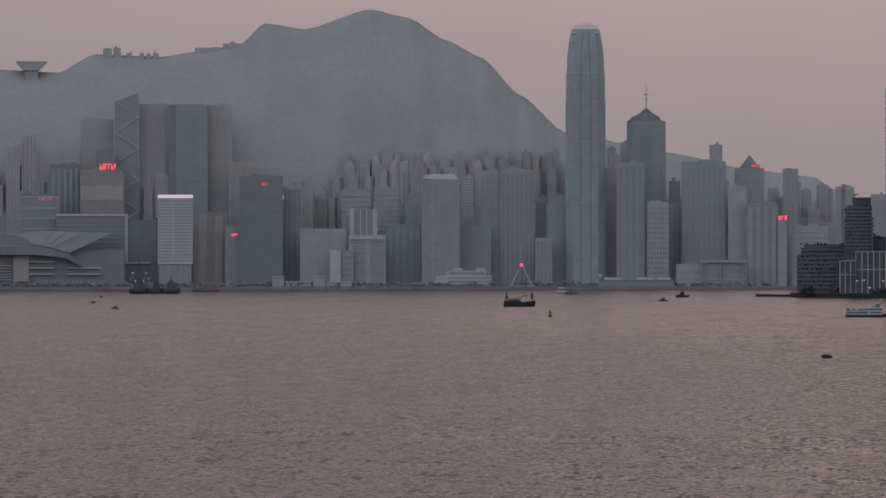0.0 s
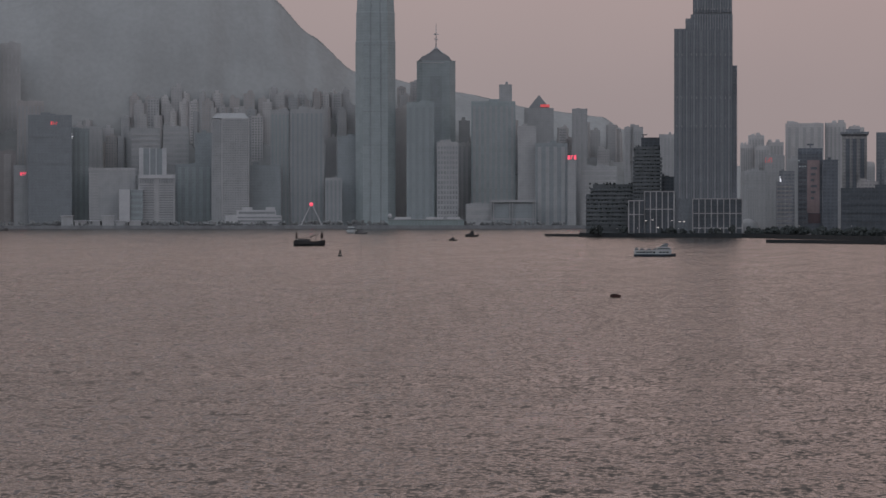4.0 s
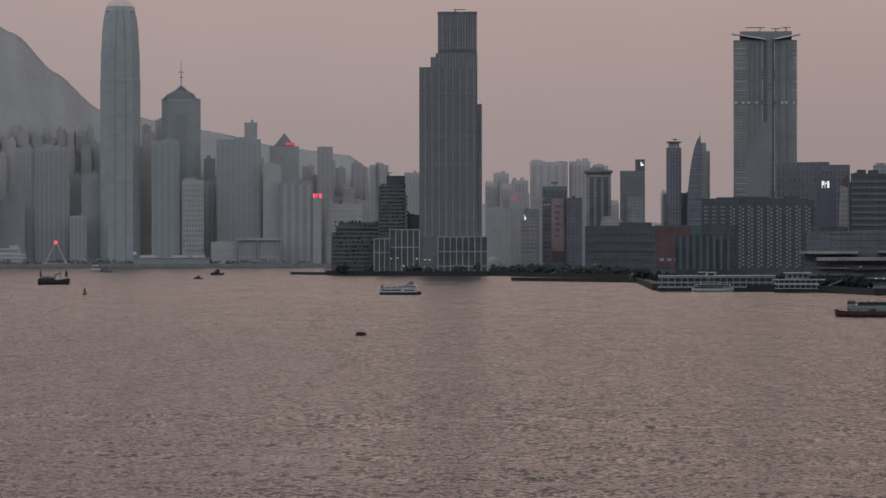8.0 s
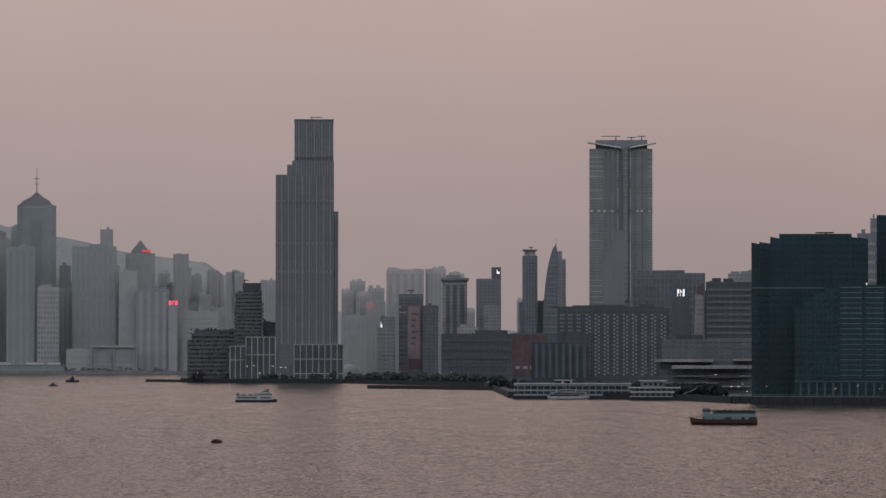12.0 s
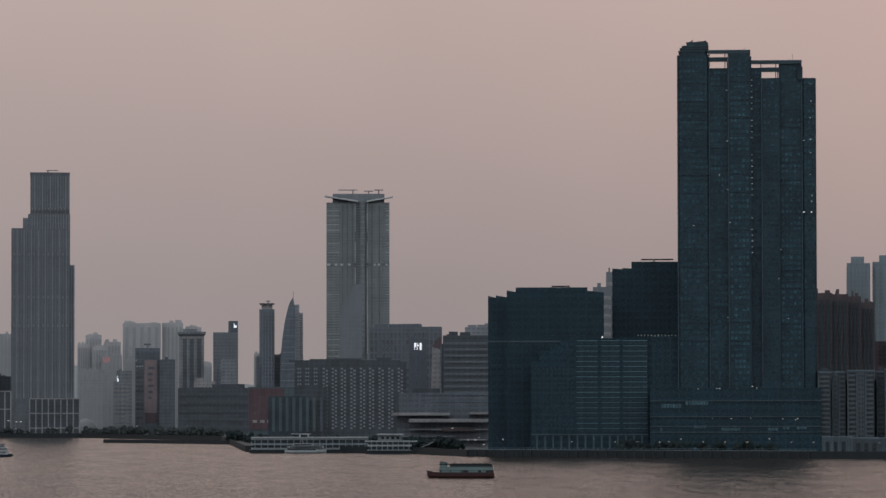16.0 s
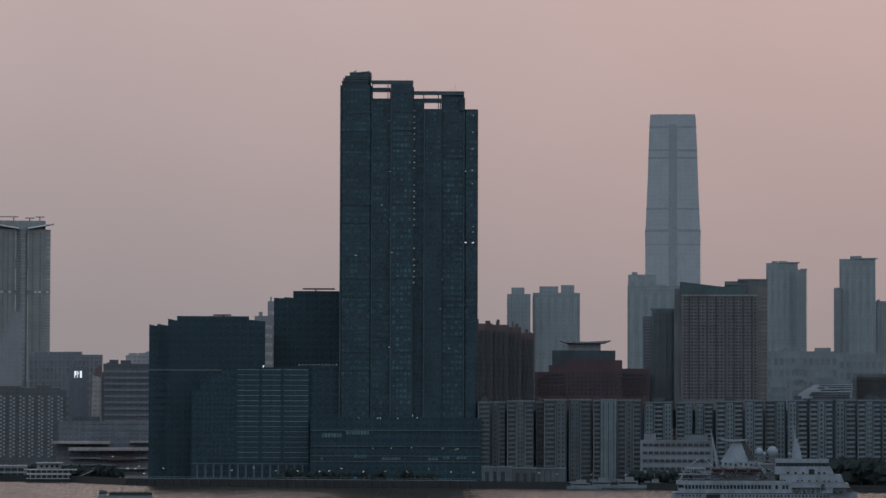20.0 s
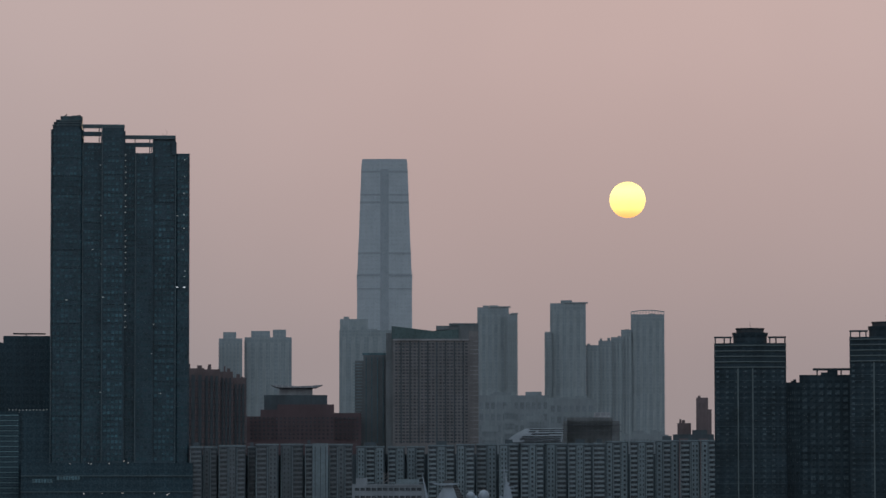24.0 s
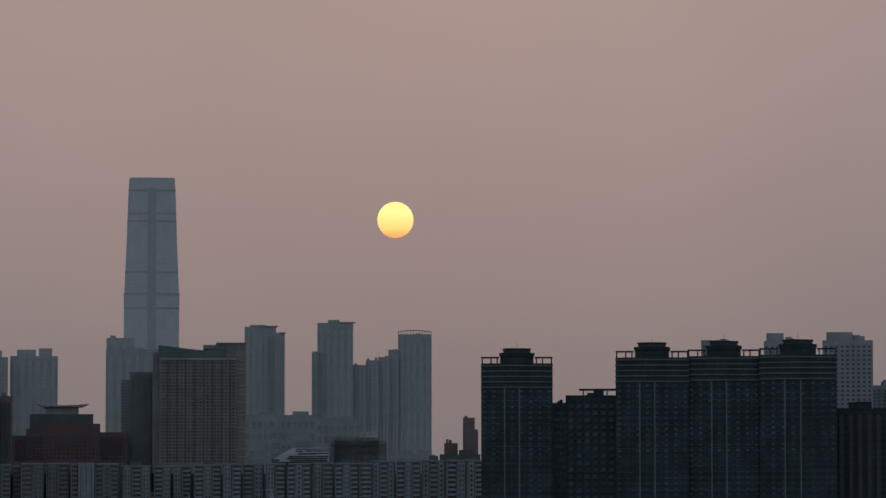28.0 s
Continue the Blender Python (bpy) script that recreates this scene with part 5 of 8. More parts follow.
def stepped_blue():
    d = 3360
    r = thing("tower", "smooth blue-grey tower with a stepped top", "tower", 4.386, d, 2.6, group=CITY)
    q = d / 6955
    X = lambda x: (x - 1343) * q
    Z = lambda y: (486 - y) * q
    block(r, X(1322), X(1362), 0, 20, 0, Z(255), MID_BLUE)
    block(r, X(1345), X(1362), 0.4, 18, Z(255), Z(222), MID_BLUE, "upper_block")
    block(r, X(1335), X(1345), 0.8, 18, Z(255), Z(238), MID_BLUE, "upper_block")
    bands(r, "joint", MID_GREY, X(1322), X(1362), Z(350), Z(258), 12, 0.08, proud=0.15)


stepped_blue()


# ---- Hung Hom side: hotels and slabs behind the pier ----
SIDE = "blocks behind the ferry pier"


def side(label, t, wall, **k):
    return tower(label, *t, wall, z0=2.6, group=SIDE, **k)


side("grey office slab with ribbed upper floors", (5.177, 2950, 54.88, 84.4), MID_DARK, deep=26, look_of="grid", pane=MID_PANE, n=18, m=14, plant=4)
sign("wall_sign", "white lit sign of two plain characters", 5.356, 2500, 63.83, 5.2, 4.4, WHITE_GLOW, 3, None, 12)
side("blue-grey end wall carrying a lit sign", (5.364, 2500, 11.51, 67.58), MID_NAVY, deep=20, plant=1)


def wedge_tower():
    az, d, w, h = 5.626, 2480, 8.273, 69.73
    r = thing("tower", "pale tapering tower with a red pointed top", "tower", az, d, 2.6, group=SIDE)
    h -= 2.6
    part("shaft", Geo().slab([(-w * 0.5, 0), (w * 0.4, 0), (w * 0.3, h * 0.88), (-w * 0.32, h * 0.9)], 0, 10), MID_PALE, r)
    part("red_top", Geo().slab([(-w * 0.32, h * 0.9), (w * 0.3, h * 0.88), (w * 0.36, h * 0.97), (w * 0.18, h)], 0.2, 9), RED_PANEL, r, "dull red pointed top")
    block(r, w * 0.42, w * 1.2, 0.5, 12, 0, h * 0.93, NEAR_SHADE, "dark_wing")


wedge_tower()
side("dark hotel block with long pale floor bands", (6.062, 2440, 29.04, 68.64), MID_DEEP, deep=26, look_of="bands", pane=MID_DARK, n=16, plant=3)
side("grey block behind the dark towers", (6.266, 2900, 22.32, 82.98), MID_GREY, deep=20, plant=3)
side("dark podium with ribbon windows", (5.731, 2350, 55.13, 32.42), MID_DEEP, deep=26, look_of="bands", pane=MID_DARK, n=4, plant=2)


def terraces():
    d = 2240
    r = thing("harbour_mall", "low mall with broad white roof slabs and dark terraces", "mall", 5.698, d, 2.6)
    q = d / 6925
    X = lambda x: (x - 675) * q
    Z = lambda y: (797 - y) * q
    block(r, X(596), X(762), 6, 40, 0, Z(740), MID_DARK)
    block(r, X(600), X(762), 6, 40, Z(740), Z(702), MID_DARK, "upper_storey")
    for x0, x1, y0, y1 in ((588, 690, 742, 737), (618, 760, 754, 748), (725, 760, 740, 736)):
        block(r, X(x0), X(x1), -2, 5.9, Z(y0), Z(y1), MID_PALE, "roof_slab")
    bands(r, "floor_line", NEAR_GREY, X(640), X(762), Z(735), Z(700), 3, 0.12, y=6, proud=0.3)
    for x0, x1, y in ((620, 760, 768), (600, 700, 780), (640, 755, 786)):
        block(r, X(x0), X(x1), 2, 5.8, Z(y), Z(y - 2), MID_GREY, "terrace_edge")
    block(r, X(675), X(735), 1, 5.7, Z(770), Z(764), NEAR_BROWN, "awning", "brown terrace awning")
    for x, y in ((695, 768), (722, 789), (735, 789), (700, 797), (760, 790), (750, 797), (762, 797)):
        part("lit_window", Geo().box(X(x) - 0.45, X(x) + 0.45, -2.3, -2.0, Z(y) + 1.0, Z(y) + 1.4), WARM_GLOW, r)


terraces()


def apartment_slab():
    """Dark estate with columns of pale window surrounds."""
    d = 2620
    r = thing("apartment_slab", "long dark apartment slab with columns of pale window surrounds", "apartment block", 4.282, d, 2.6, group=SIDE)
    q = d / 6950
    X = lambda x: (x - 1330) * q
    Z = lambda y: (497 - y) * q
    block(r, X(1242), X(1440), 0, 24, 0, Z(357), MID_DEEP)
    block(r, X(1195), X(1262), -4, -0.003, 0, Z(418), NEAR_SHADE, "low_wing")
    block(r, X(1255), X(1300), -2, -0.003, 0, Z(402), MID_DEEP, "mid_wing")
    for x in (1296, 1312, 1328, 1345, 1362, 1378, 1395, 1412, 1429):
        windows(r, "window_surround", MID_GREY, X(x - 5), X(x - 0.6), Z(478), Z(366), 1, 17, 0.9, 0.5, proud=0.4)
        windows(r, "window_surround", MID_GREY, X(x + 0.6), X(x + 5), Z(474.7), Z(369.3), 1, 16, 0.9, 0.5, proud=0.4)
    for x in (1250, 1264, 1279):
        windows(r, "window_surround", MID_GREY, X(x - 4), X(x + 4), Z(400), Z(366), 2, 5, 0.62, 0.45, proud=0.4)
    for x in (1205, 1217, 1229, 1241, 1253, 1265, 1277, 1290):
        block(r, X(x - 3), X(x + 2), -4.5, -4.003, Z(480), Z(420), TEAL_PANEL if x % 4 == 1 else MID_NAVY, "bay")
    roof_plant(r, X(1440) - X(1242), Z(357), 24, MID_DEEP, random.Random(4), 4)
    part("roof_crane", Geo().box(X(1282), X(1297), 4, 4.6, Z(353.5), Z(352.5)).tube((X(1290), 4.3, Z(357)), (X(1290), 4.3, Z(353)), 0.3, n=6), MID_DEEP, r)


apartment_slab()


def screen_block():
    d = 2880
    r = thing("screen_front_block", "low block behind a lit screen painted dull red and teal", "building", 3.221, d, 2.6, group=SIDE)
    q = d / 6940
    X = lambda x: (x - 1200) * q
    Z = lambda y: (493 - y) * q
    # Lit screen front: its glow is put in as flat teal and red.
    block(r, X(1158), X(1245), 0, 20, 0, Z(403), TEAL_PANEL)
    fins(r, "sheet_joint", MID_DEEP, X(1158), X(1245), 1, Z(405), 9, 0.25, proud=0.12)
    bands(r, "sheet_joint", MID_DEEP, X(1158), X(1245), 1, Z(405), 4, 0.03, proud=0.12)
    block(r, X(1159), X(1222), -0.6, -0.2, 6, Z(405.5), RED_SCREEN, "screen_picture", "lit screen picture painted dull red")
    marks = random.Random(3)
    for j in range(4):
        for i in range(4):
            if marks.random() < 0.7:
                part("print_mark", Geo().box(X(1166 + 13 * i), X(1166 + 13 * i + marks.uniform(5, 10)), -0.7, -0.602, 11 + 6 * j, 13 + 6 * j), MID_PALE if j < 1 else RED_PANEL, r)


screen_block()
shore_trees("promenade_trees", "dark dense trees along the promenade", [(0.5, 3240, 2.5, 2985, 130, 60), (-1.9, 3318, 0.4, 3262, 16, 8)], LEAVES, 5, 4.0, 2.4)
shore_trees("quay_trees", "dark dense trees behind the near quay", [(2.6, 2700, 3.2, 2300, 40, 40), (3.0, 2270, 5.6, 2180, 60, 14), (5.2, 2160, 6.0, 2070, 40, 20), (8.3, 1985, 10.6, 1945, 46, 8),
            (13.4, 1900, 16.4, 1850, 160, 14), (16.538, 1990, 16.6, 1975, 190, 12)], NIGHT_LEAVES, 6, 3.6, 2.4)

shore_trees("park_trees", "tall dark trees in a waterside park", [(16.35, 1885, 17.6, 1870, 170, 16)], NIGHT_LEAVES, 9, 6.8, 2.6)


def promenade_lamps():
    spec = [(a, d, h) for a, d, h in [(6.25, 2000, 7), (6.6, 1995, 6)]]
    for i in range(15):
        az = 7.6 + 0.32 * i
        spec.append((az, 1976 - 13.5 * (az - 8.0) + 2, 5.0 + (i % 4 == 1) * 1.5))
    for i in range(3):
        az = 12.35 + 0.5 * i
        spec.append((az, 1905 - 16 * (az - 12), 4.5))
    for i in range(7):
        spec.append((-1.7 + 0.3 * i, 3300 - 18 * i, 5.0))
    spec += [(1.25, 3100, 8), (2.0, 3020, 8), (14.8, 1850, 6), (15.2, 1842, 6)] + [(a, 1900, h) for a, h in ((16.792, 3.5), (16.872, 3.5), (16.943, 3.4), (17.268, 4.2), (17.477, 12.0), (17.491, 9.0))]
    post = Geo().tube((0, 0, 0), (0, 0, 1), 0.09, 0.06, 6).mesh("post", BLACK_STEEL)
    lamp = Geo().box(-0.36, 0.36, -0.3, 0.3, -0.09, 0.09).mesh("lamp", WARM_GLOW)
    for az, d, h in spec:
        r = thing("street_lamp", "slim dark promenade lamp with a lit head", "street lamp", az, d, 2.6, group="lamps along the promenade")
        p = part("post", post, BLACK_STEEL, r)
        p.scale = (1, 1, h)
        part("lamp", lamp, WARM_GLOW, r, at=(0, 0, h + 0.13))


promenade_lamps()


def quay_railing():
    """Rail and posts along the near promenade."""
    line = [(6.1, 2003.6), (8.0, 1970.6), (11.17, 1922.6)]
    for (a, d), (b, e) in zip(line, line[1:]):
        p, q = heading(a, d, 3.5), heading(b, e, 3.5)
        r = new("quay_railing")
        r.matrix_basis = pose(p.x, p.y, p.z, 0, 0, math.degrees(math.atan2(q.y - p.y, q.x - p.x)))
        tagged(r, "pale metal railing along the near promenade edge", "railing", "railings along the promenade")
        n = (q - p).length
        part("rail", Geo().box(0, n, -0.05, 0.05, 1.0, 1.12), NEAR_GREY, r)
        part("kerb", Geo().box(0, n, -0.2, 0.2, 0.0, 0.3), NEAR_GREY, r)
        for i in range(int(n / 2.6) + 1):
            if i % 2 == 0:
                part("fender", shared_box("fender", 0.5, 0.3, 3.2, BLACK_STEEL), BLACK_STEEL, r, at=(2.6 * i, -2.1, -2.1))
            part("post", shared_box("post", 0.08, 0.04, 0.8, NEAR_GREY), NEAR_GREY, r, at=(2.6 * i, 0, 0.66))


quay_railing()


# ---- the dark waterfront towers ----
NEAR = "dark towers on the near waterfront"


def open_crown_tower():
    """The great slab with open frames on its roof."""
    d = 1992
    r = thing("apartment_tower", "huge dark teal apartment tower with open roof frames", "apartment tower", 10.174, d, 2.6, group=NEAR)
    q = d / 6945
    X = lambda x: (x - 1214.5) * q
    Z = lambda y: (810 - y) * q
    tops = ((1092, 1148, 107), (1148, 1182, 130), (1182, 1221, 104.5), (1221, 1241, 130), (1241, 1272, 149), (1272, 1312, 123.5), (1312, 1337, 149))
    faces = [2.4 * (i % 2) + (1.5 if i in (0, 6) else 0) for i in range(7)]
    for i, (x0, x1, y) in enumerate(tops):
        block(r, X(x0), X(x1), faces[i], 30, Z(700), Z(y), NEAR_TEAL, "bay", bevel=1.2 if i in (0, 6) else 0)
    # stacked, round-shouldered crown at one end
    for x0, y0, y1, y in ((1095, 107, 99, 2.4), (1097.5, 99, 94, 3.0), (1101, 94, 90, 3.6), (1109, 90, 83.5, 4.2)):
        block(r, X(x0), X(1146), y, 24, Z(y0), Z(y1), NEAR_TEAL, "crown_step", bevel=1.6)
        block(r, X(x0) - 0.4, X(1146.8), y - 0.4, 24.4, Z(y1) - 0.25, Z(y1) + 0.25, NEAR_RIB, "crown_ledge", bevel=1.6)
    for y in (86, 88.5):
        block(r, X(1108.5), X(1147), 3.8, 24.4, Z(y + 0.7), Z(y), NEAR_RIB, "crown_ledge")
    fins(r, "crown_post", NEAR_PANE, X(1111), X(1145), Z(90), Z(83.5), 9, 0.9, y=4.2, proud=0.25)
    c = part("roof_crane", Geo().tube((X(1132), 12, Z(84)), (X(1132), 12, Z(78.5)), 0.3, n=6), BLACK_STEEL, r)
    part("jib", Geo().slab([(X(1127), Z(79)), (X(1130), Z(81.5)), (X(1143), Z(79.6)), (X(1143), Z(77.8)), (X(1132), Z(79.6))], 11.7, 12.3), BLACK_STEEL, c)
    part("counterweight", Geo().box(X(1136), X(1143.5), 11.3, 12.7, Z(82.5), Z(79.2)), BLACK_STEEL, c)
    part("roof_dish", Geo().slab([(X(1113), Z(81.5)), (X(1116), Z(80.5)), (X(1119), Z(78)), (X(1119.6), Z(79)), (X(1117), Z(82))], 7, 8), BLACK_STEEL, r)
    part("dish_stand", Geo().tube((X(1117), 7.5, Z(83.6)), (X(1117), 7.5, Z(80.5)), 0.25, n=6), BLACK_STEEL, r)
    # two open frames over the lower bays
    for x0, x1, y0, y1, m in ((1146.5, 1221.5, 104.3, 98, NEAR_RIB), (1148, 1180, 118.5, 111, NEAR_TEAL), (1221.6, 1312, 123.3, 117, NEAR_RIB), (1240.5, 1271.5, 137.5, 130, NEAR_TEAL)):
        block(r, X(x0), X(x1), 1.2, 4.2, Z(y0), Z(y1), m, "roof_beam")
    for x0, x1, y0, y1 in ((1146.5, 1221.5, 100.2, 98.9), (1221.6, 1312, 119.2, 117.9)):
        block(r, X(x0), X(x1), 0.9, 1.197, Z(y0), Z(y1), NEAR_BAND, "roof_fascia")
    for x, y0, y1 in ((1148.2, 130, 104.3), (1175.6, 130, 104.3), (1179.5, 130, 111), (1239.2, 130, 123.3), (1265.5, 149, 123.3), (1269, 149, 137.5)):
        block(r, X(x), X(x + 1.5), 1.6, 3.6, Z(y0), Z(y1), NEAR_TEAL, "roof_post")
    block(r, X(1214), X(1223), 0.8, 6, Z(150), Z(110), NEAR_TEAL, "stair_tower")
    block(r, X(1305), X(1313.5), 0.8, 6, Z(152), Z(129), NEAR_TEAL, "stair_tower")
    for x, y in ((1180, 95), (1211, 94), (1296, 106), (1290, 113)):
        part("aerial", Geo().tube((X(x), 3, Z(118)), (X(x), 3, Z(y)), 0.1, 0.05, 5), BLACK_STEEL, r)
    # ribs and panes
    for i, (x0, x1, y) in enumerate(tops):
        yy = faces[i]
        n = max(2, round((x1 - x0) / 7.5))
        windows(r, "window", NEAR_PANE, X(x0 + 2), X(x1 - 2), Z(696), Z(y + 3), n, round((694 - y) / 10.1), 0.66, 0.52, y=yy, proud=0.18, cap=44, skip=0.14, rng=random.Random(i))
        bands(r, "floor_edge", NEAR_TEAL, X(x0), X(x1), Z(696), Z(y), 18, 0.05, y=yy, proud=0.3)
        fins(r, "rib", NEAR_RIB, X(x0) - 0.2, X(x0) + 0.2, Z(700), Z(y), 1, 0.4, y=yy, proud=0.45)
        holes = random.Random(70 + i)
        for k in range(int((x1 - x0) * 0.5)):
            x, z = X(holes.uniform(x0 + 3, x1 - 3)), Z(y + 8 + 10.1 * holes.randrange(1, 53))
            part("dark_window", shared_box("dark_window", 1.3, 0.26, 1.2, NEAR_BLACK), NEAR_BLACK, r, at=(x, yy, z))
    rng = random.Random(9)
    lit = [(1223.5, 152 + 10.2 * k) for k in range(31) if k not in (6, 11, 12, 21, 22, 23, 25)] + [(1328, 160), (1328, 190), (1327, 220), (1327, 258), (1327, 282), (1326, 320), (1328, 368), (1329, 358)]
    lit += [(1166, 320), (1180, 260), (1179, 170), (1181, 346), (1184, 405), (1272, 418), (1315, 260), (1180, 573), (1270, 505), (1274, 453), (1120, 410), (1286, 575)]
    for x, y in lit:
        i = [k for k, (a, b, _) in enumerate(tops) if a <= x < b][0]
        yy = faces[i] if not 1214 <= x <= 1223 else 0.8
        s = rng.uniform(0.22, 0.5)
        part("lit_window", Geo().box(X(x) - s, X(x) + s, yy - 0.35, yy - 0.2, Z(y + 0.7), Z(y - 0.7)), DIM_WINDOW, r)
    for x in (1315, 1328):
        part("lit_window", Geo().box(X(x) - 0.5, X(x) + 0.5, 1.1 if x > 1320 else -0.4, 1.25 if x > 1320 else -0.2, Z(387.6), Z(386.4)), WHITE_GLOW, r)
    # podium
    pod = block(r, X(1042), X(1343), -10, 34, 0, Z(698), NEAR_BLACK, "podium")
    for y in (720, 748, 765, 775):
        part("ledge", Geo().box(X(1042), X(1343), -10.6, -10.003, Z(y + 1.4), Z(y)), NEAR_RIB, pod)
    for x0, x1, y in ((1062, 1098, 730), (1105, 1146, 725), (1120, 1142, 766), (1168, 1202, 770), (1250, 1268, 770), (1276, 1288, 768), (1300, 1318, 768), (1060, 1064, 770), (1210, 1225, 800), (1120, 1150, 803)):
        k = max(2, int((x1 - x0) / 5))
        for j in range(k):
            a = x0 + (x1 - x0) * j / k
            part("shop_window", Geo().box(X(a), X(a + (x1 - x0) / k * 0.8), -10.5, -10.002, Z(y + 3), Z(y - (4 if y < 740 else 2))), NEAR_BAND, pod)
    for x, y in ((1152, 752), (1185, 752), (1220, 751), (1275, 752), (1298, 754), (1302, 752), (1071, 793), (1075, 792), (1222, 695), (1127, 699), (1160, 699), (1165, 699), (1196, 699), (1230, 698)):
        part("lit_window", Geo().box(X(x) - 0.2, X(x) + 0.2, -10.9, -10.65, Z(y + 0.6), Z(y - 0.6)), WARM_GLOW, pod)


open_crown_tower()


def glass_blocks():
    d = 2022
    q = d / 6930
    r = thing("hotel_block", "broad blue-black glass hotel with a stepped roof", "hotel", 7.219, d, 2.6, group=NEAR)
    X = lambda x: (x - 858) * q
    Z = lambda y: (808 - y) * q
    for x0, x1, y in ((757, 771, 535), (771, 790, 534), (790, 806, 525), (806, 933, 519), (933, 962, 526)):
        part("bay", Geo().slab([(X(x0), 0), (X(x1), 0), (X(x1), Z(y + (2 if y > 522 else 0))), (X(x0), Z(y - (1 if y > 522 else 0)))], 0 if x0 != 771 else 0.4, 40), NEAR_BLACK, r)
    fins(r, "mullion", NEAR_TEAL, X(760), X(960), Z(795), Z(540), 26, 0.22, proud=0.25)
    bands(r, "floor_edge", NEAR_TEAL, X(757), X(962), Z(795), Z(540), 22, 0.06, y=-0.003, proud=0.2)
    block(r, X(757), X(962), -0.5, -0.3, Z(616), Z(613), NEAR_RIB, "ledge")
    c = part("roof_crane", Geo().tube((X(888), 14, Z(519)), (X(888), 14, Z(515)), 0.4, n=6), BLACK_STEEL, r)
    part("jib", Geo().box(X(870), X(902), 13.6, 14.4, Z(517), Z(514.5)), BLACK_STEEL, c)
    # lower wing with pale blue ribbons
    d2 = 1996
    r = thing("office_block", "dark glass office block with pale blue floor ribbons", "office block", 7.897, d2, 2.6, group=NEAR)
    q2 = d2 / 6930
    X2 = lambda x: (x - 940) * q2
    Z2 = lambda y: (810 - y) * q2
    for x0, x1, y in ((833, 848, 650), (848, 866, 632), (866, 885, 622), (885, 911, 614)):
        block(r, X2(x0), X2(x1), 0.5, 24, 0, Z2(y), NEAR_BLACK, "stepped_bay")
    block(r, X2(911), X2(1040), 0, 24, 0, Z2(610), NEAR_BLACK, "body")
    block(r, X2(1040), X2(1094), 2, 24, 0, Z2(606), NEAR_BLACK, "end_wing")
    bands(r, "ribbon_window", NEAR_TEAL, X2(913), X2(1038), Z2(778), Z2(614), 18, 0.5, proud=0.15)
    bands(r, "floor_ribbon", RIBBON, X2(913), X2(1038), Z2(778) + 1.2, Z2(614) + 1.2, 18, 0.13, proud=0.35)
    fins(r, "mullion", NEAR_BLACK, X2(935), X2(1012), Z2(778), Z2(614), 2, 1.6, proud=0.4)
    windows(r, "window", NEAR_TEAL, X2(836), X2(908), Z2(775), Z2(660), 10, 14, 0.7, 0.4, y=0.5, proud=0.15, cap=60)
    fins(r, "column", NEAR_RIB, X2(836), X2(1036), Z2(806), Z2(782), 14, 0.9, proud=0.6)
    block(r, X2(833), X2(1040), -0.5, -0.003, Z2(781), Z2(779), NEAR_RIB, "canopy")
    for x in range(1022, 1094, 6):
        part("roof_lamp", Geo().box(X2(x) - 0.15, X2(x) + 0.15, 2.2, 2.5, Z2(606), Z2(604)), DIM_WINDOW, r)
    part("roof_lamp", Geo().box(X2(959) - 0.4, X2(959) + 0.4, 1, 1.6, Z2(610), Z2(606.5)), WARM_GLOW, r)
    # taller block behind
    d3 = 2050
    r = thing("hotel_block", "tall blue-black glass block with a stepped roofline", "hotel", 8.731, d3, 2.6, group=NEAR)
    q3 = d3 / 6930
    X3 = lambda x: (x - 1040) * q3
    Z3 = lambda y: (804 - y) * q3
    for x0, x1, y in ((976, 994, 484), (994, 1010, 483), (1010, 1100, 471)):
        part("bay", Geo().slab([(X3(x0), 0), (X3(x1), 0), (X3(x1), Z3(y)), (X3(x0), Z3(y - (1 if x0 < 1000 else 0)))], 0, 36), NEAR_BLACK, r)
    fins(r, "mullion", NEAR_TEAL, X3(978), X3(1094), Z3(700), Z3(490), 14, 0.22, proud=0.25)
    c = part("roof_crane", Geo().tube((X3(1050), 12, Z3(471)), (X3(1050), 12, Z3(466)), 0.4, n=6), BLACK_STEEL, r)
    part("jib", Geo().box(X3(1027), X3(1084), 11.6, 12.4, Z3(467), Z3(464.5)), BLACK_STEEL, c)
    for t, wall in (((8.056, 2400, 11.48, 97.47), MID_BLUE), ((8.169, 2420, 4.91, 107.2), MID_BLUE)):
        tower("pale blue apartment block between dark towers", *t, wall, deep=16, z0=2.6, look_of="bands", pane=MID_PALE, n=16, group=NEAR, plant=1)


glass_blocks()


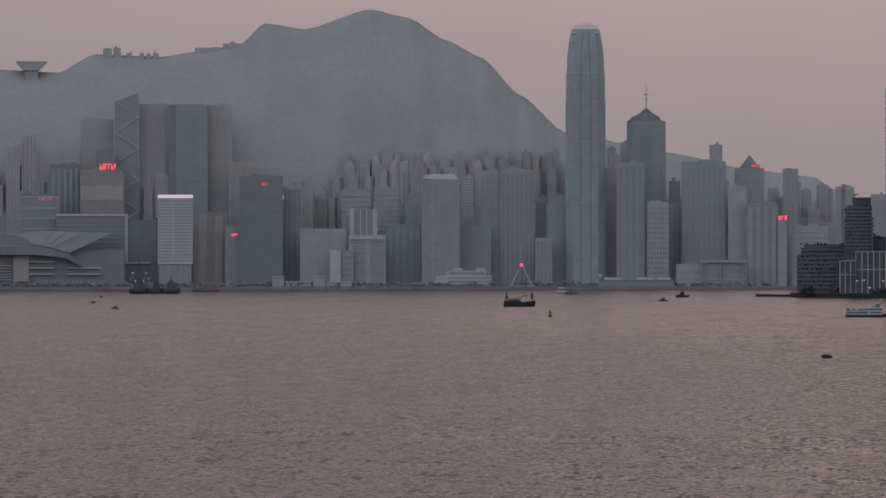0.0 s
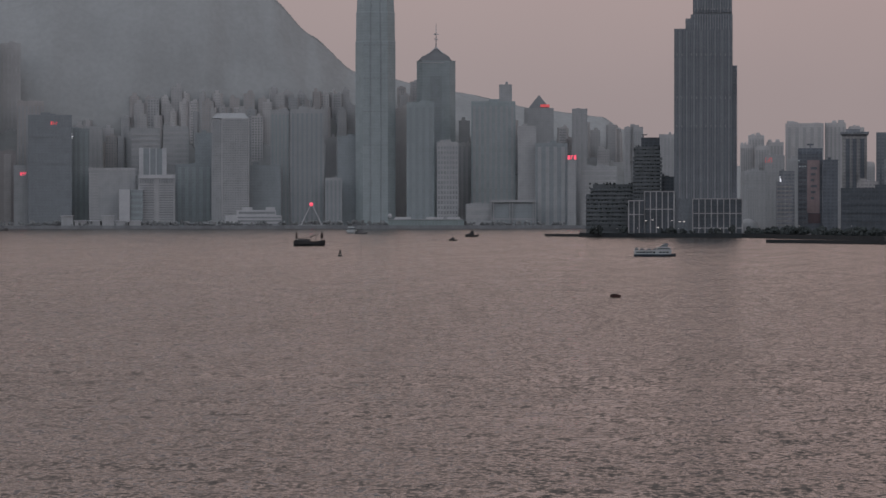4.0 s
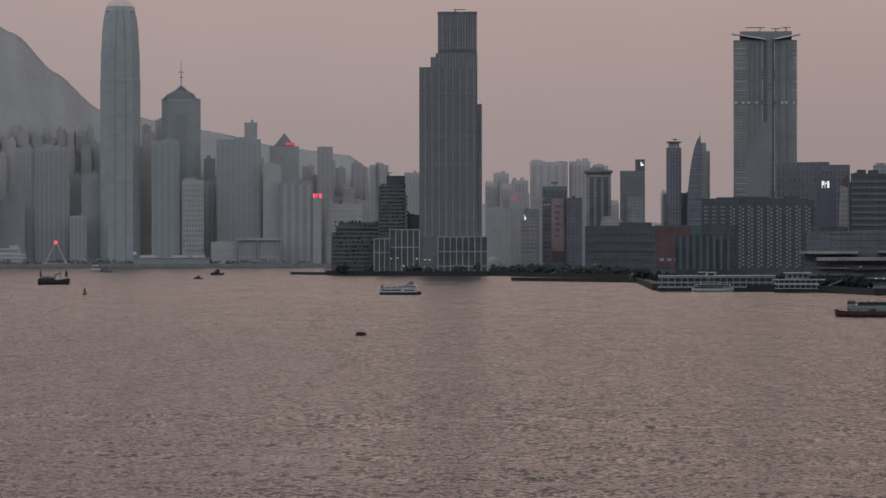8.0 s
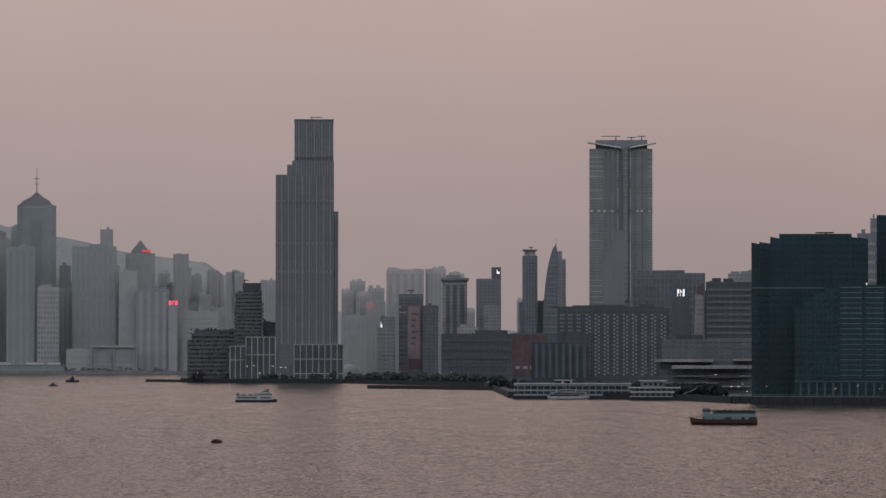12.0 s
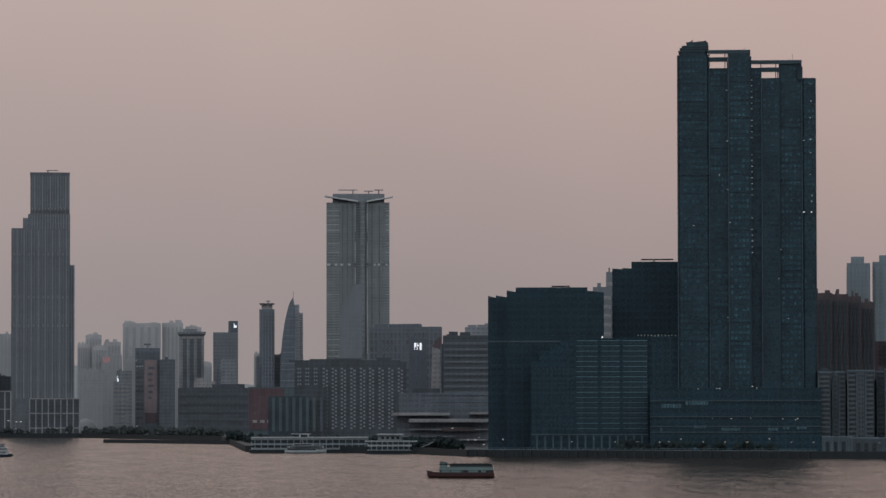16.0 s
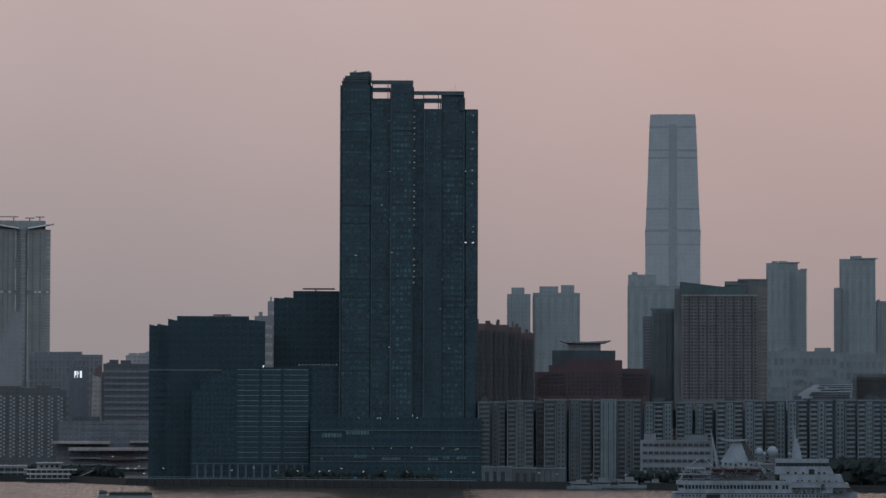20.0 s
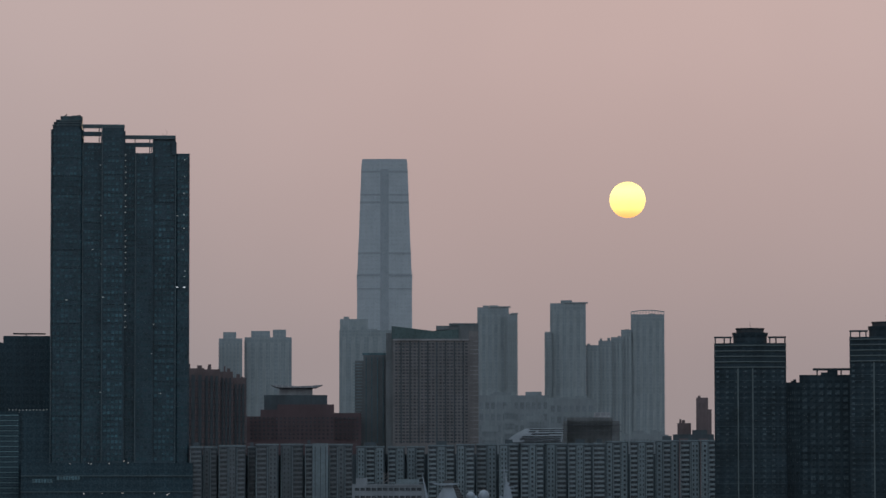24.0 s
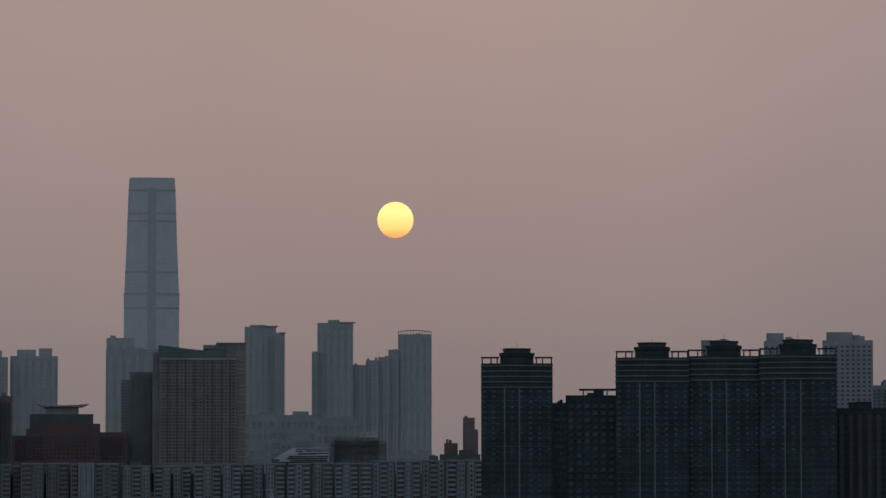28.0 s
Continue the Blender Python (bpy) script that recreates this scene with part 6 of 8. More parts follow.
# ---- behind and beside the great slab ----
def brown_towers():
    for t, y in (((11.241, 2150, 12.16, 86.15), 0), ((11.511, 2152, 9.399, 85.58), 1), ((11.725, 2155, 7.267, 84.42), 0), ((11.917, 2158, 7.257, 81.09), 1)):
        r = tower("brown tiled apartment tower with vertical ribs", *t, NEAR_BROWN, deep=18, z0=2.6, look_of="fins", pane=NEAR_SHADE, n=3, group="brown apartment towers", name="apartment_tower", plant=2)
        w, h = t[2], t[3] - 2.6
        bands(r, "floor_edge", NEAR_SHADE, -w / 2, w / 2, h * 0.2, h * 0.95, 20, 0.12, proud=0.3)
    for t in ((11.786, 3000, 17.85, 134.2), (12.334, 3010, 36.19, 135.5)):
        w = t[2]
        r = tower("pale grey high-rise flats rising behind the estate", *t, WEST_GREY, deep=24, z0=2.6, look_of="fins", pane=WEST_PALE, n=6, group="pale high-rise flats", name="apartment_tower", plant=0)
        h = t[3] - 2.6
        for a, b in (((-0.32, 0.24),) if w < 25 else ((-0.36, 0.04), (0.1, 0.38))):
            block(r, w * a, w * b, 3, 18, h, h + 5.0 + (a > 0), WEST_GREY, "lift_tower")
        windows(r, "balcony", MID_GREY, -w / 2 - 0.5, -w / 2 + 0.6, h * 0.3, h * 0.98, 1, 30, 0.9, 0.4, proud=0.5)


brown_towers()


def brick_palace():
    d = 2260
    r = thing("brick_block", "dark red stepped brick block under a grey winged roof", "building", 12.844, d, 2.6)
    q = d / 6930
    X = lambda x: (x - 1045) * q
    Z = lambda y: (848 - y) * q
    for x0, x1, y, dy in ((945, 970, 664, 1.5), (970, 1000, 652, 0.7), (1000, 1100, 643, 0), (1100, 1148, 658, 0.9)):
        block(r, X(x0), X(x1), dy, 30, 0, Z(y), NEAR_RED, "wing")
    block(r, X(976), X(1088), 4, 26, Z(652), Z(626), NEAR_SHADE, "upper_storey")
    block(r, X(1003), X(1062), 6, 24, Z(626), Z(614), MID_BLUE, "roof_hall")
    part("winged_roof", Geo().slab([(X(988), Z(608)), (X(1000), Z(613)), (X(1068), Z(613)), (X(1080), Z(608)), (X(1060), Z(609.5)), (X(1035), Z(610.5)), (X(1010), Z(609))], 2, 26), MID_GREY, r)
    windows(r, "window", NEAR_HOLE, X(950), X(1145), Z(706), Z(664), 26, 6, 0.5, 0.5, y=0, cap=60)
    # Lit windows get a tan colour in place of their glow.
    for j in range(6):
        part("lit_window", Geo().box(X(1139) - 0.3, X(1139) + 0.3, 0.2, 0.5, Z(690 + 6 * j), Z(688 + 6 * j)), TAN_PANE, r)


brick_palace()


def estate_blocks():
    """Long estate of mid-rise blocks with recessed balconies."""
    rng = random.Random(31)

    items = [(11.286, 1985, 6.328, 42.29), (11.493, 1990, 6.918, 42.36), (11.812, 1982, 13.48, 42.92), (12.098, 1992, 4.033, 42.47), (12.322, 1980, 11.44, 43.55), (12.686, 1984, 11.45, 43.65), (12.930, 1978, 3.704, 43.36),
             (13.099, 1974, 7.953, 43.65), (13.399, 1978, 11.65, 43.46)]
    items += [(13.830, 2060, 14.74, 43.11), (14.207, 2064, 8.833, 42.94), (14.493, 2066, 9.406, 43.04), (14.867, 2040, 13.88, 43.52), (15.220, 2036, 9.485, 43.89),
             (15.530, 2044, 10.92, 44.06), (15.852, 2036, 10.27, 44.09), (16.196, 2032, 11.9, 44.18), (16.543, 2036, 11.01, 44.34), (16.892, 2030, 12.04, 44.13),
             (17.431, 2030, 11.72, 45.32), (17.794, 2026, 12.26, 45.32), (18.161, 2030, 11.97, 45.7), (18.499, 2024, 10.17, 45.69), (18.766, 2020, 7.523, 45.69), (17.172, 2028, 6.685, 44.22)]
    tone = "ddgdggdwggggggggggggggggg"
    for i, (az, d, w, h) in enumerate(items):
        k = tone[i]
        wall = {"d": NEAR_SHADE, "g": NEAR_SHADE, "w": NEAR_GREY}[k]
        r = thing("apartment_block", "grimy mid-rise apartment block with stacked recessed balconies" if k != "w" else "pale grey windowless end of an apartment block", "apartment block", az, d, 2.6, group="mid-rise estate blocks")
        h -= 2.6
        block(r, -w / 2, w / 2, 0.6, 18, 0, h, wall)
        n = max(1, round(w / 4.6))
        floors = 16
        if k == "w":
            fins(r, "groove", NEAR_SHADE, -w / 2, w / 2, h * 0.05, h * 0.98, 3, 0.35, y=0.6, proud=0.2)
        else:
            p = w / n
            for j in range(n):
                x = -w / 2 + p * (j + 0.5)
                part("corner_rib", shared_box("corner_rib", 0.4, 0.5, h * 0.95, NEAR_GREY), NEAR_GREY, r, at=(x - p * 0.46, 0.6, h * 0.5))
                if (i + j) % 2 == 0 or n == 1:
                    # Dark panel on the wall stands in for the shade inside a recess.
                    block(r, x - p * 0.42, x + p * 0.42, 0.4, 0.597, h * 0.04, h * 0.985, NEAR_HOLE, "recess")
                    windows(r, "balcony", NEAR_GREY if i > 8 else ESTATE_DIM, x - p * 0.42, x + p * 0.42, h * 0.05, h * 0.98, 1, floors, 0.95, 0.44, y=0.6, proud=0.7, cap=12)
                else:
                    block(r, x - p * 0.36, x + p * 0.36, 0.1, 0.597, h * 0.03, h * 0.99, NEAR_GREY if i > 8 else ESTATE_DIM, "wall_panel")
                    windows(r, "window", NEAR_HOLE, x - p * 0.34, x + p * 0.34, h * 0.05, h * 0.97, 2 if p > 4 else 1, floors, 0.4, 0.5, y=0.1, proud=0.1, cap=12)
        block(r, -w / 2 - 0.15, w / 2 + 0.15, 0.3, 18.2, h, h + 0.7, NEAR_GREY, "roof_edge")
        if i % 3 == 0:
            block(r, -w * 0.2, w * 0.2, 4, 10, h + 0.7, h + 2.8, NEAR_SHADE, "lift_room")


def gap_walls():
    # Added block-high dark walls stand in for the shade between the blocks.
    az, d, w, h = 12.400, 2002, 84.13, 5.278
    r = thing("estate_gap_wall", "dark wall added behind the estate blocks to close their gaps", "podium", az, d, 2.6)
    block(r, -w / 2, w / 2, 0, 14, 0, 36, NEAR_SHADE)
    az, d, w, h = 15.835, 2070, 163, 6.077
    r = thing("estate_gap_wall", "dark wall added behind the estate blocks to close their gaps", "podium", az, d, 2.6)
    block(r, -w / 2, w / 2, 0, 14, 0, 37, NEAR_SHADE)


estate_blocks()
gap_walls()


def low_white_building():
    d = 1945
    r = thing("low_block", "low off-white institutional block with square window bays", "building", 14.097, d, 2.6)
    q = d / 6940
    X = lambda x: (x - 1198) * q
    Z = lambda y: (857 - y) * q
    block(r, X(1133), X(1262), 1, 20, 0, Z(781), NEAR_WHITE)
    block(r, X(1140), X(1160), 2, 18, Z(781), Z(770), NEAR_WHITE, "roof_house")
    block(r, X(1211), X(1252), 2, 18, Z(781), Z(772), NEAR_GREY, "roof_house")
    for j in range(4):
        for i in range(12):
            x = 1138 + 10 * i
            part("window", shared_box("window", 8 * q, 0.3, 5 * q, NEAR_HOLE), NEAR_HOLE, r, at=(X(x + 4), 1.0, Z(790 + 14 * j)))
    block(r, X(1163), X(1262), 0.5, 0.997, Z(784), Z(781), NEAR_WHITE, "roof_edge")
    g = thing("gantry", "dull tan steel gantry on a roof", "gantry", 14.057, 1950, 2.6 + 76 * 1945 / 6940)
    for s in (-1, 1):
        part("leg", Geo().tube((s * 1.2, 0, 0), (s * 1.0, 0, 6), 0.25, n=6), TAN_PANE, g)
    for z in (0.6, 2.4, 4.2):
        part("cross_brace", Geo().tube((-1.1, 0, z), (1.1, 0, z + 1.5), 0.18, n=6), TAN_PANE, g)
    # sheds, barges along the quay
    for x0, x1, y, m in ((852, 905, 829, NEAR_GREY), (906, 1000, 831, ESTATE_DIM)):
        rr = thing("quay_shed", "grey-blue corrugated shed on the quay", "shed", 11.850, 1925, 2.6)
        xx = lambda x: (x - 925) * 1925 / 6940
        zz = lambda v: (858 - v) * 1925 / 6940
        block(rr, xx(x0), xx(x1), 0, 10, 0, zz(y + 2), m)
        part("roof", Geo().slab([(xx(x0) - 0.3, zz(y + 2)), (xx(x1) + 0.3, zz(y + 2)), (xx(x1), zz(y)), (xx(x0), zz(y))], -0.4, 10.4), NEAR_GREY, rr)
        fins(rr, "panel_joint", NEAR_SHADE, xx(x0), xx(x1), 0.2, zz(y + 3), 9, 0.15)
        for k in range(3):
            part("shutter", Geo().box(xx(x0 + 6 + 14 * k), xx(x0 + 13 + 14 * k), -0.2, -0.01, 0, zz(y + 9)), NEAR_HOLE, rr)


low_white_building()


SLAB_TILE = surface("dull_beige_tile", (0.1, 0.097, 0.101), vary=0.15)
SLAB_TOP = surface("dark_green_glass", (0.045, 0.072, 0.076), rough=0.35, vary=0.12, spec=0.15)
SLAB_SIDE = surface("grey_green_tile", (0.078, 0.088, 0.096), vary=0.15)
SLAB_PANE = surface("shaded_window_glass", (0.036, 0.044, 0.052), rough=0.3, vary=0.15, random_tint=0.3, spec=0.15)


def balcony_slab():
    d = 2270
    r = thing("apartment_slab", "tall brown-grey slab with a dense grid of windows", "apartment block", 14.734, d, 2.6, group="slabs behind the estate")
    q = d / 6940
    X = lambda x: (x - 1275) * q
    Z = lambda y: (848 - y) * q
    block(r, X(1193), X(1205), 1.5, 26, 0, Z(516), SLAB_SIDE, "side_wing")
    block(r, X(1205), X(1340), 0, 26, 0, Z(527), SLAB_TILE)
    block(r, X(1340), X(1357), 1, 26, 0, Z(513), SLAB_TILE, "end_wing")
    part("top_storey", Geo().slab([(X(1203), Z(527)), (X(1322), Z(527)), (X(1322), Z(510)), (X(1278), Z(513)), (X(1203), Z(504))], -0.5, 24), SLAB_TOP, r, "dark green glazed top storey")
    block(r, X(1282), X(1354), 4, 22, Z(510), Z(503), SLAB_SIDE, "roof_house")
    block(r, X(1305), X(1357), 4.5, 20, Z(503), Z(499), SLAB_SIDE, "roof_house")
    block(r, X(1322), X(1357), 1.4, 22, Z(527), Z(503), SLAB_SIDE, "roof_house")
    fins(r, "roof_post", NEAR_BAND, X(1305), X(1357), Z(503), Z(498), 12, 0.3, y=3.5)
    windows(r, "window", SLAB_PANE, X(1208), X(1339), Z(712), Z(533), 20, 31, 0.66, 0.5, proud=0.15, cap=150)
    block(r, X(1205), X(1340), -0.7, -0.003, Z(530), Z(527), TAN_PANE, "cornice")
    fins(r, "joint", SLAB_PANE, X(1212), X(1338), Z(712), Z(531), 8, 0.9, proud=0.22)
    block(r, X(1205.5), X(1209.5), -0.6, -0.003, Z(712), Z(530), TAN_PANE, "edge_pier")
    bands(r, "ledge", TAN_PANE, X(1342), X(1357.6), Z(712), Z(520), 26, 0.25, y=1, proud=0.3)
    r = thing("apartment_slab", "dark apartment tower with stacked balconies on its edge", "apartment block", 13.825, 2290, 2.6, group="slabs behind the estate")
    q4 = 2290 / 6940
    X4 = lambda x: (x - 1164) * q4
    Z4 = lambda y: (848 - y) * q4
    block(r, X4(1137), X4(1152), 0.8, 20, 0, Z4(566), SLAB_SIDE, "side_wing")
    block(r, X4(1152), X4(1195), 0, 20, 0, Z4(556), SLAB_SIDE)
    bands(r, "balcony", NEAR_GREY, X4(1134.5), X4(1150), Z4(712), Z4(568), 26, 0.3, y=0.8, proud=0.4)
    fins(r, "rib", NEAR_BAND, X4(1152), X4(1192), Z4(712), Z4(560), 4, 0.5)
    block(r, X4(1150), X4(1192), 2, 16, Z4(556), Z4(552), NEAR_BAND, "roof_house")


balcony_slab()


def tallest_west():
    az, d, w, h = 14.036, 3920, 46.1, 347.8
    r = thing("skyscraper", "very tall pale blue-grey glass tower with softly tapering sides", "skyscraper", az, d, 2.6)
    h -= 2.6
    # widths grow downwards
    def ring(k, z, notch=0.0):
        a = w / 2 * k
        return [(-a, 2, z), (-a * 0.17, 0, z), (a * 0.17, 0, z), (a, 2, z), (a, 40, z), (-a, 40, z)]
    levels = ((0, 1.21), (0.12, 1.21), (0.62, 1.195), (0.66, 1.21), (0.67, 1.18), (0.80, 1.1), (0.92, 1.04), (0.985, 1.0), (1.0, 0.97))
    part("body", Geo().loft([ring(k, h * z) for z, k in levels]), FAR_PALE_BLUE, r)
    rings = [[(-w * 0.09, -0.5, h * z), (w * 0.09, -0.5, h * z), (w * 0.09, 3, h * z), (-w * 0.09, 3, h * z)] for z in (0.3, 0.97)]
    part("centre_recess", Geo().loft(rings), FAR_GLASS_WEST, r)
    def width(z):
        for (a, k), (b, m) in zip(levels, levels[1:]):
            if a <= z <= b:
                return k + (m - k) * (z - a) / (b - a)
    for z, t in ((0.96, 2.0), (0.893, 1.6), (0.87, 2.2), (0.722, 2.0), (0.658, 2.6), (0.62, 1.2)):
        part("plant_floor", Geo().loft([ring(width(z) * 1.006, h * z), ring(width(z + t / h) * 1.006, h * z + t)]), FAR_GLASS_WEST, r).location.y = -0.25
    for s in (-1, 1):
        part("roof_wing", Geo().slab([(s * w * 0.6, h * 0.664), (s * w * 0.6, h * 0.672), (s * w * 0.56, h * 0.664)][::s], 1, 6), FAR_WHITE, r)


tallest_west()
WEST = "towers on the western reclamation"


def west(label, t, wall, **k):
    return tower(label, *t, wall, z0=2.6, group=WEST, deep=26, **k)


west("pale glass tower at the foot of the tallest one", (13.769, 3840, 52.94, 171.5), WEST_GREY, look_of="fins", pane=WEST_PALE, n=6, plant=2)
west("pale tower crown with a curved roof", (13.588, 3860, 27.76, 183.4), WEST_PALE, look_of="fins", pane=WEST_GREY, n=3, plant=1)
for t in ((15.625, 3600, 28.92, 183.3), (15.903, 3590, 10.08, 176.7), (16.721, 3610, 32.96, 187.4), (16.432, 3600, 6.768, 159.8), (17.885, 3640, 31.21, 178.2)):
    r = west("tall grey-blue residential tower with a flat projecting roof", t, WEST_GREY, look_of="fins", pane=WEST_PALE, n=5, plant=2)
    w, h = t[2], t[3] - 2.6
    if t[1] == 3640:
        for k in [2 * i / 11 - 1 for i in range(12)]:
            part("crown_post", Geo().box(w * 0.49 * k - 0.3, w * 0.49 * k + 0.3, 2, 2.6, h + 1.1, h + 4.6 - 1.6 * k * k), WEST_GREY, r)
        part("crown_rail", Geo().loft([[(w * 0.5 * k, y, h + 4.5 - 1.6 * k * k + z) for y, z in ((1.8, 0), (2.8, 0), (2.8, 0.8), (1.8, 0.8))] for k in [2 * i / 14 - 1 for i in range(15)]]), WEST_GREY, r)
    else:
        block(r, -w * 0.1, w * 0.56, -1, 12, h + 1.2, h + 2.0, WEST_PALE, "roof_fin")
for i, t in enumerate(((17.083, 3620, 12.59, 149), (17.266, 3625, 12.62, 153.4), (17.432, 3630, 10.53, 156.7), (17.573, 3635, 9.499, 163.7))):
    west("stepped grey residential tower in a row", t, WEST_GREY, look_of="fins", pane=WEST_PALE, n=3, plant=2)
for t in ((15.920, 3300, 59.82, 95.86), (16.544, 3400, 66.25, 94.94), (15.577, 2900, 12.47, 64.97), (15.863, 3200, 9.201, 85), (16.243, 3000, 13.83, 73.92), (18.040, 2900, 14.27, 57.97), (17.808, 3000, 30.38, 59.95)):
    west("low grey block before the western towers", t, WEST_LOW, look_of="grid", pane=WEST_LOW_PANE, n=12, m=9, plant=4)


def ribbed_roof():
    d = 2330
    r = thing("sports_hall", "low hall with a white ribbed curved roof", "hall", 16.278, d, 2.6)
    q = d / 6930
    X = lambda x: (x - 540) * q
    z0 = 46.5 - 2.6
    Z = lambda y: (822 - y) * q + z0
    block(r, X(482), X(690), 4, 30, 0, Z(818), NEAR_SHADE)
    part("roof_shell", Geo().loft([[(X(480), 0, Z(817)), (X(582), 0, Z(817)), (X(582), 2, Z(819)), (X(480), 2, Z(819))], [(X(497), 4, Z(804)), (X(584), 4, Z(803)), (X(584), 7, Z(808)), (X(497), 7, Z(808))],
                                  [(X(518), 9, Z(792.5)), (X(587), 9, Z(791)), (X(587), 13, Z(796)), (X(518), 13, Z(796))]]), NEAR_WHITE, r, "white sloping roof sheet")
    for a, b, y, h, dy in ((524, 586, 793.3, 1.4, 8.2), (522, 536, 797.2, 2.0, 6.4), (540, 584, 796.4, 1.5, 6.7), (527, 560, 801.2, 3.2, 4.6), (556, 583, 800.6, 1.6, 4.8), (511, 582, 806.0, 1.6, 2.8), (508, 580, 809.8, 1.9, 1.6), (514, 580, 813.6, 2.0, 0.6)):
        part("roof_slot", Geo().slab([(X(a), Z(y + h)), (X(b), Z(y + h)), (X(b), Z(y)), (X(a + 3), Z(y))], dy - 0.7, dy + 1.5), NEAR_HOLE, r)
    for x0, x1, y in ((585, 685, 779), (592, 672, 773)):
        block(r, X(x0), X(x1), 6, 26 + (0.5 if y < 775 else 0), Z(818), Z(y), MID_SOFT, "dark_hall")
    for y in (786, 797):
        block(r, X(583), X(688), 5.4, 5.997, Z(y + 1.2), Z(y), MID_DEEP, "hall_ledge")
    block(r, X(640), X(668), 8, 18, Z(773), Z(764), MID_GREY, "roof_house")


ribbed_roof()
for t, wall in (((18.413, 2500, 8.686, 60.74), NEAR_BROWN), ((18.704, 2480, 9.338, 69.03), NEAR_BROWN), ((18.675, 2484, 7.558, 76.62), NEAR_BROWN), ((18.546, 2450, 25.52, 53.01), NEAR_SHADE)):
    tower("small dark brown tower seen between taller ones", *t, wall, deep=16, z0=2.6, look_of="fins", pane=NEAR_BROWN, n=2, group="small brown towers", plant=2)


# ---- round-cornered towers by the water ----
def curved_tower(x, w, ytop, d, twin, label):
    """A rounded apartment tower with pale ring bands, roof frames and a drum."""
    r = thing("apartment_tower", label, "apartment tower", x, d, 2.6, group="round-cornered apartment towers")
    h = ytop - 2.6
    n = 18

    def outline(k, z):
        pts = []
        for i in range(n + 1):
            u = 2 * i / n - 1
            pts.append((w / 2 * k * u, 3.2 * abs(u) ** 2.2 + 0.4 * (1 - k), z))
        pts += [(w / 2 * k, 26, z), (-w / 2 * k, 26, z)]
        return pts
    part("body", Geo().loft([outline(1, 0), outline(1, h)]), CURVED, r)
    q = d / 6930
    for j in range(5):
        z = h - (5 + 9.6 * j) * q
        part("ring_band", Geo().loft([[(a * 1.008, b - 0.5, c) for a, b, c in outline(1, z)], [(a * 1.008, b - 0.5, c) for a, b, c in outline(1, z + 0.5)]]), CURVED_BAND, r)
    zb = h - 45 * q
    for j in range(26):
        z = 3 + (zb - 6) * j / 26
        part("floor_edge", Geo().loft([[(a, b - 0.22, c) for a, b, c in outline(1, z)], [(a, b - 0.22, c) for a, b, c in outline(1, z + 0.28)]]), CURVED_PANE, r)
    for u in (-0.34, 0.07):
        part("light_strip", Geo().box(w / 2 * u - 0.3, w / 2 * u + 0.3, 3.2 * abs(u) ** 2.2 - 0.7, 3.2 * abs(u) ** 2.2 + 0.2, 2, zb), CURVED_BAND, r)
    for i in range(8):
        u = -0.9 + 0.257 * i
        yb = 3.2 * abs(u) ** 2.2
        windows(r, "window", CURVED_PANE, w / 2 * u - 0.95, w / 2 * u + 0.95, 2, zb, 1, 30, 0.75, 0.4, y=yb + 0.15, proud=0.35, cap=6)
    # roof frames and drum
    for s in (-1, 1):
        for k in (0.55, 0.72, 0.97):
            part("frame_post", Geo().box(s * w / 2 * k - 0.3, s * w / 2 * k + 0.3, 4, 4.7, h, h + 9 * q), CURVED, r)
        part("frame_beam", Geo().box(*sorted((s * w / 2 * 0.5, s * w / 2 * 1.0)), 3.8, 5, h + 9 * q, h + 12 * q), CURVED, r)
    part("drum", Geo().tube((0, 12, h), (0, 12, h + 13 * q), w * 0.235, n=20), CURVED, r)
    part("drum_ledge", Geo().tube((0, 12, h + 13 * q), (0, 12, h + 19.5 * q), w * 0.245, w * 0.252, 20), CURVED, r)
    part("drum_cap", Geo().tube((0, 12, h + 19.5 * q), (0, 12, h + 25 * q), w * 0.19, w * 0.195, 20), CURVED_BAND_DARK, r)
    part("cap_rim", Geo().tube((0, 12, h + 25 * q), (0, 12, h + 27.5 * q), w * 0.2, w * 0.205, 20), CURVED, r)
    part("aerial", Geo().tube((0, 12, h + 27.5 * q), (0, 12, h + 40 * q), 0.1, 0.05, 5), BLACK_STEEL, r)
    return r




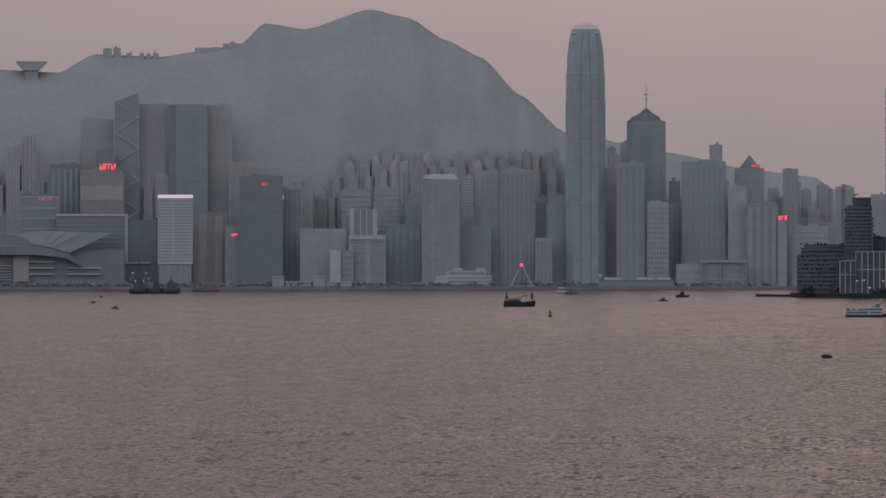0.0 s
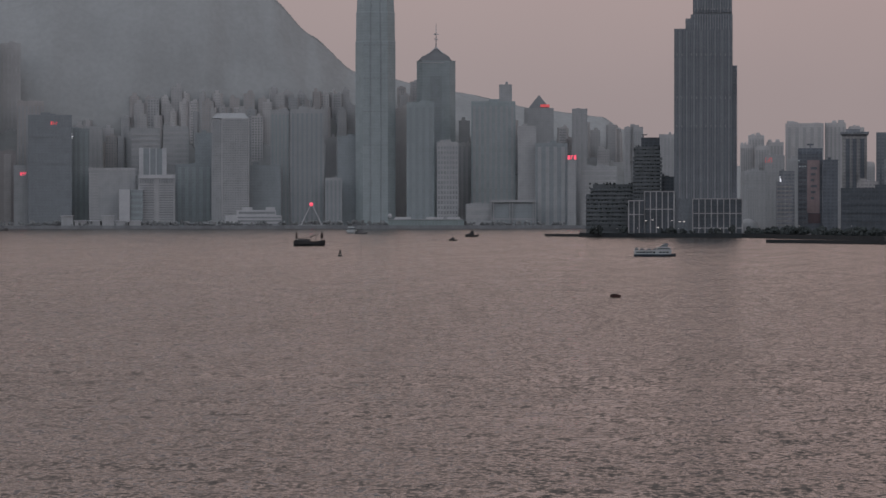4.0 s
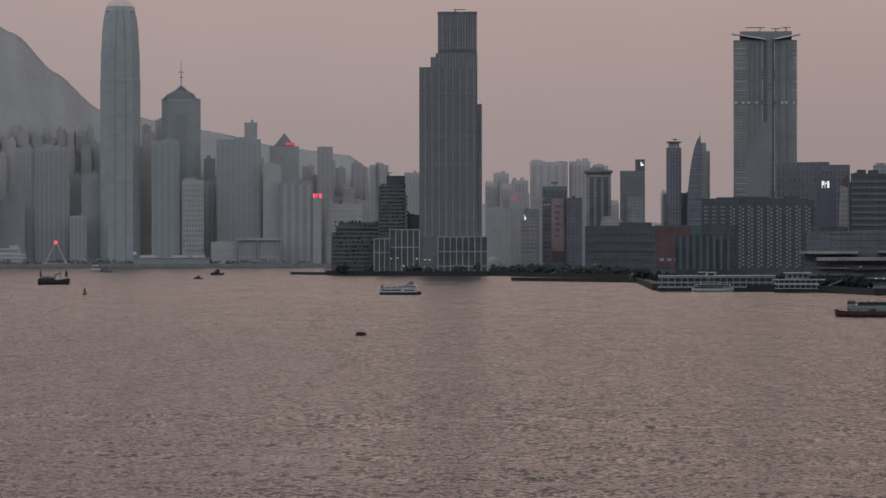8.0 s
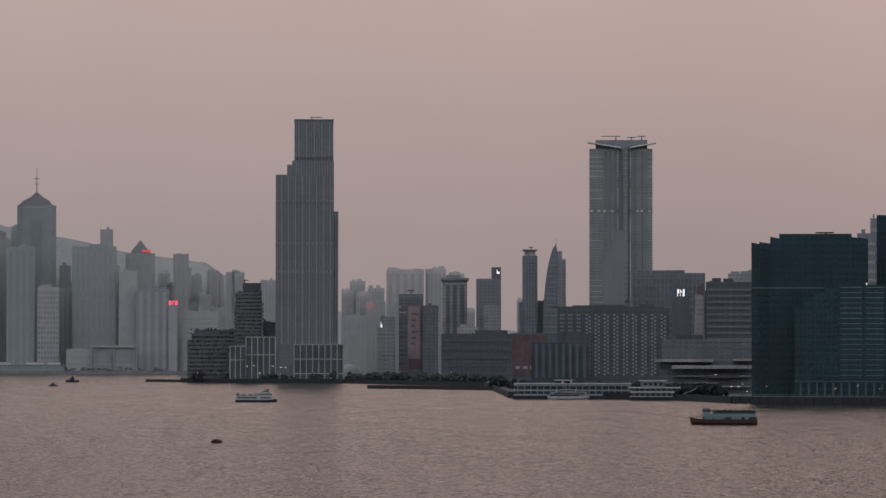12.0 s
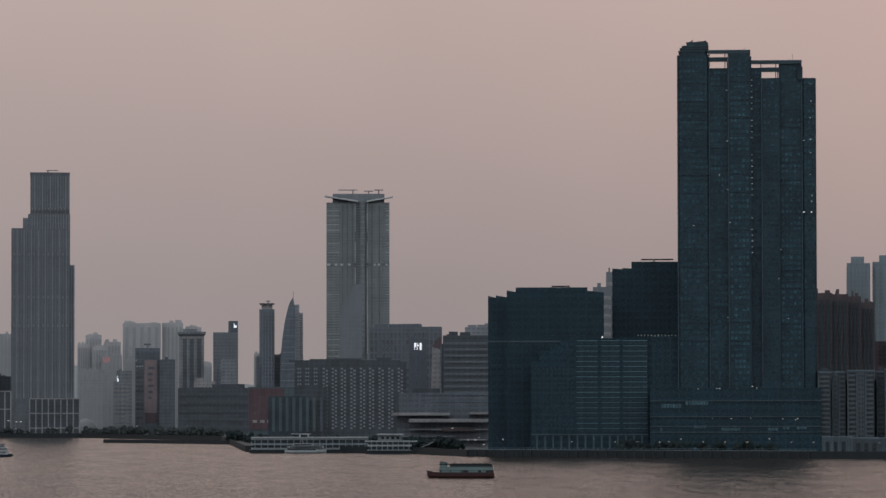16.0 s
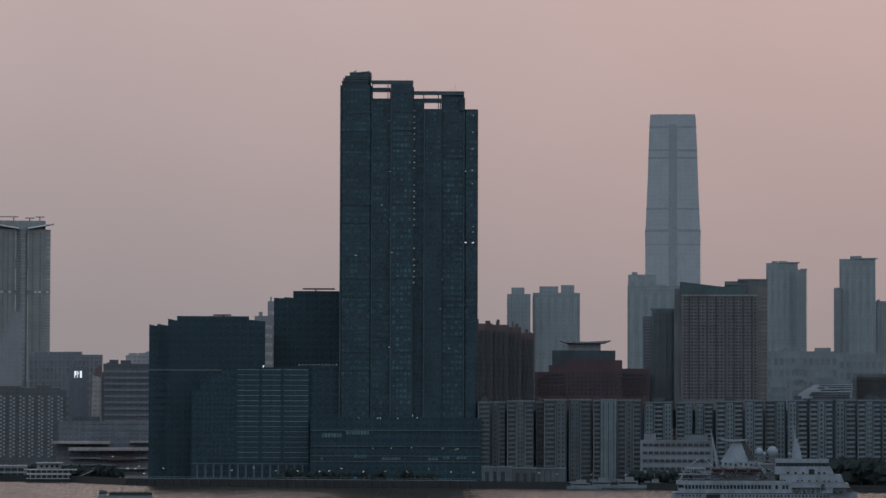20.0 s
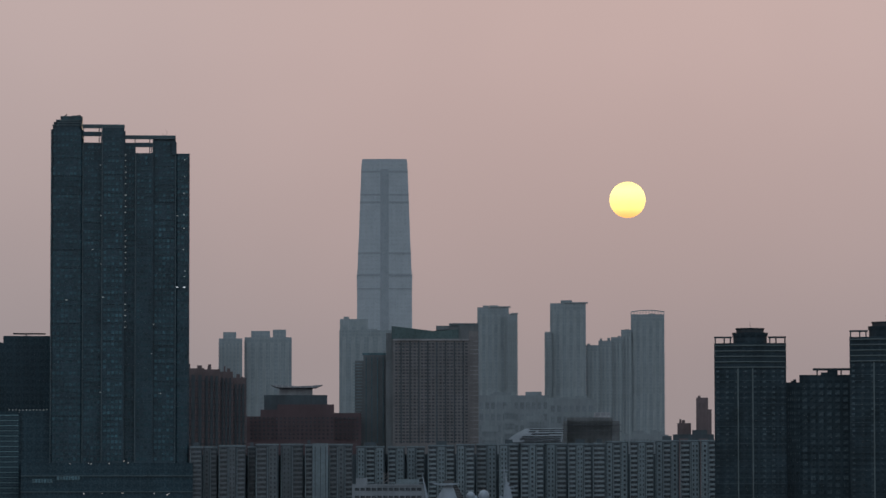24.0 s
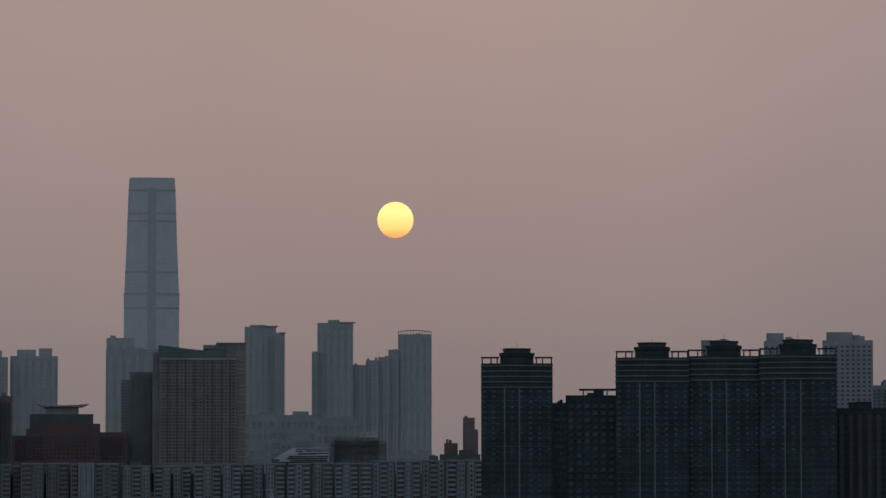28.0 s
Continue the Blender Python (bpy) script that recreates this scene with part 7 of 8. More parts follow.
def rounded_estate():
    label = "dark rounded apartment tower with pale bands and an open roof frame"
    for (x, d, w, h) in ((19.378, 1800, 32.88, 88.45), (21.355, 1800, 33.58, 91.11), (22.402, 1802, 33.29, 91.74), (23.478, 1800, 35.36, 92.24)):
        curved_tower(x, w, h, d, False, label)
    for t in ((20.007, 1815, 6.817, 69.57), (20.462, 1815, 23.55, 73.01)):
        tower("dark lower apartment wing with scattered lit windows", *t, CURVED, deep=18, z0=2.6, look_of="grid", pane=CURVED_PANE, n=6, m=20, group="round-cornered apartment towers", name="apartment_tower", plant=2)
    r = thing("roof_frame", "flat open roof frame on a dark apartment wing", "roof frame", 20.602, 1813, 72.96)
    for x in (-8, -3, 3, 8):
        part("frame_post", Geo().box(x - 0.3, x + 0.3, 2, 2.6, 0, 3.2), CURVED, r)
    part("frame_beam", Geo().box(-10, 10, 1.6, 3.4, 3.2, 4.2), CURVED, r)
    tower("dark plain tower at the far end", 24.640, 1830, 39.55, 67.19, CURVED, deep=18, z0=2.6, look_of="fins", pane=CURVED_BAND_DARK, n=9, group="round-cornered apartment towers", name="apartment_tower", plant=2)
    for x, d, w, h, cap in ((23.224, 1960, 16.56, 103.7, 1), (24.201, 1950, 24.92, 103.6, 1), (22.275, 1970, 14.02, 104.7, 0), (24.814, 1990, 20.51, 82.37, 0)):
        r = tower("off-white apartment tower with tiers of balconies behind dark ones", x, d, w, h, NEAR_WHITE if cap else NEAR_GREY, deep=18, z0=2.6, group="off-white apartment towers", name="apartment_tower", plant=2)
        h -= 2.6
        windows(r, "window", NEAR_SHADE, -w / 2 + 0.4, w / 2 - 0.4, h * 0.6, h * 0.99, max(4, int(w / 2.6)), 18, 0.5, 0.45, cap=60)
        if cap:
            block(r, -w * 0.42, w * 0.1, 2, 14, h, h + 5.2, NEAR_WHITE, "lift_tower")
            block(r, w * 0.15, w * 0.34, 3, 12, h, h + 3.2, NEAR_WHITE, "water_tank")


rounded_estate()


# ---- piers, boats, ship ----
def hull_geo(length, beam, z0, z1, bow=0.25, sheer=0.3, stern=0.05, flare=0.86):
    """A hull along x with its bow at +x."""
    rings, n = [], 14
    for i in range(n + 1):
        u = i / n
        k = min(1.0, (1 - u) / bow) ** 0.6 if u > 1 - bow else 1.0
        k = max(k, 0.03)
        k *= 1 - 0.25 * max(0, (stern - u) / stern) if stern else 1
        rise = sheer * max(0, (u - 0.55) / 0.45) ** 2 + 0.35 * sheer * max(0, (0.2 - u) / 0.2) ** 2
        x, xb = length * (u - 0.5), length * (u - 0.5) * (0.93 if u > 0.5 else 0.97)
        b = beam / 2 * k
        rings.append([(xb, -b * flare * 0.8, z0), (x, -b, (z0 + z1) / 2 + rise * 0.5), (x, -b * 1.02, z1 + rise), (x, b * 1.02, z1 + rise), (x, b, (z0 + z1) / 2 + rise * 0.5), (xb, b * flare * 0.8, z0)])
    return Geo().loft(rings)


def boat(name, label, az, d, turn=0.0):
    return thing(name, label, "boat", az, d, 0.0, turn)


def junk():
    az, d = -5.902, 2570
    r = boat("junk", "old wooden sailing junk with dark hull and furled sails", az, d)
    q = d / 6900
    L = 56 * q
    part("hull", hull_geo(L, L * 0.24, -0.5, L * 0.15, 0.3, L * 0.05, 0.14), HULL_BLACK, r)
    part("rubbing_strake", Geo().box(-L * 0.44, L * 0.3, -L * 0.127, -L * 0.12, L * 0.115, L * 0.128), SAIL, r)
    part("stern_bulwark", Geo().slab([(-L * 0.495, L * 0.15), (-L * 0.36, L * 0.15), (-L * 0.37, L * 0.195), (-L * 0.47, L * 0.2)], -L * 0.09, L * 0.09), HULL_BLACK, r)
    house = part("deckhouse", Geo().box(-L * 0.37, L * 0.03, -L * 0.075, L * 0.075, L * 0.15, L * 0.225), BLACK_STEEL, r)
    for i in range(6):
        part("window", shared_box("junk_window", L * 0.036, 0.06, L * 0.03, STEEL), STEEL, house, at=(-L * (0.34 - 0.062 * i), -L * 0.075, L * 0.195))
    part("awning", Geo().slab([(-L * 0.38, L * 0.232), (L * 0.07, L * 0.268), (L * 0.07, L * 0.282), (-L * 0.38, L * 0.247)], -L * 0.085, L * 0.085), SAIL, r, "sloping brown awning")
    for x in (0.045, 0.065):
        part("awning_post", Geo().tube((L * x, -L * 0.08, L * 0.15), (L * x, -L * 0.08, L * 0.27), 0.07, n=5), BLACK_STEEL, r)
    part("boom", Geo().tube((L * 0.02, 0, L * 0.285), (L * 0.22, 0, L * 0.36), L * 0.012, n=6), SAIL, r)
    for x, z0, h, sail in ((-0.41, 0.19, 0.46, 0.035), (0.205, 0.15, 0.585, 0.0), (0.388, 0.18, 0.475, 0.044)):
        mast = part("mast", Geo().tube((L * x, 0, L * z0), (L * x, 0, L * h), L * 0.009, L * 0.005, 6), BLACK_STEEL, r)
        if sail:
            part("sail", Geo().slab([(L * (x - sail), L * 0.25), (L * (x + sail * 0.8), L * 0.24), (L * (x + sail), L * 0.31), (L * (x + sail * 0.5), L * 0.41), (L * x, L * 0.455), (L * (x - sail * 0.7), L * 0.37)], -0.12, 0.15), SAIL, mast, "furled rust-brown sail")
    part("bow_rail", Geo().tube((L * 0.3, -L * 0.06, L * 0.2), (L * 0.47, -L * 0.01, L * 0.225), 0.06, n=5), SAIL, r)


junk()
def white_ferry():
    az, d = -0.850, 2032
    r = boat("ferry", "white double-deck harbour ferry with a blue-grey hull", az, d)
    q = d / 6900
    X = lambda x: (x - 1298) * q
    Z = lambda y: (490.5 - y) * q
    part("hull", hull_geo(74 * q, 8, -0.5, Z(486.5), 0.28, 0.5), HULL_BLUE, r)
    low = block(r, X(1262), X(1327), -3.6, 3.6, Z(486.5), Z(480), BOAT_WHITE, "main_deck")
    for i in range(10):
        if i != 6:
            part("window", shared_box("ferry_window", 4.4 * q, 0.06, 2.3 * q, SHIP_GLASS), SHIP_GLASS, low, at=(X(1267.5 + 5.8 * i), -3.6, Z(483)))
    block(r, X(1261), X(1329), -3.9, 3.9, Z(480), Z(479.2), BOAT_WHITE, "deck_edge")
    up = block(r, X(1302), X(1325), -3.2, 3.2, Z(479.2), Z(474.5), BOAT_WHITE, "upper_cabin")
    for i in range(5):
        part("window", shared_box("ferry_window", 3.4 * q, 0.06, 2 * q, SHIP_GLASS), SHIP_GLASS, up, at=(X(1305 + 4.3 * i), -3.2, Z(476.8)))
    block(r, X(1300), X(1327), -3.5, 3.5, Z(474.5), Z(473.8), BOAT_WHITE, "roof")
    block(r, X(1309), X(1320), -2, 2, Z(473.8), Z(470), BOAT_WHITE, "wheelhouse")
    block(r, X(1309.5), X(1320.4), -2.1, 2.1, Z(472.6), Z(471), SHIP_GLASS, "wheelhouse_window")
    part("funnel", Geo().prism([(X(1313), -0.9), (X(1322), -0.9), (X(1322), 0.9), (X(1313), 0.9)], Z(470), Z(467.6), [(X(1314), -0.6), (X(1321), -0.6), (X(1321), 0.6), (X(1314), 0.6)]), HULL_BLUE, r)
    for i in range(9):
        part("rail_post", shared_box("rail_post", 0.12, 0.05, 3.4 * q, BOAT_WHITE), BOAT_WHITE, r, at=(X(1263 + 4.7 * i), -3.6, Z(477.5)))
    part("rail", Geo().box(X(1262), X(1302), -3.7, -3.6, Z(476.3), Z(475.8)), BOAT_WHITE, r)
    for x, w, y in ((1263, 6, 474.5), (1272, 7, 476), (1284, 8, 476.4), (1295, 5, 475.6)):
        part("deck_locker", Geo().box(X(x), X(x + w), -2.6, 1.5, Z(479.2), Z(y)), STEEL, r)
    part("mast", Geo().tube((X(1311), 0, Z(470)), (X(1310), 0, Z(462)), 0.1, 0.05, 6), BLACK_STEEL, r)


def red_ferry():
    az, d = 5.980, 1411
    r = boat("ferry", "old red-hulled ferry with a pale green upper deck", az, d)
    q = d / 6900
    X = lambda x: (x - 709) * q
    Z = lambda y: (850 - y) * q
    part("hull", hull_geo(118 * q, 5.6, -0.6, Z(841), 0.22, 0.6), HULL_RED, r).rotation_euler = (0, 0, math.pi)
    part("bow_post", Geo().slab([(X(648), Z(836.5)), (X(658), Z(838)), (X(658), Z(842)), (X(650), Z(841))], -0.5, 0.5), HULL_RED, r)
    low = block(r, X(672), X(766), -2.3, 2.3, Z(841), Z(836), HULL_BLACK, "lower_deck")
    for x0, x1 in ((675, 690), (692, 709), (711, 712.4), (722, 740), (745, 753)):
        n = max(1, round((x1 - x0) / 3.4))
        for k in range(n):
            part("pale_panel", shared_box("pale_panel", (x1 - x0) / n * 0.8 * q, 0.08, 3.4 * q, BOAT_TEAL), BOAT_TEAL, low, at=(X(x0 + (x1 - x0) * (k + 0.5) / n), -2.3, Z(838.4)))
    block(r, X(671), X(766), -2.6, 2.6, Z(836), Z(830.5), BOAT_TEAL, "upper_bulwark", "pale green upper deck side")
    part("bulwark_rail", Geo().box(X(671), X(766), -2.7, -2.603, Z(832), Z(831.2)), STEEL, r)
    block(r, X(690), X(764), -1.9, 1.9, Z(830.5), Z(826.4), SEAWALL, "upper_cabin")
    for k in range(20):
        part("roof_post", shared_box("roof_post", 0.14, 0.1, 4.2 * q, BOAT_TEAL), BOAT_TEAL, r, at=(X(688 + 4 * k), -2.4, Z(828.5)))
    block(r, X(684), X(766), -2.7, 2.7, Z(826.4), Z(825), SEAWALL, "roof")
    for k in range(6):
        part("life_raft", Geo().tube((X(696 + 11 * k), -1.6, Z(824.2)), (X(701 + 11 * k), -1.6, Z(824.2)), 0.22, n=8), SEAWALL, r)
    wh = block(r, X(672), X(685), -1.6, 1.6, Z(830.5), Z(823.5), BOAT_TEAL, "wheelhouse")
    part("window", Geo().box(X(671.6), X(685.4), -1.66, 1.66, Z(827.5), Z(825)), SHIP_GLASS, wh)
    part("roof", Geo().prism([(X(670.5), -1.8), (X(687), -1.8), (X(687), 1.8), (X(670.5), 1.8)], Z(823.5), Z(821.4), [(X(674), -1.2), (X(684), -1.2), (X(684), 1.2), (X(674), 1.2)]), HULL_BLACK, wh)
    part("mast", Geo().tube((X(676), 0, Z(821.4)), (X(676), 0, Z(815)), 0.08, 0.05, 6), BLACK_STEEL, r)
    part("foredeck_rail", Geo().slab([(X(655), Z(837)), (X(672), Z(835)), (X(672), Z(834)), (X(655), Z(836.2))], -2.0, -1.9), STEEL, r)


white_ferry()
red_ferry()


def workboat(az, d, length, label, mast=0.5, hull=None, cabin=None, turn=0.0):
    r = boat("workboat", label, az, d, turn)
    L = length
    part("hull", hull_geo(L, L * 0.32, -0.4, L * 0.13, 0.35, L * 0.07), hull or HULL_BLACK, r)
    block(r, -L * 0.22, L * 0.16, -L * 0.1, L * 0.1, L * 0.13, L * 0.3, cabin or HULL_BLACK, "cabin")
    block(r, -L * 0.1, L * 0.12, -L * 0.08, L * 0.08, L * 0.3, L * 0.42, cabin or HULL_BLACK, "wheelhouse")
    part("window", Geo().box(-L * 0.09, L * 0.122, -L * 0.082, L * 0.082, L * 0.34, L * 0.39), SHIP_GLASS, r)
    part("mast", Geo().tube((0, 0, L * 0.42), (0, 0, L * (0.42 + mast)), L * 0.015, L * 0.008, 6), BLACK_STEEL, r)
    part("rail", Geo().box(-L * 0.46, -L * 0.24, -L * 0.14, -L * 0.13, L * 0.13, L * 0.2), BLACK_STEEL, r)


workboat(-3.802, 2959, 6.5, "small dark tugboat under way", 0.25)
workboat(-3.524, 3339, 11.5, "dark square-built harbour workboat", 0.2)
workboat(-5.303, 4109, 10, "small white harbour launch", 0.2, BOAT_WHITE, BOAT_WHITE)
workboat(-5.145, 3688, 12, "low grey motor launch", 0.1, STEEL, STEEL)
workboat(-12.126, 2862, 4.0, "tiny dark sampan on the water", 0.0)
workboat(-12.014, 3395, 4.0, "tiny dark sampan on the water", 0.0)
workboat(-11.803, 2465, 4.6, "tiny dark sampan on the water", 0.0)


def sampan():
    az, d = -1.424, 1119
    r = boat("sampan", "small dark red open motor boat", az, d)
    L = 19 * d / 6900
    part("hull", hull_geo(L, L * 0.35, -0.2, L * 0.22, 0.3, L * 0.05), HULL_RED, r)
    block(r, -L * 0.32, L * 0.1, -L * 0.12, L * 0.12, L * 0.22, L * 0.34, HULL_BLACK, "cabin")
    part("post", Geo().tube((L * 0.18, 0, L * 0.22), (L * 0.14, 0, L * 0.52), L * 0.02, n=6), BLACK_STEEL, r)
    part("rail", Geo().box(-L * 0.46, L * 0.3, -L * 0.16, -L * 0.15, L * 0.24, L * 0.3), HULL_RED, r)
    az, d = -5.453, 2043
    r = thing("buoy", "dark conical harbour buoy with a lattice top", "buoy", az, d)
    s = d / 6900
    part("float", Geo().tube((0, 0, -0.3), (0, 0, 2.6 * s), 4.6 * s, 4.0 * s, 12), HULL_BLACK, r)
    part("lantern_house", Geo().tube((0, 0, 4.6 * s), (0, 0, 8.4 * s), 2.6 * s, 1.5 * s, 10), HULL_BLACK, r)
    for k in range(4):
        a = math.pi * (k + 0.5) / 2
        part("strut", Geo().tube((3 * s * math.cos(a), 3 * s * math.sin(a), 2 * s), (0.8 * s * math.cos(a), 0.8 * s * math.sin(a), 9 * s), 0.75 * s, n=5), HULL_BLACK, r)
    part("top_mark", Geo().ball((0, 0, 10.5 * s), 1.6 * s, 8, 6), HULL_BLACK, r)


sampan()


def lighters():
    """Dark moored derrick barges with a few deck lights."""
    for i, (az, d, w, mast) in enumerate(((-11.455, 3886, 36, 62), (-11.212, 3877, 24, 30), (-10.992, 3870, 30, 32))):
        r = boat("derrick_barge", "moored dark derrick barge with masts and deck lights" if i == 0 else "moored dark barge with a stubby deckhouse", az, d)
        q = d / 6890
        L = w * q
        part("hull", hull_geo(L, L * 0.4, -0.6, 9 * q, 0.18, 1.5 * q), FAR_DARK_HULL, r)
        part("deckhouse", Geo().prism([(-L * 0.3, -3), (L * 0.3, -3), (L * 0.3, 3), (-L * 0.3, 3)], 9 * q, 24 * q, [(-L * 0.12, -2), (L * 0.12, -2), (L * 0.12, 2), (-L * 0.12, 2)]), FAR_DARK_HULL, r)
        part("mast", Geo().tube((0, 0, 20 * q), (0, 0, mast * q), 0.5, 0.25, 6), FAR_DARK_HULL, r)
        if i == 0:
            for s in (-1, 1):
                part("derrick_boom", Geo().tube((0, 0, 20 * q), (s * 14 * q, 0, 40 * q), 0.3, n=6), FAR_DARK_HULL, r)
                part("stay", Geo().tube((s * 12 * q, 0, 9 * q), (0, 0, 56 * q), 0.12, n=5), FAR_DARK_HULL, r)
            for x, z in ((-12, 36), (12, 36), (-15, 26), (16, 27), (-7, 22), (7, 22), (0, 18)):
                part("deck_light", Geo().ball((x * q, -1, z * q), 0.5, 8, 5), WARM_GLOW, r)
    az, d = -10.493, 4214
    r = boat("flat_barge", "long low grey barge near the far shore", az, d)
    q = d / 6890
    part("hull", hull_geo(48 * q, 8, -0.5, 4 * q, 0.15, 0.5), STEEL, r)
    for i in range(5):
        part("crate", Geo().box((-20 + 8 * i) * q, (-14 + 8 * i) * q, -2, 2, 4 * q, (6 + 2 * (i % 3)) * q), STEEL, r)
    az, d = -5.285, 3770
    r = boat("catamaran", "white high-speed catamaran ferry", az, d)
    q = d / 6890
    part("hull", hull_geo(18 * q, 6, -0.5, 5 * q, 0.3, 0.5), BOAT_WHITE, r)
    part("cabin", Geo().prism([(-8 * q, -3), (7 * q, -3), (7 * q, 3), (-8 * q, 3)], 5 * q, 12 * q, [(-6 * q, -2.5), (4 * q, -2.5), (4 * q, 2.5), (-6 * q, 2.5)]), BOAT_WHITE, r)
    part("window", Geo().box(-6.5 * q, 6 * q, -3.2, -2.7, 7 * q, 9 * q), SHIP_GLASS, r)
    part("mast", Geo().tube((0, 0, 12 * q), (0, 0, 16 * q), 0.3, n=6), STEEL, r)


FAR_DARK_HULL = surface("grey_black_barge_paint", (0.045, 0.047, 0.052), rough=0.5, scale=0.4)
lighters()


PIER_PALE = surface("pale_grey_pier_paint", (0.185, 0.21, 0.222), rough=0.5, scale=0.4, vary=0.12)


def ferry_pier():
    d = 2165
    r = thing("ferry_pier", "long two-storey white ferry pier on dark piles", "pier", 3.722, d)
    q = d / 6920
    X = lambda x: (x - 770) * q
    Z = lambda y: (747 - y) * q
    block(r, X(670), X(880), -1, 16, -1, Z(741), SEAWALL, "deck")
    block(r, X(676), X(880), 2, 14, Z(741), Z(724), NEAR_SHADE, "hall")
    for y0, y1 in ((741, 738), (733, 730), (724, 720.5)):
        block(r, X(673), X(880), 0.6, 15, Z(y0), Z(y1), PIER_PALE, "floor_edge")
    block(r, X(673), X(880), 0, 15.5, Z(720.5), Z(719), BOAT_WHITE, "roof_edge")
    fins(r, "pier_column", PIER_PALE, X(674), X(880), Z(741), Z(720), 18, 0.45, y=0.5, proud=0.25)
    block(r, X(757), X(775), 3, 10, Z(719), Z(714), BOAT_WHITE, "sign_house")
    block(r, X(761), X(772), 2.6, 2.99, Z(719), Z(715), SHIP_GLASS, "sign_panel")
    block(r, X(744), X(778), 2, 12, Z(714), Z(713), BOAT_WHITE, "canopy")
    # second pier head
    d2 = 2120
    r = thing("pier_building", "white two-storey pier building with wide eaves", "pier", 4.967, d2)
    q2 = d2 / 6920
    X2 = lambda x: (x - 920) * q2
    Z2 = lambda y: (751 - y) * q2
    block(r, X2(876), X2(966), -1, 18, -1, Z2(745), SEAWALL, "deck")
    block(r, X2(880), X2(955), 2, 14, Z2(745), Z2(730), NEAR_SHADE, "hall")
    block(r, X2(896), X2(938), 3, 13, Z2(728), Z2(718), PIER_PALE, "upper_hall")
    for x0, x1, y0, y1 in ((878, 956, 747, 744), (878, 956, 738, 735), (874, 966, 730, 728), (894, 942, 718, 716)):
        block(r, X2(x0), X2(x1), 0.5, 15, Z2(y0), Z2(y1), BOAT_WHITE, "floor_edge")
    fins(r, "column", PIER_PALE, X2(880), X2(956), Z2(744), Z2(730), 8, 0.5, y=0.8, proud=0.2)
    windows(r, "window", SHIP_GLASS, X2(900), X2(936), Z2(727), Z2(719), 4, 1, 0.5, 0.5, y=3, proud=0.1)
    # moored yacht
    az, d3 = 3.714, 2127
    r = boat("motor_yacht", "long white motor yacht moored at the pier", az, 2150)
    q3 = 2150 / 6920
    part("hull", hull_geo(74 * q3, 6, -0.4, 5 * q3, 0.3, 1.0), BOAT_WHITE, r)
    for a, b, z0, z1 in ((-34, 22, 5, 8.5), (-30, 32, 9.5, 13), (-22, 14, 14, 17)):
        block(r, a * q3, b * q3, -2.2, 2.2, z0 * q3, z1 * q3, BOAT_WHITE, "deckhouse")
        block(r, (a + 2) * q3, (b - 3) * q3, -2.4, -2.203, (z0 + 0.8) * q3, (z1 - 0.8) * q3, SHIP_GLASS, "window_band")
    block(r, -33 * q3, 30 * q3, -2.6, 2.6, 8.5 * q3, 9.5 * q3, HULL_BLACK, "deck_edge")
    part("mast", Geo().tube((-4 * q3, 0, 17 * q3), (-6 * q3, 0, 24 * q3), 0.15, n=6), BOAT_WHITE, r)
    # quay stair
    r = thing("gangway", "pale sloping gangway at the quay", "gangway", 5.546, 2110, 3.748)
    p = heading(0, 1)
    part("ramp", Geo().slab([(-6, -0.2), (-5, -0.2), (4, 3.6), (3, 3.6)], 0, 1.5), STONE, r)
    part("handrail", Geo().slab([(-6, 0.8), (-5.8, 0.8), (3.2, 4.6), (3, 4.6)], -0.1, -0.002), STEEL, r)
    part("footing", Geo().box(-6.5, 5, 0.2, 1.4, -3, -0.2), SEAWALL, r)


ferry_pier()


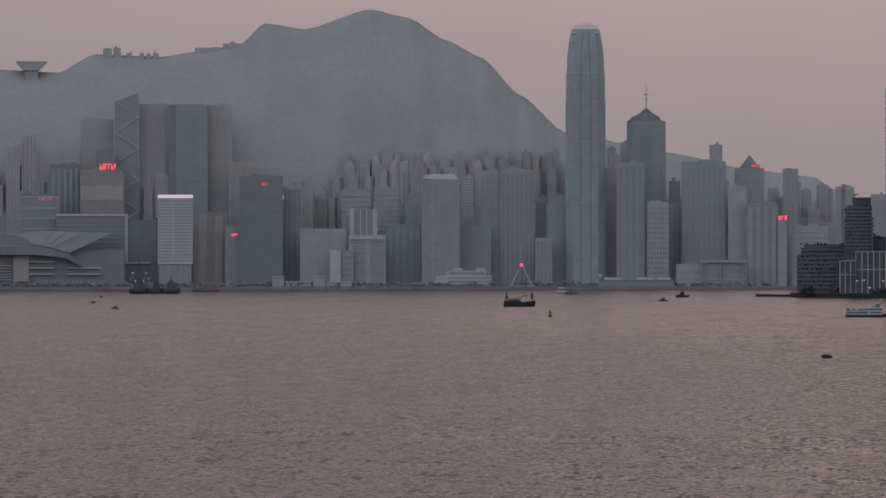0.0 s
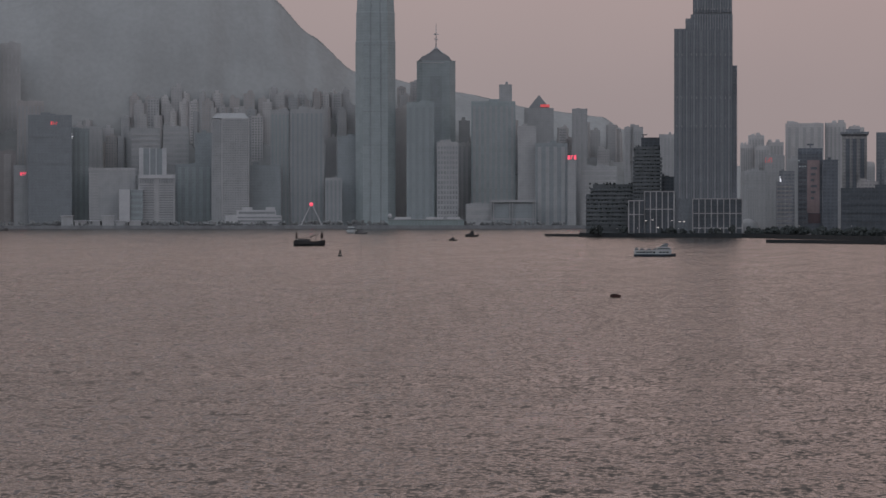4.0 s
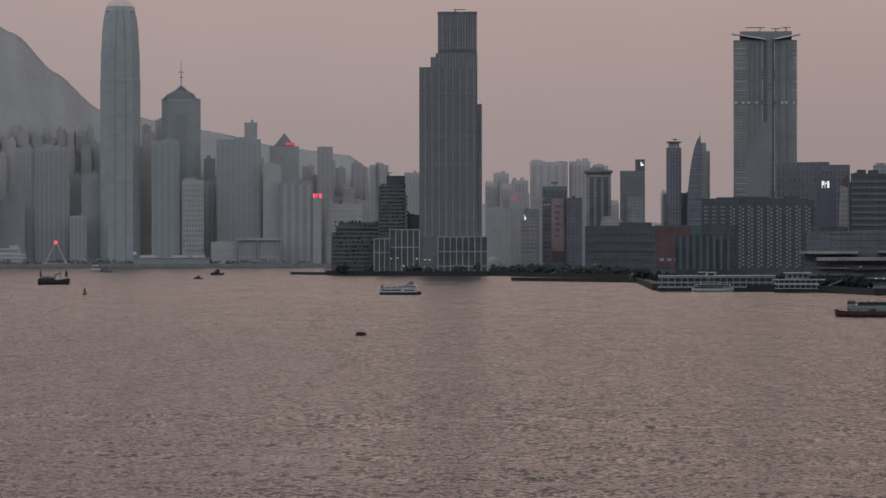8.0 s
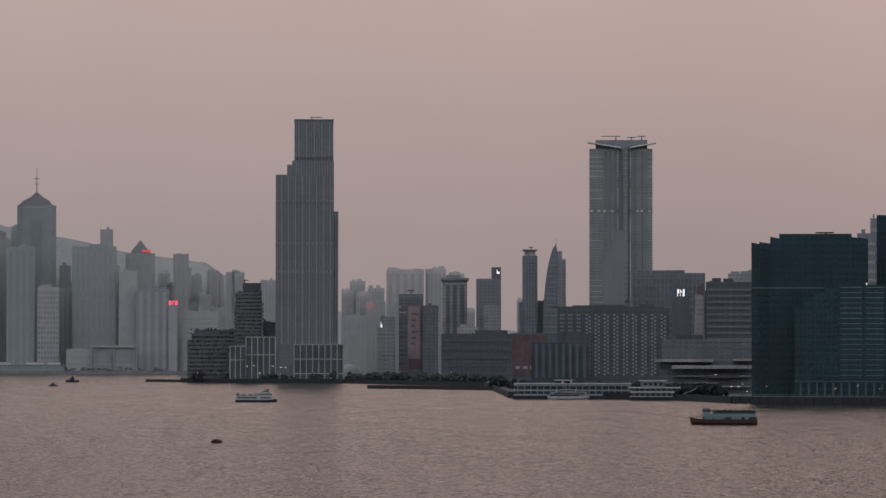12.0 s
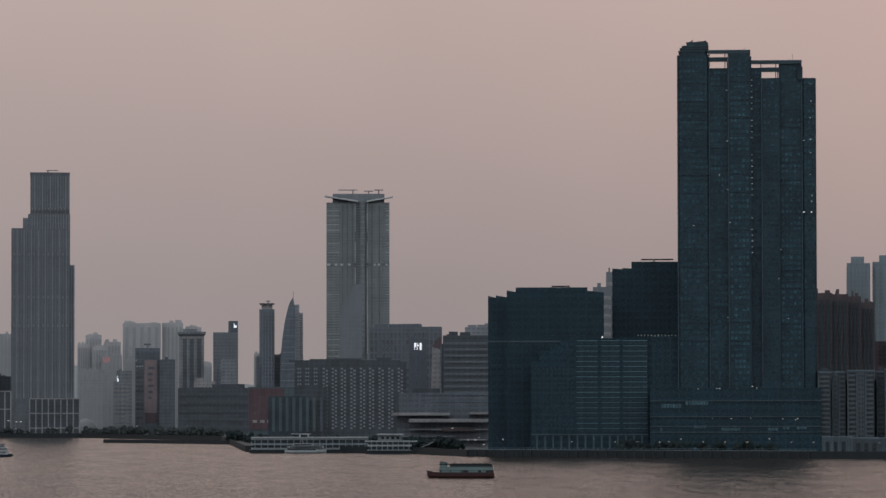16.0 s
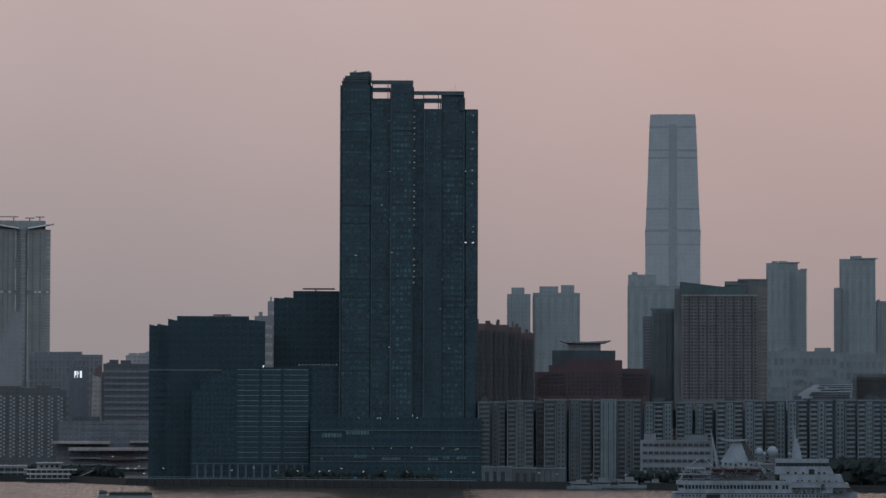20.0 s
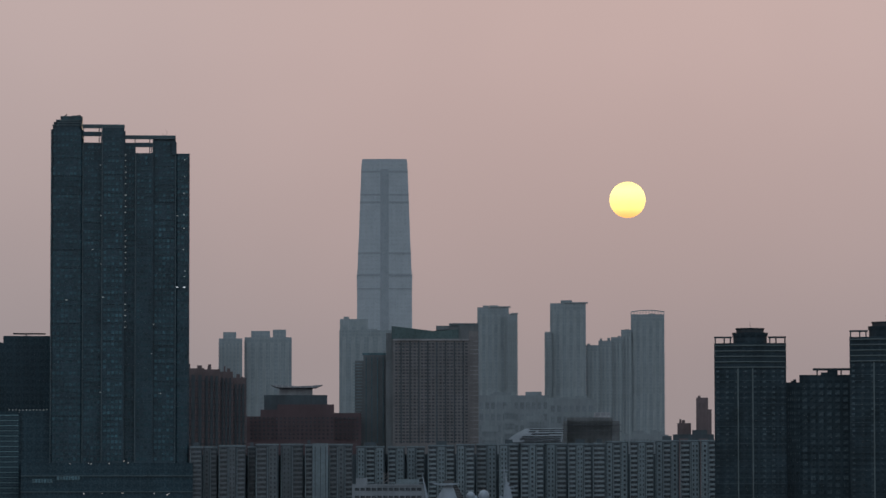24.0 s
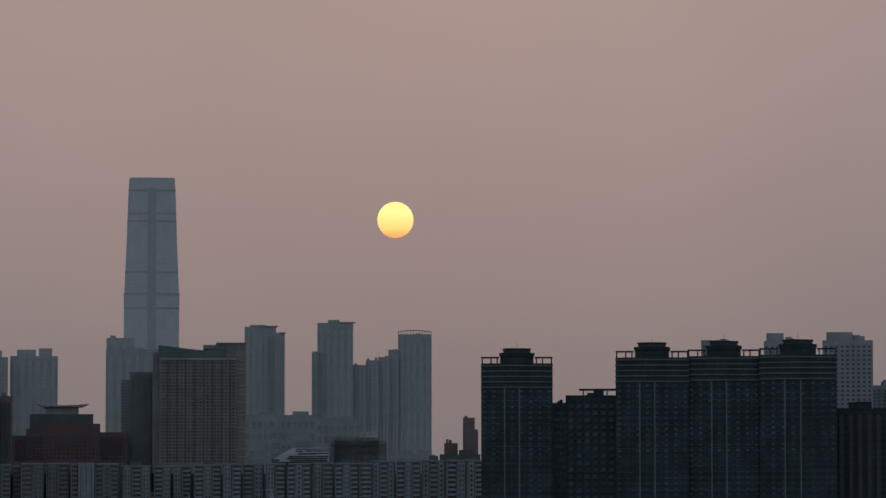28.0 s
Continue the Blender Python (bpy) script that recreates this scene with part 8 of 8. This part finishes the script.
def cruise_ship():
    az, d = 15.366, 1268
    r = thing("cruise_ship", "small ageing white cruise ship with a tapered funnel and radar domes", "ship", az, d, turn=0)
    q = d / 6950
    X = lambda x: (x - 1355) * q
    Z = lambda y: (914 - y) * q
    hull = part("hull", hull_geo(326 * q, 13, -1.0, Z(872), 0.2, 0.5, 0.06, 0.95), SHIP_WHITE, r)
    part("boot_top", hull_geo(318 * q, 13.06, -1.0, Z(906), 0.2, 0.0, 0.06, 0.99), HULL_BLACK, hull)
    part("dark_stripe", Geo().box(X(1198), X(1480), -6.72, -6.5, Z(887), Z(883)), HULL_BLUE, hull)
    part("dark_stripe", Geo().box(X(1198), X(1490), -6.75, -6.5, Z(873.5), Z(872)), HULL_BLUE, hull)
    part("shell_door", Geo().box(X(1253), X(1278), -6.74, -6.5, Z(881), Z(874.5)), SHIP_GLASS, hull, "dark open shell door")
    for i in range(42):
        x = 1212 + 6.2 * i
        if not 1249 < x < 1281:
            part("porthole", shared_box("porthole", 0.5, 0.05, 0.55, SHIP_GLASS), SHIP_GLASS, hull, at=(X(x), -6.7, Z(877)))
    # promenade deck
    block(r, X(1203), X(1403), -6.3, 6.3, Z(872), Z(857), SHIP_WHITE, "promenade_deck")
    for i in range(30):
        if i not in (25, 27):
            part("window", shared_box("deck_window", 0.8, 0.06, 1.25, SHIP_GLASS), SHIP_GLASS, r, at=(X(1218 + 6.1 * i), -6.3, Z(861.5)))
    block(r, X(1204), X(1214), -6.36, -6.303, Z(863), Z(857.5), SHIP_GLASS, "stern_opening")
    block(r, X(1200), X(1403), -6.5, 6.5, Z(857), Z(850.5), SHIP_WHITE, "deck_bulwark")
    # open after decks, full of gear
    block(r, X(1228), X(1374), -4.6, 4.6, Z(850.5), Z(838), SHIP_SHADE, "after_house")
    block(r, X(1205), X(1262), -6.2, 6.2, Z(840.5), Z(838.5), SHIP_WHITE, "boat_deck")
    part("deck_ramp", Geo().slab([(X(1205), Z(850)), (X(1208), Z(850)), (X(1219), Z(829)), (X(1216), Z(829))], -6.2, -5.6), SHIP_WHITE, r)
    block(r, X(1215), X(1251), -6.0, 6.0, Z(830.5), Z(828), SHIP_WHITE, "awning")
    for i in range(6):
        part("awning_post", shared_box("awning_post", 0.14, 0.1, 8 * q, SHIP_WHITE), SHIP_WHITE, r, at=(X(1218 + 6.4 * i), -5.8, Z(834.5)))
    for i in range(16):
        part("deck_post", shared_box("deck_post", 0.12, 0.1, 12 * q, SHIP_SHADE), SHIP_SHADE, r, at=(X(1212 + 10 * i), -6.1, Z(844.5)))
    for i in range(14):
        part("rail_post", shared_box("rail_post", 0.08, 0.06, 4 * q, SHIP_WHITE), SHIP_WHITE, r, at=(X(1204 + 5.5 * i), -6.3, Z(848.5)))
    part("rail", Geo().box(X(1202), X(1280), -6.36, -6.26, Z(847), Z(846.4)), SHIP_WHITE, r)
    gear = random.Random(12)
    for i in range(46):
        x, y, s, t = gear.uniform(1240, 1366), gear.uniform(834, 847), gear.uniform(1.5, 6), gear.uniform(1.2, 4)
        m = gear.choice((SHIP_SHADE, SHIP_GLASS, SHIP_GLASS, SHIP_WHITE, HULL_BLACK))
        dep = gear.uniform(-6.0, -4.9)
        part("deck_gear", Geo().prism([(X(x), dep), (X(x + s), dep), (X(x + s), -4.55), (X(x), -4.55)], Z(y + t), Z(y), [(X(x + s * 0.15), dep + 0.1), (X(x + s * 0.85), dep + 0.1), (X(x + s * 0.85), -4.56), (X(x + s * 0.15), -4.56)]), m, r)
    block(r, X(1255), X(1374), -5.0, 5.0, Z(838), Z(836), SHIP_SHADE, "sun_deck")
    block(r, X(1280), X(1352), -4.0, 4.0, Z(836), Z(817), SHIP_WHITE, "upper_house")
    for i in range(7):
        part("window", shared_box("house_window", 0.55, 0.05, 0.7, SHIP_GLASS), SHIP_GLASS, r, at=(X(1287 + 9 * i), -4.0, Z(821 + (i % 3))))
    for i in range(4):
        x = 1263 + 22 * i
        b = part("lifeboat", hull_geo(21 * q, 1.9, 0, 0.75, 0.35, 0.2), ORANGE, r, "faded orange lifeboat", at=(X(x + 10), -5.6, Z(833)))
        part("cover", Geo().prism([(-8 * q, -0.7), (7 * q, -0.7), (7 * q, 0.7), (-8 * q, 0.7)], 0.75, 1.35, [(-6 * q, -0.3), (5 * q, -0.3), (5 * q, 0.3), (-6 * q, 0.3)]), SHIP_SHADE, b)
        part("keel", Geo().box(-8 * q, 7 * q, -0.2, 0.2, -0.4, 0.05), SHIP_GLASS, b)
        for s in (1, 19):
            part("davit", Geo().tube((X(x + s), -4.4, Z(838)), (X(x + s) + 0.2, -5.6, Z(824.5)), 0.14, n=6), SHIP_WHITE, r)
    for x0, y0, x1, y1 in ((1226, 824, 1240, 811.5), (1226, 824, 1227, 839), (1251, 812, 1263, 826), (1263, 826, 1260, 838), (1264, 811, 1271, 818), (1344, 824, 1357, 838), (1346, 823, 1358, 834)):
        part("davit_arm", Geo().tube((X(x0), -5.2, Z(y0)), (X(x1), -5.2, Z(y1)), 0.26, n=6), SHIP_WHITE, r)
    # funnel
    part("funnel", Geo().prism([(X(1278), -2.4), (X(1327), -2.4), (X(1327), 2.4), (X(1278), 2.4)], Z(817), Z(781), [(X(1300), -1.5), (X(1314), -1.5), (X(1314), 1.5), (X(1300), 1.5)]), SHIP_WHITE, r)
    part("funnel_wing", Geo().slab([(X(1277), Z(776.6)), (X(1282), Z(779.5)), (X(1300), Z(781.6)), (X(1318), Z(781)), (X(1326), Z(778.4)), (X(1326), Z(777)), (X(1300), Z(778))], -2.8, 2.8), SHIP_WHITE, r)
    part("funnel_cap", Geo().prism([(X(1296), -1.2), (X(1318), -1.2), (X(1318), 1.2), (X(1296), 1.2)], Z(777.5), Z(772.5), [(X(1301), -0.8), (X(1313), -0.8), (X(1313), 0.8), (X(1301), 0.8)]), HULL_BLACK, r)
    part("exhaust_casing", Geo().slab([(X(1313), Z(781.5)), (X(1322), Z(781.5)), (X(1339), Z(813)), (X(1327.5), Z(815))], -1.2, 1.2), HULL_BLACK, r, "black slatted exhaust casing")
    for i in range(11):
        k = i / 10
        part("slat", Geo().slab([(X(1314.5 + 14 * k), Z(783 + 30 * k)), (X(1321.5 + 16 * k), Z(783 + 29 * k)), (X(1322 + 16 * k), Z(784.2 + 29 * k)), (X(1315 + 14 * k), Z(784.4 + 30 * k))], -1.45, -1.203), SHIP_SHADE, r)
    part("after_mast", Geo().tube((X(1276), 0, Z(838)), (X(1260.5), 0, Z(762)), 0.85, 0.1, 8), SHIP_WHITE, r)
    # domes on their house
    block(r, X(1338), X(1376), -4.2, 4.2, Z(836), Z(822), SHIP_SHADE, "dome_house")
    block(r, X(1336), X(1378), -4.5, 4.5, Z(822), Z(820), SHIP_WHITE, "dome_deck")
    for x, y, s in ((1346, 800, 7.6), (1354.5, 803.5, 4.6), (1369.5, 799.5, 9.8), (1400, 803, 3.0)):
        dome = part("radar_dome", Geo().ball((X(x), -1, Z(y)), s * q, 18, 12), SHIP_WHITE, r, smooth=True)
        part("pedestal", Geo().prism([(X(x - s * 0.55), -2), (X(x + s * 0.55), -2), (X(x + s * 0.55), 0), (X(x - s * 0.55), 0)], Z(820) if x < 1390 else Z(812.5), Z(y) - s * q * 0.8), SHIP_SHADE, dome)
    for i in range(9):
        x, s, t = gear.uniform(1340, 1370), gear.uniform(2, 6), gear.uniform(2, 5)
        part("deck_gear", Geo().box(X(x), X(x + s), -4.6, -4.25, Z(834), Z(834 - t)), gear.choice((SHIP_GLASS, SHIP_WHITE, HULL_BLACK)), r)
    # bridge tiers, each stepped further forward
    tiers = ((1374, 1468, 1468, 818.6, 812, -5.2), (1373, 1471, 1478, 839, 824.8, -5.4), (1382, 1490, 1495, 853.5, 839, -5.6), (1400, 1502, 1504, 862, 853.5, -5.9))
    for x0, x1, x2, y0, y1, f in tiers:
        part("bridge_house", Geo().prism([(X(x0), f), (X(x2), f), (X(x2), -f), (X(x0), -f)], Z(y0), Z(y1), [(X(x0), f), (X(x1), f), (X(x1), -f), (X(x0), -f)]), SHIP_WHITE, r)
    for x0, x1, y, f in ((1372, 1480, 839.4, -5.7), (1380, 1497, 853.9, -6.0), (1398, 1506, 862.6, -6.1)):
        block(r, X(x0), X(x1), f, -f, Z(y), Z(y) + 0.16, SHIP_SHADE, "deck_edge")
    block(r, X(1376), X(1466), -4.9, 4.9, Z(824.8), Z(818.6), SHIP_GLASS, "bridge_window_band")
    for i in range(13):
        part("window_post", shared_box("window_post", 0.1, 0.06, 6 * q, SHIP_SHADE), SHIP_SHADE, r, at=(X(1380 + 6.9 * i), -4.9, Z(821.7)))
    for x in (1397, 1410, 1423, 1451, 1460):
        part("window", shared_box("bridge_window", 0.75, 0.06, 0.6, SHIP_GLASS), SHIP_GLASS, r, at=(X(x), -5.4, Z(836.5)))
    for x, y in ((1386, 849), (1391, 850), (1414, 850.5), (1421, 850), (1434, 850.5), (1447, 850), (1460, 851), (1468, 850.5), (1481, 851)):
        part("window", shared_box("fore_window", 0.6, 0.06, 0.4, SHIP_GLASS), SHIP_GLASS, r, at=(X(x), -5.6, Z(y)))
    part("doorway", Geo().box(X(1433), X(1443), -5.5, -5.38, Z(838.8), Z(829.5)), SHIP_GLASS, r)
    part("doorway", Geo().box(X(1454), X(1461), -5.98, -5.88, Z(862), Z(855.5)), HULL_BLUE, r)
    block(r, X(1403), X(1500), -5.2, 5.2, Z(872), Z(862), SHIP_SHADE, "fore_shelter")
    for i in range(8):
        part("shelter_post", shared_box("shelter_post", 0.16, 0.12, 9.4 * q, SHIP_WHITE), SHIP_WHITE, r, at=(X(1404 + 8.2 * i), -5.8, Z(867.3)))
    for i in range(16):
        x, s, t = gear.uniform(1408, 1490), gear.uniform(2, 6), gear.uniform(2, 5)
        part("deck_gear", Geo().box(X(x), X(x + s), -5.7, -5.2, Z(871.6), Z(871.6 - t)), gear.choice((SHIP_GLASS, SHIP_WHITE, HULL_BLACK, SHIP_SHADE)), r)
    part("capstan_house", Geo().box(X(1463), X(1475), -6.0, -4.5, Z(871.6), Z(862.8)), SHIP_WHITE, r)
    # fore mast
    part("fore_mast", Geo().prism([(X(1404), -1.2), (X(1422), -1.2), (X(1422), 1.2), (X(1404), 1.2)], Z(812), Z(776), [(X(1407), -0.5), (X(1414), -0.5), (X(1414), 0.5), (X(1407), 0.5)]), SHIP_WHITE, r)
    part("mast_pole", Geo().tube((X(1409), 0, Z(776)), (X(1406), 0, Z(752)), 0.42, 0.16, 6), SHIP_WHITE, r)
    for y, a, b, h in ((790, 1405, 1425, 1.4), (784.5, 1408, 1424, 0.8), (777, 1402, 1416, 1.2), (767, 1402, 1412, 1.2), (754.5, 1392, 1413, 0.8), (760, 1403, 1411, 1.6)):
        part("mast_platform", Geo().box(X(a), X(b), -0.7, 0.7, Z(y + h), Z(y)), SHIP_WHITE, r)
    for x in (1406, 1412, 1418, 1423):
        part("platform_rail", Geo().tube((X(x), -0.6, Z(790)), (X(x), -0.6, Z(784.5)), 0.09, n=5), SHIP_WHITE, r)
    part("radar_scanner", Geo().box(X(1413), X(1423), -0.9, -0.5, Z(782.4), Z(781)), HULL_BLACK, r)
    for i in range(10):
        part("rail_post", shared_box("rail_post", 0.08, 0.06, 5 * q, SHIP_WHITE), SHIP_WHITE, r, at=(X(1482 + 3.4 * i), -5.2 + 0.4 * i, Z(868)))
    part("dark_bow_gear", Geo().box(X(1484), X(1508), -2, 2, Z(872), Z(866)), HULL_BLUE, r)


# Darker copy of the ship's white, with shade put into the colour.
SHIP_SHADE = surface("shaded_ship_side_paint", (0.07, 0.078, 0.09), rough=0.5, scale=0.25)
cruise_ship()


def moored_boats():
    """White launches along the quay below the estate."""
    for i, (az, d, n) in enumerate(((13.061, 1895, 46), (13.455, 1885, 50), (13.823, 1894, 40), (12.716, 1888, 38), (12.765, 1868, 40))):
        r = boat("launch", "white cabin launch moored along the quay", az, d - 8)
        L = n * 1.45 * 1880 / 6940
        part("hull", hull_geo(L, L * 0.24, -0.3, L * 0.11, 0.35, L * 0.05), NEAR_GREY, r)
        block(r, -L * 0.36, L * 0.12, -L * 0.08, L * 0.08, L * 0.11, L * 0.22, NEAR_WHITE, "cabin")
        block(r, -L * 0.2, L * 0.02, -L * 0.06, L * 0.06, L * 0.22, L * 0.32, NEAR_WHITE, "wheelhouse")
        part("window_band", Geo().box(-L * 0.34, L * 0.1, -L * 0.084, -L * 0.0802, L * 0.15, L * 0.19), SHIP_GLASS, r)
        block(r, -L * 0.42, -L * 0.24, -L * 0.07, L * 0.07, L * 0.22, L * 0.27, NEAR_GREY, "after_cabin")
        for k in range(8):
            part("rail_post", shared_box("rail_post", 0.08, 0.05, L * 0.05, NEAR_WHITE), NEAR_WHITE, r, at=(L * (0.14 + 0.04 * k), -L * 0.08, L * 0.15))
        part("mast", Geo().tube((-L * 0.1, 0, L * 0.32), (-L * 0.12, 0, L * 0.5), 0.1, n=6), NEAR_GREY, r)


moored_boats()


# ---- the low sun ----
def low_sun():
    d = 4950
    p = heading(SUN_AZ, d * math.cos(radians(SUN_EL)), EYE + d * math.sin(radians(SUN_EL)))
    g = Geo().ball((0, 0, 0), d * math.tan(radians(0.2645)), 48, 24)
    ob = tagged(new("sun_disc", g.mesh("sun_disc", SUN_GLOW, True)), "round yellow sun low in a rosy hazy sky", "sun", kind="structure")
    ob.location = p


low_sun()
